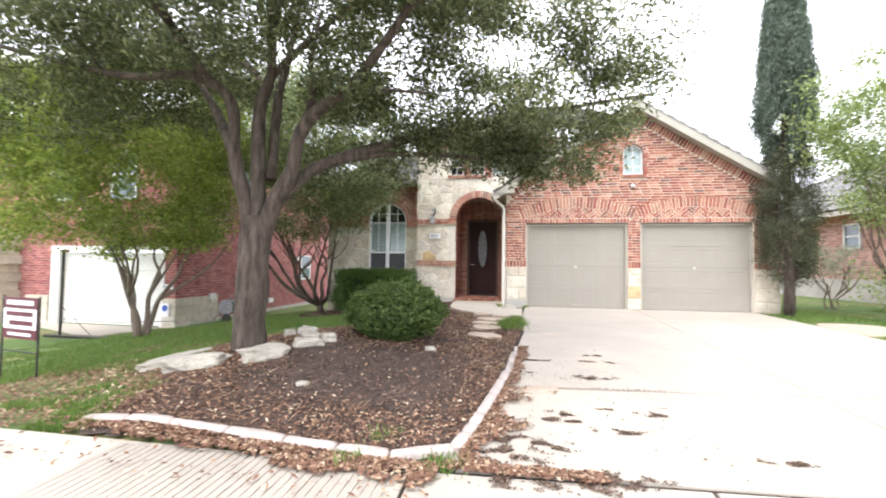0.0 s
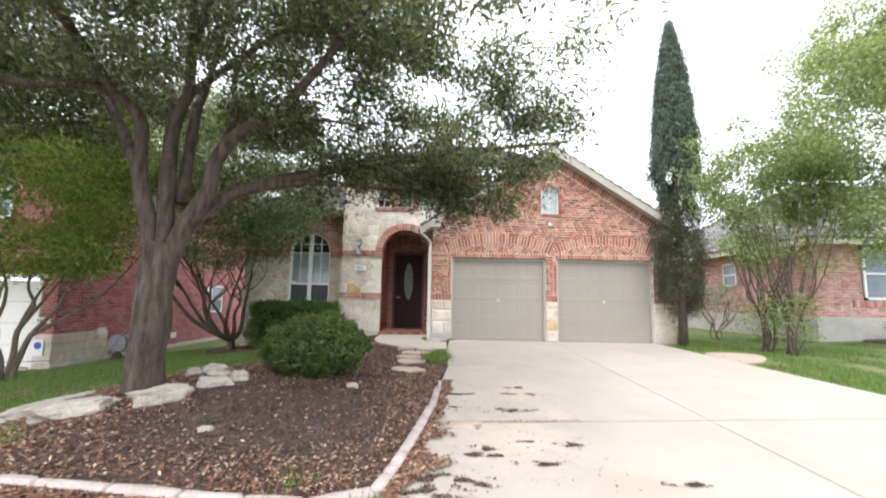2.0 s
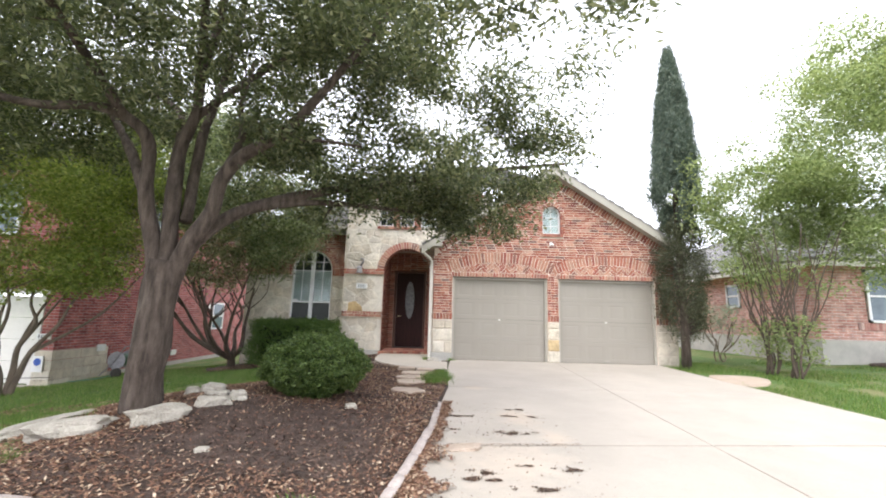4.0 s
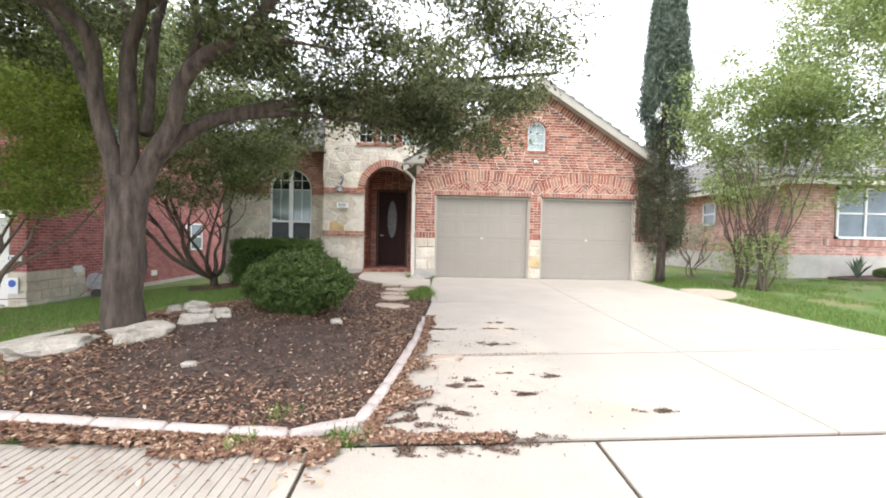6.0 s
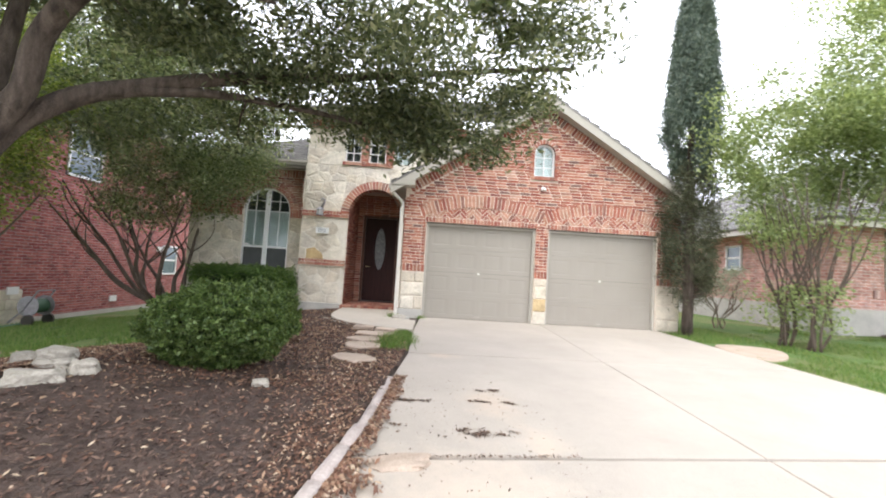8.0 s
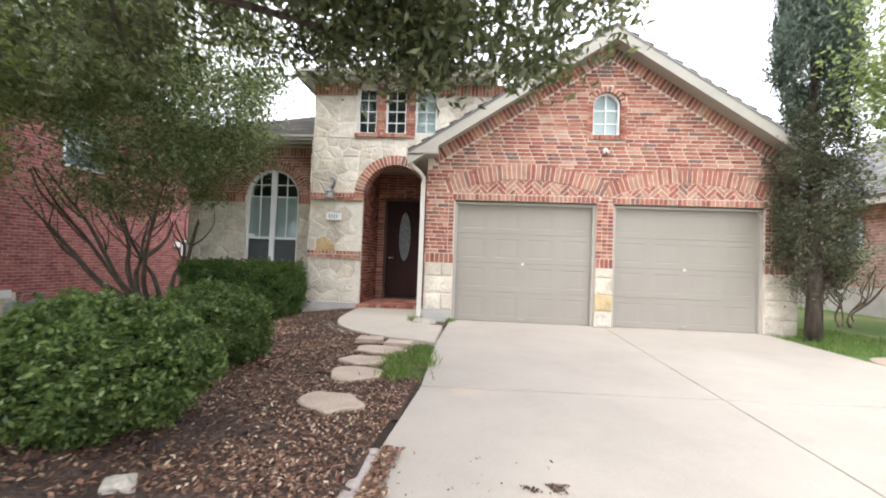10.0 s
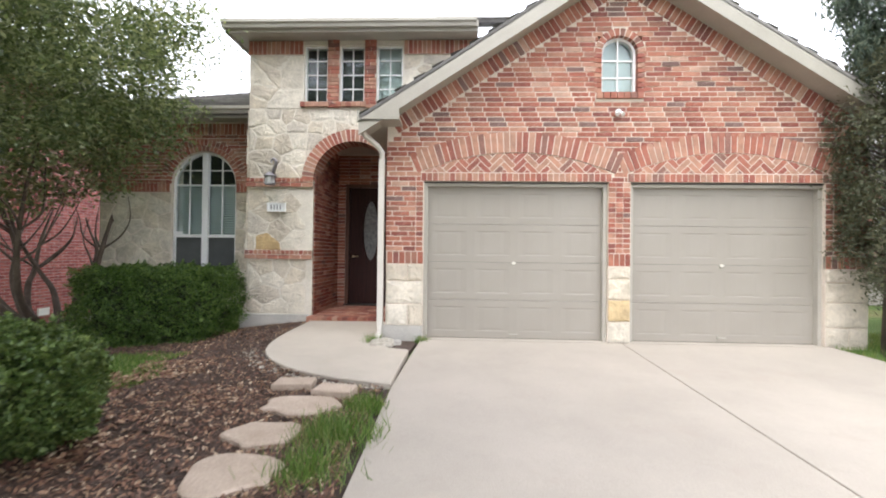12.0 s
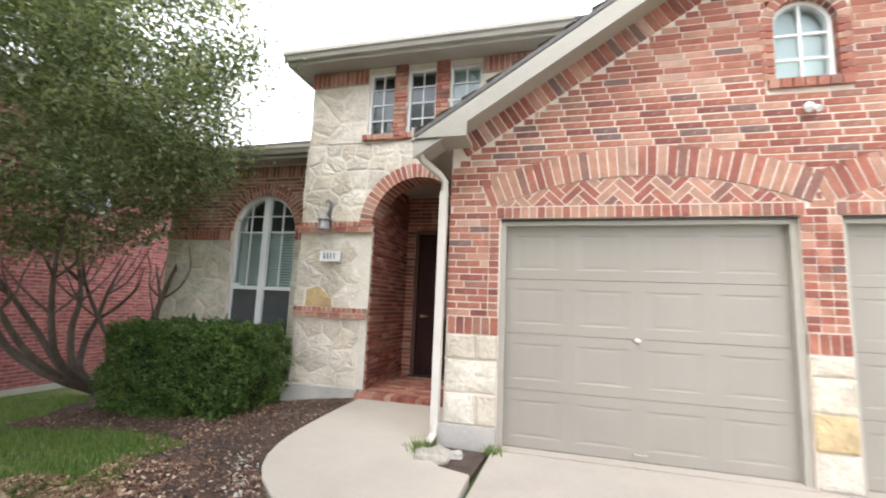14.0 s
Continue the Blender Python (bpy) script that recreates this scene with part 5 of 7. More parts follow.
for i, (x, y) in enumerate(((7.05, 9.7), (7.25, 9.25))):
    c3 = (x, y, height(x, y))
    ct, rd = ((7.3, 9.6, 4.1), (1.5, 1.5, 2.2)) if i == 0 else ((9.0, 8.8, 5.4), (2.35, 2.1, 2.9))
    cl = crown_points(rng, 140 if i == 0 else 380, ct, rd, lambda x, y: 2.45 + 0.35 * noise.noise(Vector((x, y, 2))), 0.3)
    if i == 0:
        cl = np.vstack([cl, [(5.75, 9.7, 5.3), (5.95, 9.7, 5.0), (5.55, 9.75, 4.6), (5.9, 9.7, 4.45), (6.05, 9.7, 4.1), (5.65, 9.7, 3.95), (6.2, 9.7, 4.7), (6.3, 9.7, 3.7)]])
    cl = np.vstack([cl, [(x + 0.22 * math.cos(2.3 * k), y + 0.22 * math.sin(2.3 * k), c3[2] + 0.45 + 0.13 * k) for k in range(6)]])
    grow("crape_myrtle", c3, "slender multi-stemmed crape myrtle with airy light green crown", vase(c3, 6, 0.62 + 0.25 * i, 2.7 + 0.5 * i, 8 + i, 0.027, (0.35 * i, -0.1)), cl, M_DARK_BARK, M_CRAPE_LIGHT, 0.09, 0.045, 120, 0.21, 4 + i, 0.007, group="crape myrtles")

# cypress
cy = (5.70, 10.62, height(5.70, 10.62))
t = thing("cypress", cy, "tall narrow Italian cypress beside the garage", "tree")
Geo().tube([(cy[0], cy[1], cy[2] - 0.1), (cy[0] + 0.02, cy[1], 1.6), (cy[0] - 0.02, cy[1], 4), (cy[0], cy[1], 7.9)], [0.12, 0.10, 0.07, 0.02], 8, 0.2).make("trunk", M_BARK, t, smooth=True)
r2 = np.random.default_rng(9)
pts, lower = [], []
twigs = Geo()
CYPRESS = [(1.15, 0.10), (1.5, 0.42), (2.2, 0.58), (3.0, 0.60), (3.7, 0.52), (4.1, 0.36), (4.4, 0.42), (4.9, 0.53), (5.6, 0.51), (6.5, 0.44), (7.3, 0.34), (8.0, 0.21), (8.5, 0.10), (8.75, 0.02)]
for i in range(1250):
    z = 1.2 + 7.5 * (i / 1250) ** 0.92
    a = r2.uniform(0, 2 * math.pi)
    lump = 1 + 0.30 * noise.noise(Vector((math.cos(a) * 2.2, math.sin(a) * 2.2, z * 1.3))) + 0.12 * noise.noise(Vector((a * 3, z * 5, 1)))
    rr = along(CYPRESS, z) * math.sqrt(r2.uniform(0.3, 1)) * lump
    c = np.array([cy[0] + rr * math.cos(a), cy[1] + rr * math.sin(a), z])
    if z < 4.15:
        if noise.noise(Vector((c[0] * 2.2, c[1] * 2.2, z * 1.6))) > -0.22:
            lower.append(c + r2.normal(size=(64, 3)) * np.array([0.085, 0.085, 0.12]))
        if i % 2 == 0:
            twigs.tube([(cy[0], cy[1], z - 0.5 * rr), tuple(c)], [0.012, 0.004], 4)
    elif not (z < 5.1 and noise.noise(Vector((c[0] * 3, c[1] * 3, z * 1.5 + 3))) < -0.05):
        pts.append(c + r2.normal(size=(85, 3)) * np.array([0.055, 0.055, 0.17]))
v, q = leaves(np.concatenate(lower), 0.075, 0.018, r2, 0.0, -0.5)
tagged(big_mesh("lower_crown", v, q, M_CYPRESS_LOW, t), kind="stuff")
tagged(twigs.make("branch", M_BARK, t), kind="stuff")
pts = np.concatenate(pts)
v, q = leaves(pts, 0.11, 0.024, r2, 0.0, -1.6)
tagged(big_mesh("crown", v, q, M_CYPRESS, t), kind="stuff")


# ---- shrubs ----
def shrub(name, at, radii, label, material, n, seed, square=0.0, group=""):
    r = np.random.default_rng(seed)
    t = thing(name, at, label, "shrub" if not square else "hedge", group)
    d = r.normal(size=(n, 3))
    d /= np.linalg.norm(d, axis=1)[:, None]
    if square:
        side_ = r.choice(3, n, p=np.array([radii[1] * radii[2], radii[0] * radii[2], radii[0] * radii[1]]) / (radii[1] * radii[2] + radii[0] * radii[2] + radii[0] * radii[1]))
        d = r.uniform(-1, 1, (n, 3))
        d[np.arange(n), side_] = r.choice([-1.0, 1.0], n)
        d /= np.maximum(1, (np.abs(d) ** 9).sum(1) ** (1 / 9))[:, None]
    k = np.array([1 + 0.20 * noise.noise(Vector(p * 2.6) + Vector((seed, 0, 0))) + 0.16 * noise.noise(Vector(p * 6.5)) for p in d])
    depth = 1 - np.abs(r.normal(size=n)) * 0.10
    c = np.array(at) + np.array([0, 0, radii[2] * 0.96]) + d * (k * depth)[:, None] * np.array(radii)
    shoots = n // 55
    pick = r.choice(n, shoots, replace=False)
    out = d[pick] * np.array([1, 1, 0.8]) + np.array([0, 0, 0.55]) + r.normal(size=(shoots, 3)) * 0.3
    out /= np.linalg.norm(out, axis=1)[:, None]
    reach = r.uniform(0.02, 0.09, shoots) * (1.0 if radii[0] > 0.4 else 0.5)
    tips = [c[pick] + out * (reach * f)[:, None] + r.normal(size=(shoots, 3)) * 0.008 for f in np.linspace(0.0, 1.0, 14)]
    c = np.concatenate([c] + tips)
    c = c[c[:, 2] > at[2] + 0.02]
    v, q = leaves(c, 0.044, 0.020, r, 0.5, -0.4)
    tagged(big_mesh("foliage", v, q, material, t), kind="stuff")
    g = Geo()
    # Solid near-black core: the shade between the leaves is put into its colour.
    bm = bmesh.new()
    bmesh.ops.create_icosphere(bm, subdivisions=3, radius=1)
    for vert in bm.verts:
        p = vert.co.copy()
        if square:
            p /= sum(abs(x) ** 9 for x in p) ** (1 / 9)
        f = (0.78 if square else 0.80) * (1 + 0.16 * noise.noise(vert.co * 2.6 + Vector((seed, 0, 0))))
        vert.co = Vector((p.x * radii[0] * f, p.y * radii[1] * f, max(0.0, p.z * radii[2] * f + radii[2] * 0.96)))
    part("inner_mass", bm, plain("inner_shade", (0.02, 0.024, 0.012), 0.9, 0, 0.5, 30), t)
    for i in range(6):
        a = i * 1.05
        g.tube([(at[0] + 0.05 * math.cos(a), at[1] + 0.05 * math.sin(a), at[2] - 0.05), (at[0] + 0.4 * radii[0] * math.cos(a), at[1] + 0.4 * radii[1] * math.sin(a), at[2] + radii[2])], [0.015, 0.006], 5)
    g.make("stems", M_SMOOTH_BARK, t)
    return t


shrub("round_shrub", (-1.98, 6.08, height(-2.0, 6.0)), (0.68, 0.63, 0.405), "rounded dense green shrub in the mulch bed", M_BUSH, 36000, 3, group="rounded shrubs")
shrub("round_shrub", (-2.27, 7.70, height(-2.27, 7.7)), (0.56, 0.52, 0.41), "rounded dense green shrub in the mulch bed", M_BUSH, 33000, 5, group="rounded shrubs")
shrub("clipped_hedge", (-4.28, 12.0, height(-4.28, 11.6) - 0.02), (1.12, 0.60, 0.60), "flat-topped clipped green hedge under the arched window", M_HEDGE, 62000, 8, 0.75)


# ---- front walk, stepping stones, edging, rocks ----
walk_slab = tagged(Geo().slab([(-0.12, 9.1), (-0.10, 10.3), (-0.35, 10.38), (-0.6, 10.7), (-0.62, 11.2), (-0.62, 12.29), (-1.97, 12.29), (-1.955, 11.7), (-1.935, 11.3), (-1.90, 10.9), (-1.865, 10.62), (-1.81, 10.37), (-1.73, 10.13), (-1.62, 9.92), (-1.47, 9.73), (-1.28, 9.56), (-1.06, 9.41), (-0.8, 9.29), (-0.5, 9.19)],
                              lambda x, y: height(x, y) - 0.08, lambda x, y: height(x, y) + 0.055, 0.012).make("front_walk", M_WALK), "curved pale concrete walk leading to the porch", "walkway", kind="structure")


def rounded(points, steps=3):
    for _ in range(steps):
        points = [((3 * a[0] + b[0]) / 4, (3 * a[1] + b[1]) / 4) if k == 0 else ((a[0] + 3 * b[0]) / 4, (a[1] + 3 * b[1]) / 4) for a, b in zip(points, points[1:] + points[:1]) for k in (0, 1)]
    return points


M_FLAG = surface("tan_flagstone", (0.38, 0.295, 0.225), (0.50, 0.405, 0.325), 5, 60, 0.9, 0.5)
M_ROCK = surface("pale_limestone_rock", (0.30, 0.275, 0.225), (0.54, 0.495, 0.42), 6, 40, 0.9, 0.9, 0, None, 0.6, 0.02)
M_KERB = surface("whitewashed_limestone", (0.37, 0.31, 0.28), (0.52, 0.455, 0.415), 5, 50, 0.9, 0.6)
rnd = random.Random(31)


def stepping_stone(x, y, a, b, seed):
    r = random.Random(seed)
    pts = []
    for i in range(14):
        w = 2 * math.pi * (i + r.uniform(-0.3, 0.3)) / 14
        k = r.uniform(0.74, 1.18)
        pts.append((x + a * k * math.cos(w), y + b * k * math.sin(w)))
    return tagged(Geo().slab(rounded(pts, 1), lambda u, w: height(u, w) - 0.02, lambda u, w: height(u, w) + 0.055, 0.014).make("stepping_stone", M_FLAG), "flat irregular tan flagstone set in mulch", "stepping stone", "stepping stones to the walk")


for i, s in enumerate([(-0.76, 6.85, 0.27, 0.22), (-0.77, 7.62, 0.28, 0.22), (-0.79, 8.10, 0.29, 0.20), (-0.72, 8.58, 0.32, 0.19)]):
    stepping_stone(*s, 40 + i)
for x, y, turn in ((-0.95, 9.02, 0.05), (-0.55, 8.88, -0.16)):
    c, s = math.cos(turn), math.sin(turn)
    out = [(x + c * p - s * q, y + s * p + c * q) for p, q in ((-0.17, -0.10), (0.17, -0.09), (0.16, 0.10), (-0.16, 0.09))]
    tagged(Geo().slab(out, lambda u, w: height(u, w) - 0.02, lambda u, w: height(u, w) + 0.085, 0.010).make("paving_block", M_FLAG), "tan stone block at the edge of the walk", "stone block", "stone blocks")


def rock(x, y, a, b, c, turn, seed, label, group, material=None, name="rock"):
    bm = bmesh.new()
    bmesh.ops.create_icosphere(bm, subdivisions=3, radius=1)
    for v in bm.verts:
        p = v.co.copy()
        p = Vector([math.copysign(abs(k) ** 0.6, k) for k in p])
        f = 1 + 0.36 * noise.noise(p * 1.4 + Vector((seed * 3.1, 0, 0))) + 0.08 * noise.noise(p * 4 + Vector((0, seed, 0)))
        v.co = Vector((p.x * a * f, p.y * b * f, p.z * c * f))
    me = bpy.data.meshes.new(name)
    bm.to_mesh(me)
    bm.free()
    me.materials.append(material or M_ROCK)
    ob = new(name, me)
    ob.matrix_world = pose(x, y, height(x, y) + c * 0.45, rnd.uniform(-5, 5), rnd.uniform(-5, 5), turn)
    return tagged(ob, label, "rock", group)


for i, (x, y, a, b, c, turn) in enumerate([(-3.62, 4.16, 0.33, 0.19, 0.10, 12), (-2.94, 4.33, 0.26, 0.12, 0.10, 48), (-4.25, 4.6, 0.42, 0.09, 0.07, 66), (-2.70, 4.84, 0.19, 0.11, 0.08, 40), (-2.57, 5.12, 0.10, 0.09, 0.09, 30),
                                           (-3.0, 5.38, 0.14, 0.10, 0.09, 10), (-3.2, 5.31, 0.10, 0.07, 0.07, 60), (-2.83, 5.17, 0.13, 0.08, 0.06, 25)]):
    rock(x, y, a, b, c, turn, i, "rough pale limestone rock round the oak", "limestone rocks round the oak")
rock(-2.22, 3.79, 0.06, 0.045, 0.035, 20, 11, "small white stone lying on mulch", "")
rock(-1.35, 5.55, 0.07, 0.05, 0.05, 20, 14, "small pale stone beside the shrub", "")
rock(-0.46, 10.58, 0.15, 0.09, 0.085, 20, 17, "white rock under the downspout", "")
rock(-0.30, 10.72, 0.06, 0.05, 0.05, 10, 18, "small grey rock under the downspout", "", M_CONCRETE)
rock(-0.02, 4.35, 0.2, 0.12, 0.02, 10, 19, "flat worn stone beside the driveway", "", M_FLAG)
slab_r = tagged(Geo().slab(rounded([(5.55, 9.7), (5.35, 8.9), (5.5, 8.2), (6.0, 8.35), (6.5, 9.0), (6.4, 9.4)], 2), lambda u, w: height(u, w) - 0.03, lambda u, w: height(u, w) + 0.02, 0.01).make("flat_stone", M_FLAG), "flat tan stone slab in the grass", "stone slab")

EDGE = [(-3.62, 2.93), (-3.1, 2.89), (-2.35, 2.83), (-1.7, 2.77), (-1.06, 2.72), (-0.80, 2.73), (-0.65, 2.85), (-0.56, 3.25), (-0.45, 3.95), (-0.38, 4.45), (-0.31, 5.0), (-0.27, 5.6), (-0.24, 6.2)]


def at_length(path, s):
    for a, b in zip(path, path[1:]):
        l = math.hypot(b[0] - a[0], b[1] - a[1])
        if s <= l:
            return a[0] + (b[0] - a[0]) * s / l, a[1] + (b[1] - a[1]) * s / l
        s -= l
    return path[-1]


def edging_stone(p, q, seed, low):
    """A long rounded bar of stone between two points."""
    r = random.Random(seed)
    a, b = Vector((*p, 0)), Vector((*q, 0))
    d = (b - a).normalized()
    s = Vector((-d.y, d.x, 0))
    prof = [(-0.046, 0.0), (-0.046, 0.052), (-0.036, 0.066), (0.0, 0.071), (0.034, 0.066), (0.043, 0.05), (0.046, 0.0)]
    g = Geo()
    L = (b - a).length
    stations = [0.0, 0.02, L / 2, L - 0.02, L]
    k = [0.78, 1.0, 1.04, 1.0, 0.78]
    pts = []
    for t_, f in zip(stations, k):
        c = a + d * t_
        for u, z in prof:
            j = r.uniform(-0.004, 0.004)
            pt = c + s * (u * f + j)
            pts.append((pt.x, pt.y, height(pt.x, pt.y) - 0.01 + (z * f if z else -0.02) * low + j))
    n = len(prof)
    g.poly(pts, [(i * n + j, i * n + j + 1, (i + 1) * n + j + 1, (i + 1) * n + j) for i in range(4) for j in range(n - 1)] + [tuple(range(n))[::-1], tuple(range(4 * n, 5 * n))])
    return tagged(g.make("edging_stone", M_KERB, smooth=True), "whitewashed limestone bar edging the mulch bed", "edging stone", "edging stones of the bed")


s, i = 0.0, 0
while s < 6.5:
    l = rnd.uniform(0.34, 0.50) if s < 2.7 or s > 3.5 else rnd.uniform(0.16, 0.26)
    edging_stone(at_length(EDGE, s), at_length(EDGE, s + l - 0.012), 60 + i, 1.0 if s < 5 else 0.6)
    s += l
    i += 1

# ---- wall fixtures ----
lamp = thing("wall_lantern", (-2.72, 12.45, 2.80), "weathered pewter wall lantern beside the arch", "lantern")
Geo().tube([(-2.72, 12.49, 2.98), (-2.72, 12.475, 2.98)], [0.06, 0.055], 10).make("back_plate", M_METAL_GREY, lamp)
Geo().tube([(-2.72, 12.49, 3.0), (-2.68, 12.42, 3.06), (-2.63, 12.37, 3.13), (-2.61, 12.35, 3.20), (-2.65, 12.34, 3.24), (-2.70, 12.35, 3.21), (-2.68, 12.35, 3.17)], [0.03, 0.03, 0.028, 0.026, 0.024, 0.02, 0.012], 8).make("scroll_arm", M_METAL_GREY, lamp)
Geo().tube([(-2.72, 12.36, 3.02), (-2.72, 12.36, 3.0), (-2.72, 12.36, 2.955), (-2.72, 12.36, 2.95)], [0.02, 0.05, 0.10, 0.10], 10).make("cap", M_METAL_GREY, lamp)
Geo().tube([(-2.72, 12.36, 2.95), (-2.72, 12.36, 2.83)], [0.07, 0.085], 8).make("lantern_glass", surface("seeded_glass", (0.30, 0.30, 0.28), (0.45, 0.45, 0.42), 20, 60, 0.2, 0.2), lamp)
Geo().tube([(-2.72, 12.36, 2.83), (-2.72, 12.36, 2.81), (-2.72, 12.36, 2.80)], [0.095, 0.095, 0.04], 10).make("base_ring", M_METAL_GREY, lamp)
for k in range(4):
    a = math.pi / 4 + k * math.pi / 2
    Geo().tube([(-2.72 + 0.075 * math.cos(a), 12.36 + 0.075 * math.sin(a), 2.95), (-2.72 + 0.092 * math.cos(a), 12.36 + 0.092 * math.sin(a), 2.83)], 0.006, 4).make("bar", M_METAL_GREY, lamp)

plate = thing("house_number_plate", (-2.65, 12.47, 2.36), "white framed house number plate on limestone", "number plate")
Geo().box(-2.81, -2.49, 12.475, 12.50, 2.365, 2.515).make("plate", M_WHITE, plate)
fr = Geo().box(-2.81, -2.49, 12.462, 12.476, 2.495, 2.515).box(-2.81, -2.49, 12.462, 12.476, 2.365, 2.385).box(-2.81, -2.79, 12.462, 12.476, 2.385, 2.495).box(-2.51, -2.49, 12.462, 12.476, 2.385, 2.495)
fr.make("plate_frame", M_WHITE, plate)
M_INK = plain("grey_number", (0.22, 0.22, 0.23), 0.6)
M_SAGE = leaf_material("sage_leaf", [(0.0, (0.20, 0.24, 0.18)), (1.0, (0.40, 0.43, 0.34))], 0.6, 0.3)
Geo().slab([(-0.60, 10.42), (-0.10, 10.34), (-0.06, 10.93), (-0.58, 10.95)], 0.4, lambda x, y: height(x, y) + 0.02).make("soil_pocket", M_MULCH)["kind"] = "structure"
for k in range(4):
    x = -2.75 + k * 0.052
    Geo().box(x, x + 0.022, 12.468, 12.474, 2.40, 2.48).make("digit", M_INK, plate)

flood = thing("flood_lamp", (2.55, 10.97, 3.56), "small white twin flood lamp on brick", "lamp")
Geo().tube([(2.55, 11.0, 3.58), (2.55, 10.97, 3.58)], 0.035, 10).make("base", M_WHITE, flood)
for s in (-1, 1):
    Geo().tube([(2.55 + s * 0.012, 10.97, 3.575), (2.55 + s * 0.03, 10.945, 3.555), (2.55 + s * 0.036, 10.91, 3.52)], [0.012, 0.018, 0.028], 8).make("lamp_head", M_WHITE, flood)

# ---- houses next door ----
def brick_sheet(name, tones, mortar):
    """Brickwork seen from afar: courses along the wall and up it."""
    m, t, p = nodes(name)
    c = t.nodes.new("ShaderNodeTexCoord").outputs["Object"]
    sp = t.nodes.new("ShaderNodeSeparateXYZ")
    t.links.new(c, sp.inputs[0])
    ad = t.nodes.new("ShaderNodeMath")
    t.links.new(sp.outputs[0], ad.inputs[0]), t.links.new(sp.outputs[1], ad.inputs[1])
    cb = t.nodes.new("ShaderNodeCombineXYZ")
    t.links.new(ad.outputs[0], cb.inputs[0]), t.links.new(sp.outputs[2], cb.inputs[1])
    b = add(t, "TexBrick", Scale=1.0)
    b.inputs["Color1"].default_value, b.inputs["Color2"].default_value, b.inputs["Mortar"].default_value = (*tones[0], 1), (*tones[1], 1), (*mortar, 1)
    b.inputs["Brick Width"].default_value, b.inputs["Row Height"].default_value, b.inputs["Mortar Size"].default_value = 0.235, 0.077, 0.007
    t.links.new(cb.outputs[0], b.inputs["Vector"])
    blot = ramp(t, noise_of(t, 3.0, 5), [(0.3, (0.65, 0.65, 0.65)), (0.7, (1.25, 1.2, 1.2))])
    stretch = ramp(t, noise_of(t, 6.0, 2, 0.5, "Object", (0.7, 0.7, 2.2)), [(0.35, (0.55, 0.55, 0.58)), (0.6, (1.15, 1.1, 1.1))])
    c2 = mix(t, mix(t, b.outputs["Color"], blot, 0.6, "MULTIPLY"), stretch, 0.6, "MULTIPLY")
    t.links.new(c2, p.inputs["Base Color"])
    p.inputs["Roughness"].default_value = 0.9
    bump(t, p, b.outputs["Fac"], -0.4, 0.01)
    return m


M_NB_RED = brick_sheet("red_brickwork", ((0.255, 0.062, 0.058), (0.41, 0.135, 0.118)), (0.42, 0.32, 0.30))
M_NB_PINK = brick_sheet("pink_brickwork", ((0.42, 0.19, 0.155), (0.58, 0.35, 0.29)), (0.62, 0.54, 0.47))
M_FADED = plain("white_door", (0.74, 0.72, 0.68), 0.5, 0, 0.06)

nb = thing("neighbour_house", (-9.9, 10.8, -0.25), "two-storey red brick neighbouring house with white garage door", "house", "neighbouring houses")
NG = height(-10.5, 10.8)
g = Geo()
for a in ((-20, -14.0, 10.8, 11.1, NG - 0.2, 5.7), (-10.3, -9.9, 10.8, 11.1, NG - 0.2, 5.7), (-14.0, -10.3, 10.8, 11.1, 1.92, 5.7), (-10.2, -9.9, 11.1, 24, NG - 0.2, 5.7)):
    Geo().box(*a).make("wall", M_NB_RED, nb)
dr = Geo()
for k in range(4):
    z = NG + 0.02 + k * 0.54
    dr.box(-14.0, -10.3, 10.95, 10.99, z, z + 0.532)
    for j in range(8):
        panel_face(dr, -13.96 + j * 0.455, -13.56 + j * 0.455, z + 0.08, z + 0.45, 10.948)
dr.make("garage_door", M_FADED, nb, "white sectional garage door")
Geo().box(-14.25, -10.2, 10.77, 10.86, 1.90, 2.02).box(-14.25, -13.95, 10.77, 10.86, NG, 1.90).box(-10.38, -10.28, 10.77, 10.86, NG, 1.90).make("door_trim", M_FADED, nb)
stn = Geo()
rs = random.Random(8)
for r in range(4):
    zz = NG - 0.1 + r * 0.24
    y = 10.74
    while y < 12.5:
        l = rs.uniform(0.25, 0.6)
        stn.box(-9.9, -9.86 + rs.uniform(0, 0.02), y, min(12.6, y + l - 0.012), zz, zz + 0.228)
        y += l
    stn.box(-10.28, -9.87, 10.735, 10.79, zz, zz + 0.228)
for r in range(4):
    stn.box(-15.1, -14.27, 10.735, 10.79, NG - 0.1 + r * 0.24, NG - 0.1 + r * 0.24 + 0.228)
for r in range(11):
    for k in range(2):
        stn.box(-16.3 + k * 0.42 + 0.1 * (r % 2), -15.9 + k * 0.42 + 0.1 * (r % 2), 10.2 + rs.uniform(-0.02, 0.02), 10.8, NG - 0.1 + r * 0.27, NG + 0.16 + r * 0.27)
tagged(stn.make("stone_corner", M_STONE, nb, "cream stone wainscot"), kind="stuff")
Geo().box(-9.88, -9.84, 12.6, 24, NG - 0.2, NG + 0.14).make("foundation", M_CONCRETE, nb)


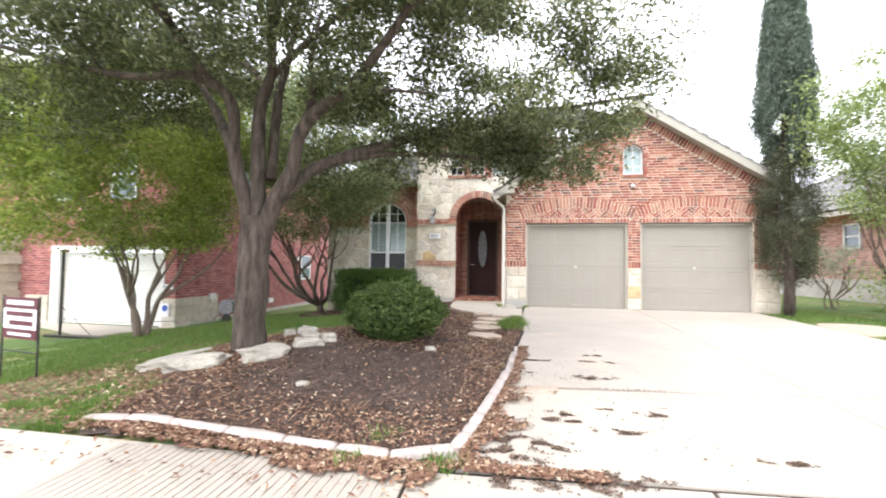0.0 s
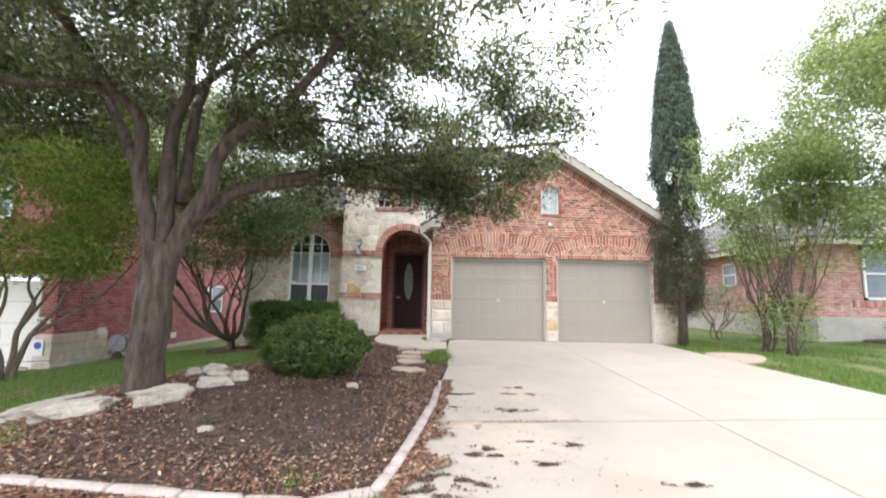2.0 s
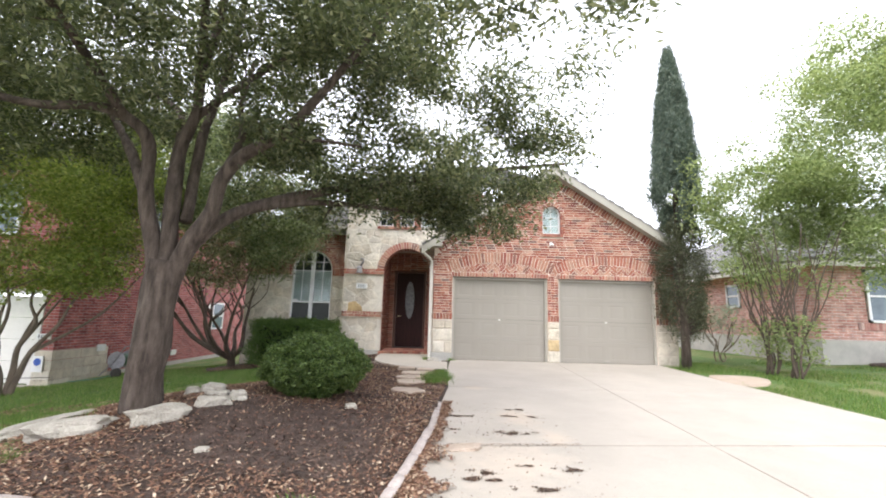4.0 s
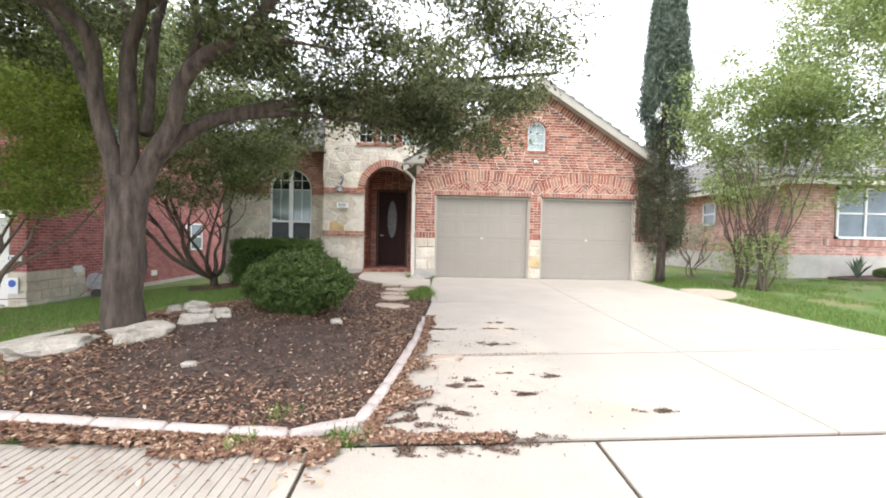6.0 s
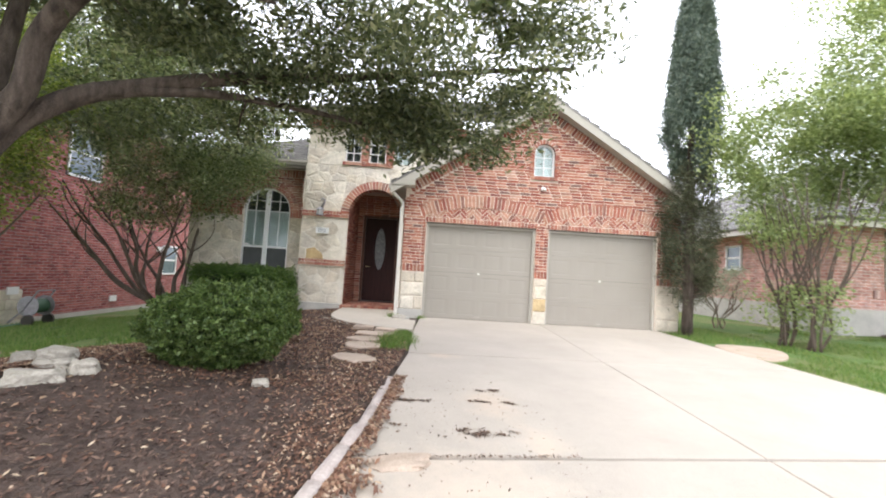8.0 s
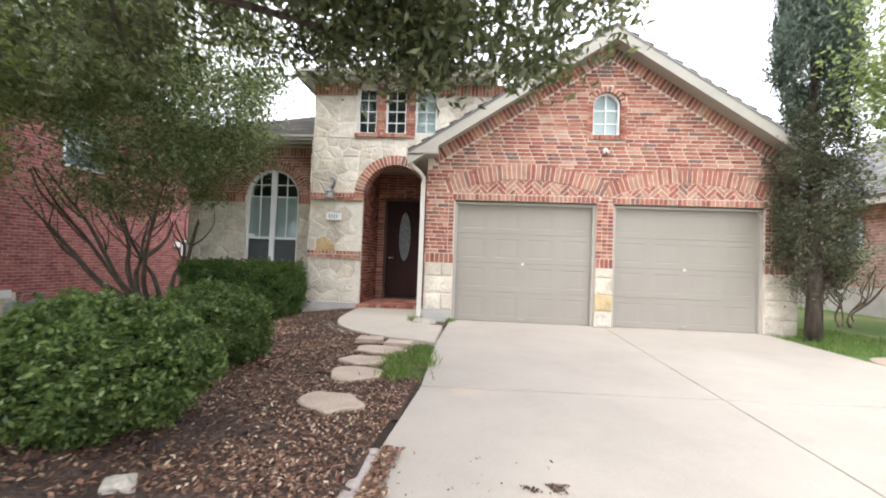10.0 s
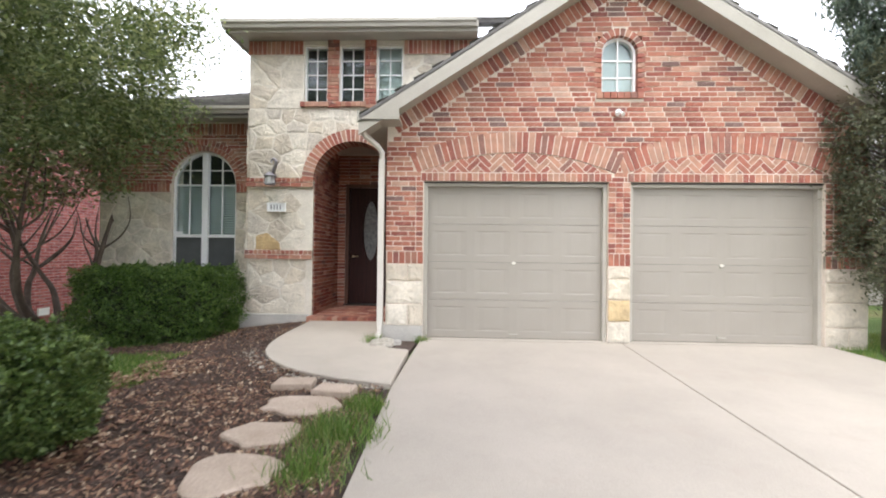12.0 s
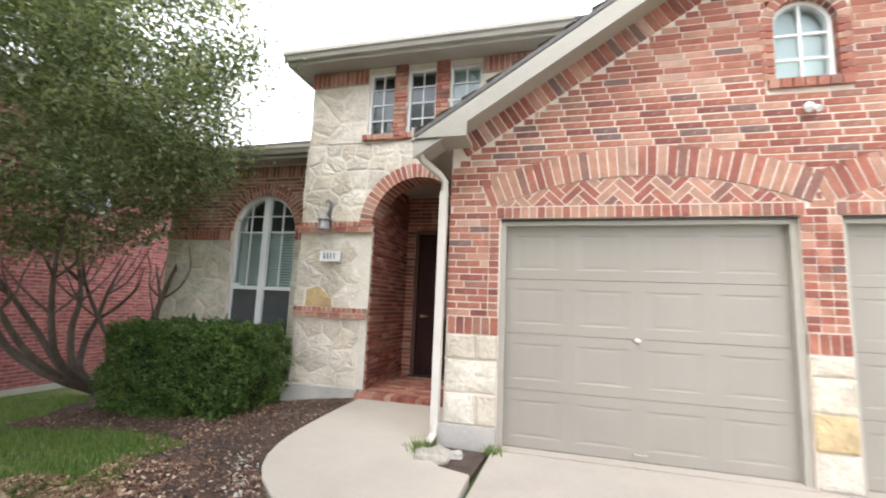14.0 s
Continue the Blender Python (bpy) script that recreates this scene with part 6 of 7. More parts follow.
def side_window(x, y0, y1, z0, z1, s, parent):
    w = new("window")
    w.parent = parent
    f = Geo().box(x, x + s * 0.05, y0, y0 + 0.06, z0, z1).box(x, x + s * 0.05, y1 - 0.06, y1, z0, z1).box(x, x + s * 0.05, y0, y1, z0, z0 + 0.06).box(x, x + s * 0.05, y0, y1, z1 - 0.06, z1).box(x, x + s * 0.04, y0, y1, (z0 + z1) / 2 - 0.03, (z0 + z1) / 2 + 0.03)
    f.make("window_frame", M_WHITE, w)
    Geo().box(x + s * 0.003, x + s * 0.012, y0, y1, z0, z1).make("pane", M_PANE, w)


M_PANE = surface("reflecting_pane", (0.10, 0.13, 0.16), (0.20, 0.25, 0.29), 2, 20, 0.08, 0.0)
side_window(-9.9, 17.9, 18.8, 0.85, 1.95, 1, nb)
side_window(-9.9, 13.4, 14.6, 3.6, 5.0, 1, nb)
for x0 in (-12.2, -14.4):
    w = new("window")
    w.parent = nb
    Geo().box(x0, x0 + 0.06, 10.74, 10.8, 3.4, 4.9).box(x0 + 0.84, x0 + 0.9, 10.74, 10.8, 3.4, 4.9).box(x0, x0 + 0.9, 10.74, 10.8, 3.4, 3.46).box(x0, x0 + 0.9, 10.74, 10.8, 4.84, 4.9).box(x0, x0 + 0.9, 10.75, 10.8, 4.12, 4.18).make("window_frame", M_WHITE, w)
    Geo().box(x0, x0 + 0.9, 10.785, 10.795, 3.4, 4.9).make("pane", M_PANE, w)
shingles("roof", (-20.5, 10.3, 5.75), (-9.4, 10.3, 5.75), (-17, 16.5, 8.4), (-14, 16.5, 8.4), nb, 0.25, 0.6)
shingles("roof", (-9.4, 10.3, 5.75), (-9.4, 24, 5.75), (-14, 16.5, 8.4), (-14, 18, 8.4), nb, 0.25, 0.6)
Geo().box(-20.4, -9.4, 10.3, 10.33, 5.62, 5.78).box(-9.43, -9.4, 10.33, 24, 5.62, 5.78).box(-20.4, -9.43, 10.33, 10.8, 5.68, 5.70).box(-9.9, -9.43, 10.8, 24, 5.68, 5.70).make("eave", M_TRIM, nb)
for y0, z0 in ((15.4, 0.02), (17.5, 1.7), (12.1, 0.4)):
    Geo().box(-9.86, -9.82, y0, y0 + 0.28, z0, z0 + 0.18).make("wall_vent", M_WHITE, nb, "small white wall vent")
Geo().box(-10.28, -9.94, 10.70, 10.74, 0.78, 0.92).make("number_plate", M_WHITE, nb, "white number plate")
for k in range(4):
    Geo().box(-10.23 + k * 0.065, -10.20 + k * 0.065, 10.69, 10.702, 0.81, 0.89).make("digit", M_INK, nb)
sg = Geo().box(-10.26, -10.0, 10.68, 10.70, 0.0, 0.38).make("alarm_sign", M_WHITE, nb, "white alarm sign with blue disc")
Geo().tube([(-10.13, 10.68, 0.24), (-10.13, 10.672, 0.24)], 0.09, 14).make("disc", plain("sign_blue", (0.04, 0.10, 0.42), 0.4), nb)
nbd = tagged(Geo().slab([(-16.0, 2.6), (-10.6, 2.6), (-10.35, 7.2), (-10.3, 9.0), (-10.2, 10.8), (-15.3, 10.8)], lambda x, y: height(x, y) - 0.1, lambda x, y: height(x, y) + 0.015).make("driveway", M_DRIVE), "pale concrete driveway of the lower house", "driveway", kind="structure")

px, py = -11.0, 8.55
pz = height(px, py)
pole = thing("metal_pole", (px, py, pz), "slim dark metal pole with chain on the lower driveway", "pole")
Geo().tube([(px, py, pz), (px, py, pz + 2.08)], 0.03, 8).make("pole", M_METAL_DARK, pole)
Geo().box(px - 0.35, px + 1.3, py - 0.1, py + 0.12, pz + 0.01, pz + 0.06).make("foot", M_METAL_DARK, pole)
Geo().tube([(px, py, pz + 0.45), (px + 1.2, py + 0.3, pz + 0.36), (px + 2.6, py + 0.6, pz + 0.40)], 0.008, 5).make("chain", M_METAL_DARK, pole)
Geo().tube([(px, py, pz + 0.75), (px + 0.9, py, pz + 0.06)], 0.008, 5).make("stay", M_METAL_DARK, pole)
rb = thing("neighbour_house", (9.9, 11.6, 0.6), "pink brick neighbouring house on a grey concrete foundation", "house", "neighbouring houses")
Geo().box(9.9, 22, 11.6, 11.9, 1.25, 3.3).make("wall", M_NB_PINK, rb)
Geo().box(9.9, 10.2, 11.9, 24, 1.25, 3.3).make("wall", M_NB_PINK, rb)
Geo().box(9.85, 22, 11.55, 11.9, 0.2, 1.28).box(9.85, 10.2, 11.9, 24, 0.2, 1.28).make("foundation", M_CONCRETE, rb, "grey concrete foundation")
so = Geo()
soldier(so, 10.9, 13.3, 1.56, 1.76, 11.57)
tagged(so.make("sill_bricks", M_BRICK_PINK, rb), kind="stuff")
w = new("window")
w.parent = rb
Geo().box(11.2, 11.27, 11.54, 11.6, 1.76, 3.2).box(12.85, 12.92, 11.54, 11.6, 1.76, 3.2).box(11.2, 12.92, 11.54, 11.6, 1.76, 1.83).box(11.2, 12.92, 11.54, 11.6, 3.13, 3.2).box(12.03, 12.09, 11.55, 11.6, 1.76, 3.2).box(11.2, 12.92, 11.55, 11.6, 2.45, 2.50).make("window_frame", M_WHITE, w)
Geo().box(11.2, 12.92, 11.585, 11.595, 1.76, 3.2).make("pane", M_PANE, w)
side_window(9.9, 14.6, 15.3, 2.2, 3.0, -1, rb)
Geo().box(9.35, 22, 11.1, 11.13, 3.22, 3.40).box(9.35, 9.38, 11.1, 24, 3.22, 3.40).box(9.38, 22, 11.13, 11.6, 3.28, 3.31).box(9.38, 9.9, 11.6, 24, 3.28, 3.31).make("eave", M_CREAM, rb, "tan fascia and soffit")
shingles("roof", (9.3, 24, 3.40), (9.3, 11.05, 3.40), (13.5, 17, 6.2), (13.5, 16, 6.2), rb, 0.25, 0.6)
shingles("roof", (9.3, 11.05, 3.40), (22, 11.05, 3.40), (13.5, 16, 6.2), (20, 16, 6.2), rb, 0.25, 0.6)

# planting by the far house
bedr = tagged(Geo().slab(rounded([(10.6, 11.5), (10.6, 10.5), (13.5, 10.3), (13.5, 11.5)], 2), lambda x, y: height(x, y) - 0.05, lambda x, y: height(x, y) + 0.06).make("planting_bed", M_MULCH), "small dark planting bed below the window", "planting bed", kind="structure")
ag = thing("agave", (11.3, 11.0, height(11.3, 11.0)), "spiky grey-green agave in the planting bed", "plant")
for k in range(16):
    a = k * 2.4
    r_ = 0.10 + 0.35 * (k / 16)
    b0 = Vector((11.3, 11.0, height(11.3, 11.0) + 0.05))
    d = Vector((math.cos(a), math.sin(a), 0))
    sd = Vector((-d.y, d.x, 0)) * 0.035
    z1 = 0.62 - 0.3 * k / 16
    m1 = b0 + d * r_ * 0.55 + Vector((0, 0, z1 * 0.7))
    Geo().poly([b0 - sd, b0 + sd, m1 + sd, m1 - sd, b0 + d * r_ + Vector((0, 0, z1))], [(0, 1, 2, 3), (3, 2, 4)]).make("leaf", M_CYPRESS, ag)
for i, (x, y) in enumerate(((12.0, 10.9), (12.7, 10.8))):
    shrub("low_plant", (x, y, height(x, y)), (0.28, 0.26, 0.16), "low green plant in the planting bed", M_BUSH, 1500, 50 + i, group="low plants")
sg0 = (7.65, 12.4, height(7.65, 12.4))
grow("grey_shrub", sg0, "loose grey-green shrub on thin stems behind the cypress", vase(sg0, 4, 0.6, 1.2, 71, 0.022), np.array([(7.65 + 0.75 * math.cos(k * 2.4) * math.sqrt(k / 26), 12.4 + 0.5 * math.sin(k * 2.4) * math.sqrt(k / 26), 1.75 + 0.32 * math.sin(k * 1.7)) for k in range(26)]), M_SMOOTH_BARK, M_SAGE, 0.07, 0.024, 80, 0.15, 61, 0.006, category="shrub")

# ---- yard sign, hose cart ----
sign = thing("yard_sign", (-6.37, 4.62, height(-6.37, 4.62)), "maroon and white yard sign on a black metal frame", "sign")
M_MAROON = plain("maroon_sign", (0.11, 0.018, 0.03), 0.4)
z = height(-6.37, 4.62)
Geo().tube([(-6.37, 4.62, z - 0.1), (-6.37, 4.62, z + 1.07)], 0.013, 6).make("post", M_METAL_DARK, sign)
Geo().tube([(-7.17, 4.77, z - 0.1), (-7.17, 4.77, z + 1.07)], 0.013, 6).make("post", M_METAL_DARK, sign)
Geo().tube([(-7.17, 4.77, z + 0.33), (-6.37, 4.62, z + 0.33)], 0.010, 6).make("rail", M_METAL_DARK, sign)
tm = Matrix.Translation((-6.77, 4.695, 0.1)) @ Matrix.Rotation(-0.185, 4, "Z")
Geo().box(-0.38, 0.38, -0.01, 0.01, z + 0.40, z + 0.95, tm).make("panel", M_MAROON, sign)
Geo().box(-0.37, 0.37, -0.014, -0.011, z + 0.53, z + 0.80, tm).make("white_field", M_WHITE, sign)
Geo().box(-0.30, 0.30, -0.015, -0.012, z + 0.85, z + 0.91, tm).make("letter_bar", M_WHITE, sign)
Geo().box(-0.30, 0.30, -0.018, -0.015, z + 0.70, z + 0.76, tm).make("letter_bar", M_MAROON, sign)
Geo().box(-0.22, 0.30, -0.018, -0.015, z + 0.58, z + 0.64, tm).make("letter_bar", M_MAROON, sign)
Geo().box(-0.26, 0.26, -0.015, -0.012, z + 0.44, z + 0.48, tm).make("letter_bar", M_WHITE, sign)

hx, hy = -9.0, 11.9
hz = height(hx, hy)
cart = thing("hose_reel_cart", (hx, hy, hz), "grey metal hose reel cart with black wheels on grass", "hose reel")
for s in (-0.22, 0.22):
    Geo().tube([(hx - 0.35, hy + s, hz + 0.05), (hx - 0.05, hy + s, hz + 0.35), (hx + 0.25, hy + s, hz + 0.82)], 0.018, 6).make("side_rail", M_METAL_GREY, cart)
    Geo().tube([(hx + 0.12, hy + s * 1.2 - 0.03, hz + 0.13), (hx + 0.12, hy + s * 1.2 + 0.03, hz + 0.13)], 0.13, 14).make("wheel", M_METAL_DARK, cart)
    Geo().tube([(hx + 0.05, hy + s, hz + 0.45), (hx + 0.05, hy + s * 0.92, hz + 0.45)], 0.24, 16).make("reel_disc", M_METAL_GREY, cart)
Geo().tube([(hx + 0.05, hy - 0.18, hz + 0.45), (hx + 0.05, hy + 0.18, hz + 0.45)], 0.16, 14).make("hose_coil", plain("green_hose", (0.05, 0.12, 0.07), 0.5), cart)
Geo().tube([(hx + 0.25, hy - 0.22, hz + 0.82), (hx + 0.25, hy + 0.22, hz + 0.82)], 0.016, 6).make("handle", M_METAL_GREY, cart)
tagged(Geo().tube([(hx - 1.0, hy - 0.5, height(hx - 1, hy - 0.5) + 0.02), (hx - 0.6, hy - 0.75, height(hx - 0.6, hy - 0.75) + 0.03), (hx - 0.1, hy - 0.6, height(hx, hy - 0.6) + 0.03), (hx - 0.1, hy - 0.1, hz + 0.05)], 0.012, 6).make("garden_hose", plain("teal_hose", (0.10, 0.25, 0.22), 0.5)), "thin green garden hose lying on grass", "hose")


# ---- grass, leaf litter, chips ----
rg = np.random.default_rng(77)
M_GRASS = leaf_material("grass_blade", [(0.0, (0.07, 0.13, 0.025)), (0.55, (0.12, 0.21, 0.04)), (0.85, (0.19, 0.285, 0.07)), (1.0, (0.32, 0.29, 0.14))], 0.5, 0.3)
M_DRY = leaf_material("dry_leaf", [(0.0, (0.10, 0.048, 0.032)), (0.4, (0.185, 0.092, 0.058)), (0.7, (0.28, 0.155, 0.095)), (0.88, (0.42, 0.29, 0.19)), (1.0, (0.62, 0.50, 0.37))], 0.7, 0.1)
M_DEBRIS = leaf_material("dark_debris", [(0.0, (0.05, 0.034, 0.026)), (0.6, (0.11, 0.07, 0.05)), (1.0, (0.24, 0.15, 0.10))], 0.8, 0.05)
M_CHIP = pieces("mulch_chip", [(0.0, (0.035, 0.022, 0.018)), (0.35, (0.075, 0.045, 0.035)), (0.7, (0.14, 0.085, 0.06)), (1.0, (0.24, 0.16, 0.12))], 0.95, 60, 0.3)


def blades(points, h, w, lean=0.5):
    n = len(points)
    a = rg.uniform(0, 2 * math.pi, n)
    d = np.stack([np.cos(a), np.sin(a), np.zeros(n)], 1)
    b = rg.uniform(0, 2 * math.pi, n)
    tip = np.stack([np.cos(b), np.sin(b), np.zeros(n)], 1) * (lean * h * rg.uniform(0.2, 1, n))[:, None]
    hh = h * rg.uniform(0.5, 1.3, n)
    up = np.zeros((n, 3))
    up[:, 2] = hh
    v = np.stack([points - d * w / 2, points + d * w / 2, points + tip + up + d * w * 0.12, points + tip + up - d * w * 0.12], 1).reshape(-1, 3)
    return v, np.arange(4 * n).reshape(-1, 4)


def patchy(x, y):
    return noise.noise(Vector((x * 0.8, y * 0.8, 4))) + 0.5 * noise.noise(Vector((x * 2.5, y * 2.5, 1)))


pts = []
while len(pts) < 120000:
    c = rg.uniform(0, 1, (20000, 2))
    left = rg.uniform(size=20000) < 0.7
    X = np.where(left, -12 + 9.8 * np.sqrt(c[:, 0]), 5.3 + 6.5 * c[:, 0] ** 1.3)
    Y = np.where(left, 2.75 + 10.4 * c[:, 1] ** 1.3, 3.0 + 9.0 * c[:, 1])
    for x, y, l in zip(X, Y, left):
        if l:
            if in_bed(x, y) or (x < -10.2) or (x > -3.4 and y < 7) or x > -2.1 or (y > 10.6 and x < -9.7):
                continue
            if patchy(x, y) < -0.35 - (0.0 if y > 4.6 else -0.35):
                continue
        else:
            if x < along(RIGHT, y) + 0.06 or (x > 9.8 and y > 11.4) or (x > 10.5 and y > 10.3) or (x > 7 and patchy(x, y) < 0.05) or (x < 6.5 and 8.1 < y < 9.7 and patchy(x * 2, y) < 0.3):
                continue
        pts.append((x, y, height(x, y) - 0.005))
pts = np.array(pts)
v, q = blades(pts, 0.06, 0.009)
tagged(big_mesh("grass", v, q, M_GRASS), "short patchy green lawn grass", "grass", kind="stuff")


def clump(name, x, y, n, r, h, label, w=0.008):
    p = np.array([(x, y, 0.0)] * n) + rg.normal(size=(n, 3)) * np.array([r, r, 0])
    p[:, 2] = [height(a, b) + 0.005 for a, b in p[:, :2]]
    v, q = blades(p, h, w, 0.9)
    return tagged(big_mesh(name, v, q, M_GRASS), label, "grass", kind="stuff")


clump("tall_grass", -0.32, 8.15, 1000, 0.12, 0.11, "tuft of tall grass beside the driveway")
clump("tall_grass", -0.36, 7.7, 600, 0.10, 0.10, "tuft of tall grass beside the driveway")
clump("tall_grass", -0.24, 8.6, 600, 0.07, 0.10, "tuft of tall grass beside the driveway")
clump("weed", -1.29, 2.66, 150, 0.06, 0.06, "green weed at the edging stones", 0.014)
clump("weed", -0.70, 2.68, 170, 0.07, 0.06, "green weed at the edging stones", 0.014)
clump("weed", -1.18, 3.02, 90, 0.07, 0.05, "green weed at the edging stones", 0.014)
clump("weed", -0.62, 10.72, 120, 0.05, 0.12, "small weed by the downspout", 0.012)
clump("weed", -0.02, 10.9, 120, 0.04, 0.08, "small weed by the downspout", 0.012)
clump("tall_grass", 5.85, 10.6, 900, 0.12, 0.10, "grass at the foot of the cypress")


def litter(name, n, test, zf, length, width, material, label, box, flat=2.2, lift=0.012):
    p = []
    while len(p) < n:
        x, y = rg.uniform(box[0], box[1]), rg.uniform(box[2], box[3])
        k = test(x, y)
        if k and rg.uniform() < k:
            p.append((x, y, zf(x, y) + lift))
    p = np.array(p)
    nn = len(p)
    a = rg.uniform(0, 2 * math.pi, nn)
    tilt = rg.normal(size=nn) * 0.28
    d = np.stack([np.cos(a), np.sin(a), tilt], 1)
    s = np.stack([-np.sin(a), np.cos(a), rg.normal(size=nn) * 0.3], 1)
    ln, wd = (length * rg.uniform(0.5, 1.3, nn))[:, None], (width * rg.uniform(0.6, 1.3, nn))[:, None]
    up = np.zeros((nn, 3))
    up[:, 2] = 1
    v = np.stack([p - d * ln / 2, p + s * wd / 2 + up * wd * 0.25, p + d * ln / 2 + up * ln * 0.1, p - s * wd / 2 + up * wd * 0.25], 1).reshape(-1, 3)
    return tagged(big_mesh(name, v, np.arange(4 * nn).reshape(-1, 4), material), label, "leaf litter", kind="stuff")


def bed_density(x, y):
    if not in_bed(x, y) and not (x < -2.2 and inside(BED, x + 0.3, y)):
        return 0
    k = 0.45 + 0.9 * noise.noise(Vector((x * 1.1, y * 1.1, 9))) + 0.3 * noise.noise(Vector((x * 4, y * 4, 9)))
    k -= 0.75 * math.exp(-((x + 1.9) / 0.8) ** 2 - ((y - 4.3) / 0.9) ** 2)
    if y < 3.4 or x > -0.75 or x < -2.8:
        k += 0.4
    if y > 6.4:
        k += 0.25
    if y > 9.9:
        k *= 0.25
    if y > 9 and x > -2:
        k *= 0.4
    return max(0.04, min(1, k))


litter("dry_leaves", 34000, bed_density, bed_height, 0.040, 0.017, M_DRY, "dry tan and brown leaves over mulch", (-6.3, 0, 2.72, 12.4))
litter("mulch_chips", 34000, lambda x, y: 1 if in_bed(x, y) else 0, bed_height, 0.045, 0.013, M_CHIP, "dark shredded wood chips", (-6.3, 0, 2.72, 12.8), lift=0.008)
litter("pale_gravel", 240, lambda x, y: max(0, 1 - abs(math.hypot(x + 0.3, y - 10.8) - 1.72) * 8) if y < 10.2 and in_bed(x, y) else 0, bed_height, 0.032, 0.028, M_ROCK, "pale gravel along the walk", (-2.6, 0, 8.8, 10.3))


def strip_density(x, y):
    """Leaves blown against the outside of the edging and over the pavement's edge."""
    if x < -0.7:
        lim = 2.70 - 0.115 * (x + 3.5) + 0.10 * noise.noise(Vector((x * 2.3, 0, 2))) - 0.08 * noise.noise(Vector((x * 8, y * 8, 2)))
        lim = max(lim, 2.36)
        if lim < y < along(EDGE[:6], x) - 0.05:
            return min(1.0, 0.15 + (y - lim) / 0.16) * (1.0 if x > -3.55 else 0.15) * max(0.15, min(1.0, 0.75 + 1.3 * noise.noise(Vector((x * 5, y * 9, 4)))))
        return 0.008 * (y > 2.2)
    if y < 2.62:
        return 0
    if y < 2.74 + 0.05 * x + 0.05 * noise.noise(Vector((x * 4, 0, 8))) and x < 0.9:
        return 0.55
    e = along([(2.6, -0.6)] + [(b, a) for a, b in EDGE[6:]], y)
    w = 0.30 if y < 4.3 else 0.14
    return max(0, 1 - (x - e) / (w * (1 + 1.2 * noise.noise(Vector((x * 2, y * 2.2, 5)))))) if x > e + 0.05 else 0


strip = tagged(sheet("soil_strip", [float(v) for v in np.arange(-3.6, -0.68, 0.06)], [float(v) for v in np.arange(2.44, 3.0, 0.05)], lambda x, y: height(x, y) + 0.016 + 0.006 * noise.noise(Vector((x * 9, y * 9, 0))), M_MULCH,
                     lambda x, y: y > 2.70 - 0.05 * (x + 3.5) + 0.05 * noise.noise(Vector((x * 1.6, 0, 3))) + 0.07 * noise.noise(Vector((x * 7, 1, 3))) and (x < -0.62 or y < 2.9)), "dark leaf soil between pavement and edging", "soil", kind="structure")
litter("fallen_leaves", 9500, strip_density, lambda x, y: max(top(x, y), height(x, y) + 0.022), 0.048, 0.022, M_DRY, "dry leaves blown along the edging stones", (-4.2, 0.3, 2.2, 6.2), lift=0.014)
litter("fallen_leaves", 5200, lambda x, y: 0.7 * (x < -3 and patchy(x, y) < 0.1), height, 0.055, 0.026, M_DRY, "dry leaves in the lawn", (-6.5, -2.8, 2.85, 7), lift=0.03)
litter("fallen_leaves", 2600, lambda x, y: 0.8 * (patchy(x, y) < 0.3), height, 0.055, 0.026, M_DRY, "dry leaves in the lawn", (-3.4, -1.6, 7.6, 9.5), lift=0.035)

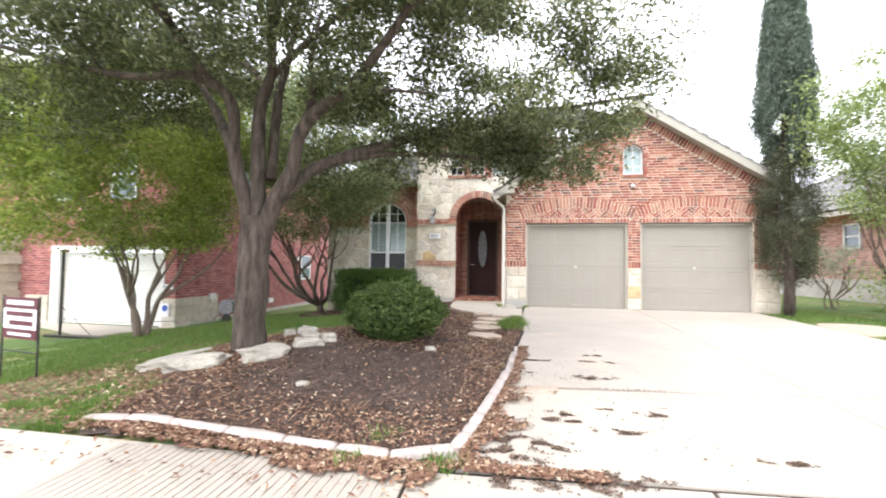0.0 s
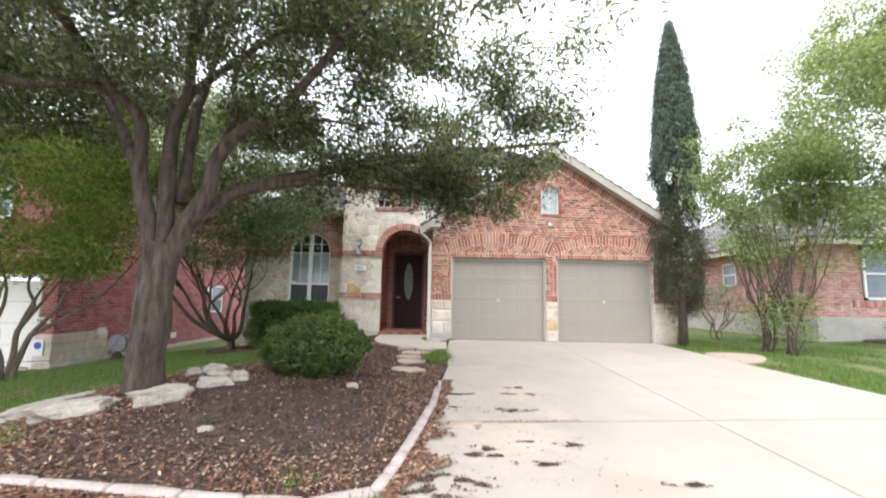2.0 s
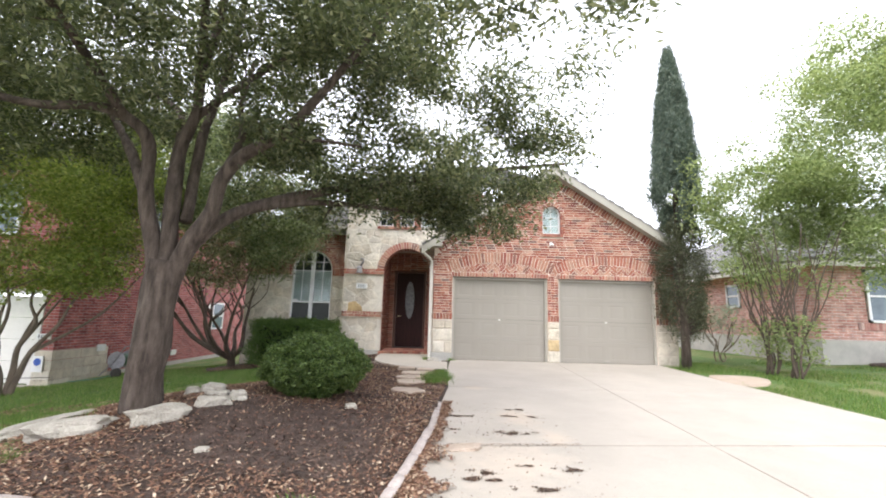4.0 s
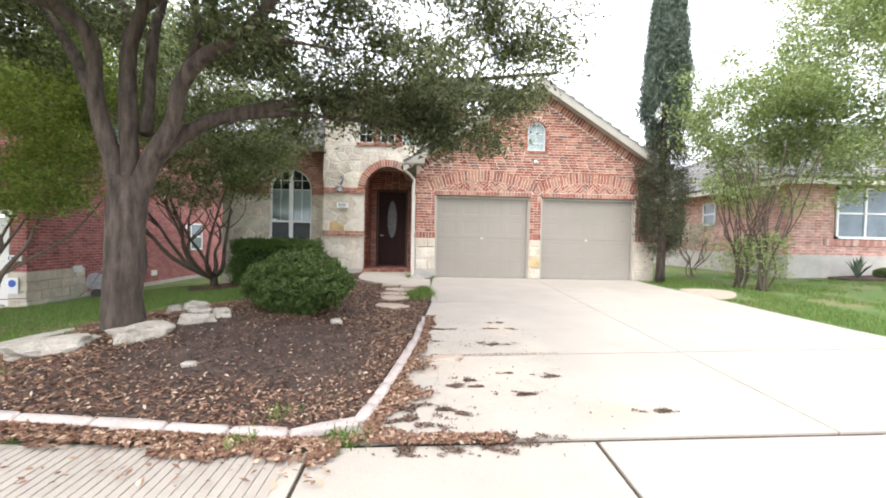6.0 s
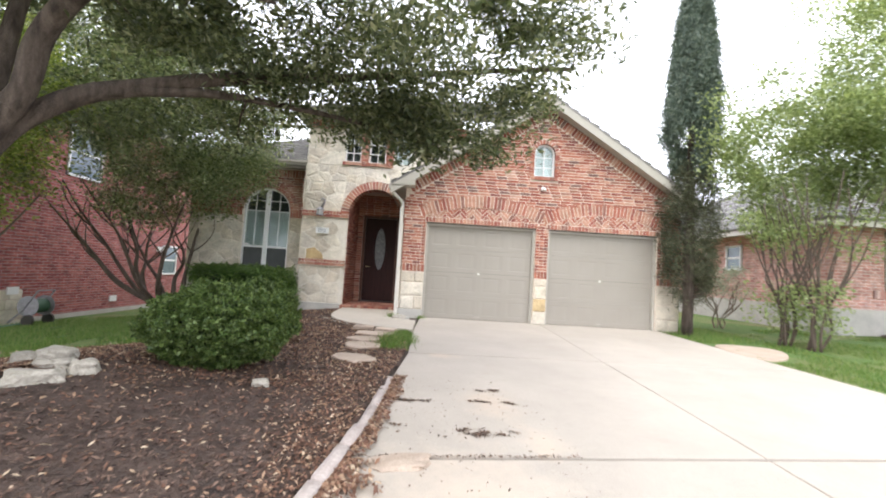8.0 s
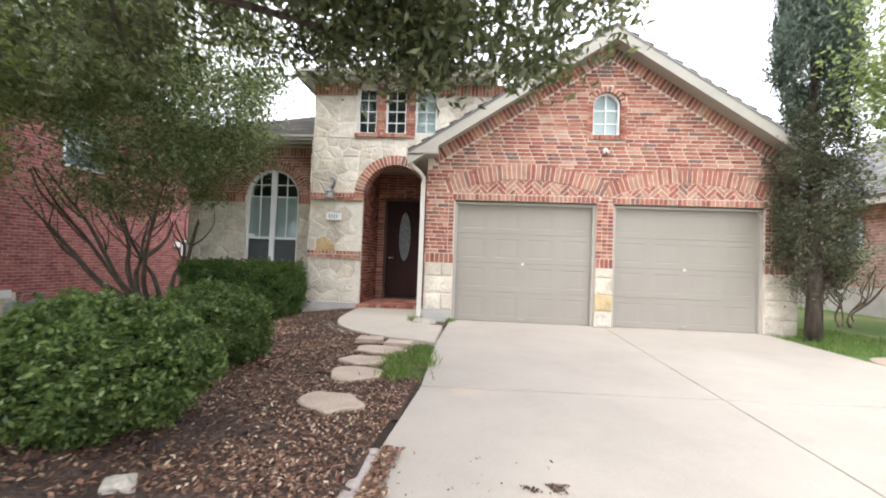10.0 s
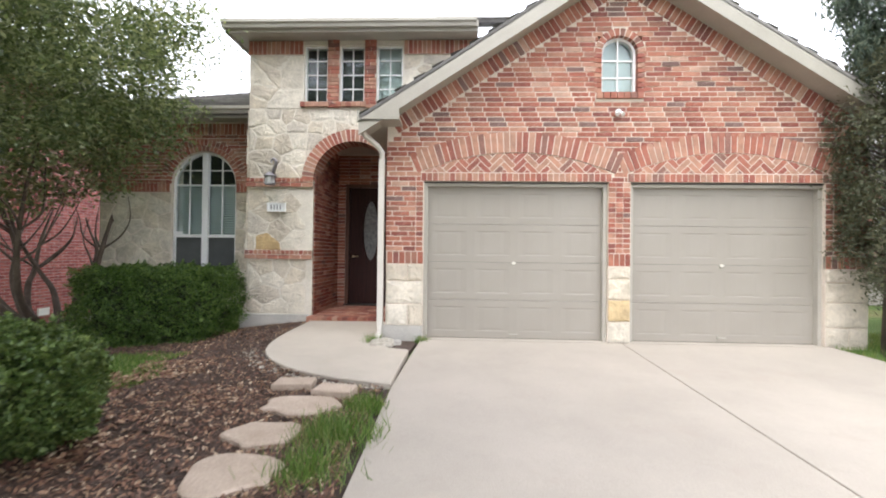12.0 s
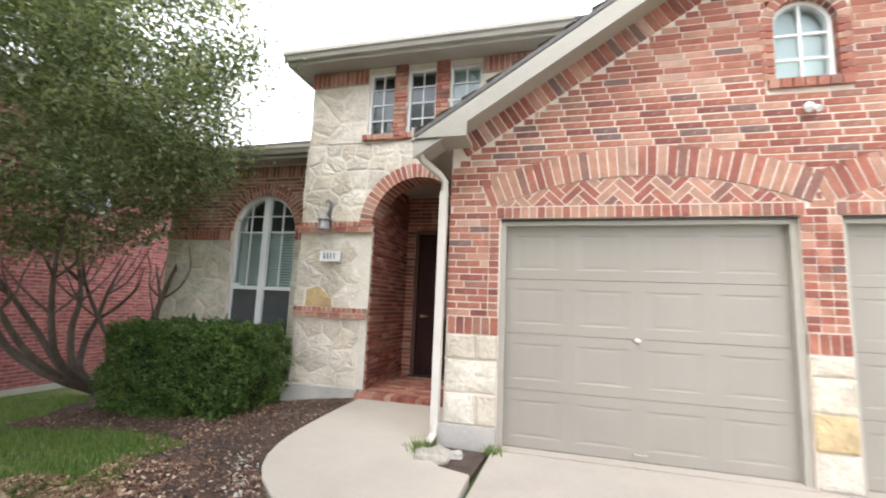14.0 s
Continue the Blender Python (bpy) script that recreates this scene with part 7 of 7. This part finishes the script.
SPOTS = [(-0.03, 5.51, 0.14), (0.42, 4.78, 0.11), (0.61, 4.86, 0.15), (0.87, 6.27, 0.13), (-0.01, 3.59, 0.10), (0.10, 3.73, 0.12), (0.22, 3.58, 0.07), (0.87, 3.85, 0.11), (0.52, 3.43, 0.12), (-0.05, 3.11, 0.18), (-0.29, 3.51, 0.15), (-0.33, 3.17, 0.16), (-0.34, 2.88, 0.2), (-0.23, 2.99, 0.14), (1.48, 3.13, 0.10), (0.46, 2.71, 0.14), (-0.26, 2.66, 0.3), (0.1, 2.68, 0.3), (0.3, 2.69, 0.2), (0.73, 5.55, 0.14), (0.54, 3.89, 0.07), (-0.1, 4.9, 0.1), (0.78, 5.9, 0.10)]


def spot_density(x, y):
    k = 0
    for a, b, r in SPOTS:
        k = max(k, math.exp(-(((x - a) / (r * 1.3)) ** 2 + ((y - b) / (r * 0.45)) ** 2)))
    return max(0, k - 0.12) * max(0, 0.12 + 2.6 * noise.noise(Vector((x * 8, y * 13, 3)))) + (0.12 if abs(y - (4.42 + 0.09 * x)) < 0.02 and x < 1.2 else 0) + 0.0015 * (x > -0.4 and x < 1.2 and y < 6.3)


litter("leaf_debris", 6500, spot_density, top, 0.022, 0.011, M_DEBRIS, "dark leaf debris drifted on the driveway", (-0.5, 1.9, 2.5, 6.2), lift=0.005)

# bricks nearest to the walk, each by itself
me = bpy.data.meshes.new("brick")
x1, h1 = LONG - JOINT, ROW - JOINT
b = 0.003
me.from_pydata([(b, 0, b), (x1 - b, 0, b), (x1 - b, 0, h1 - b), (b, 0, h1 - b), (0, b, 0), (x1, b, 0), (x1, b, h1), (0, b, h1), (0, 0.03, 0), (x1, 0.03, 0), (x1, 0.03, h1), (0, 0.03, h1)], [],
               [(0, 1, 2, 3)] + [(i, i + 4, (i + 1) % 4 + 4, (i + 1) % 4) for i in range(4)] + [(i + 4, i + 8, (i + 1) % 4 + 8, (i + 1) % 4 + 4) for i in range(4)])
me.materials.append(M_BRICK)
base = parent_base(garage_wall)
for l, f_, z, h in SINGLES:
    o = new("brick", me)
    o.parent = garage_wall
    o.location = Vector((l, f_, z)) - base
    o.scale = (1, 1, h / h1)
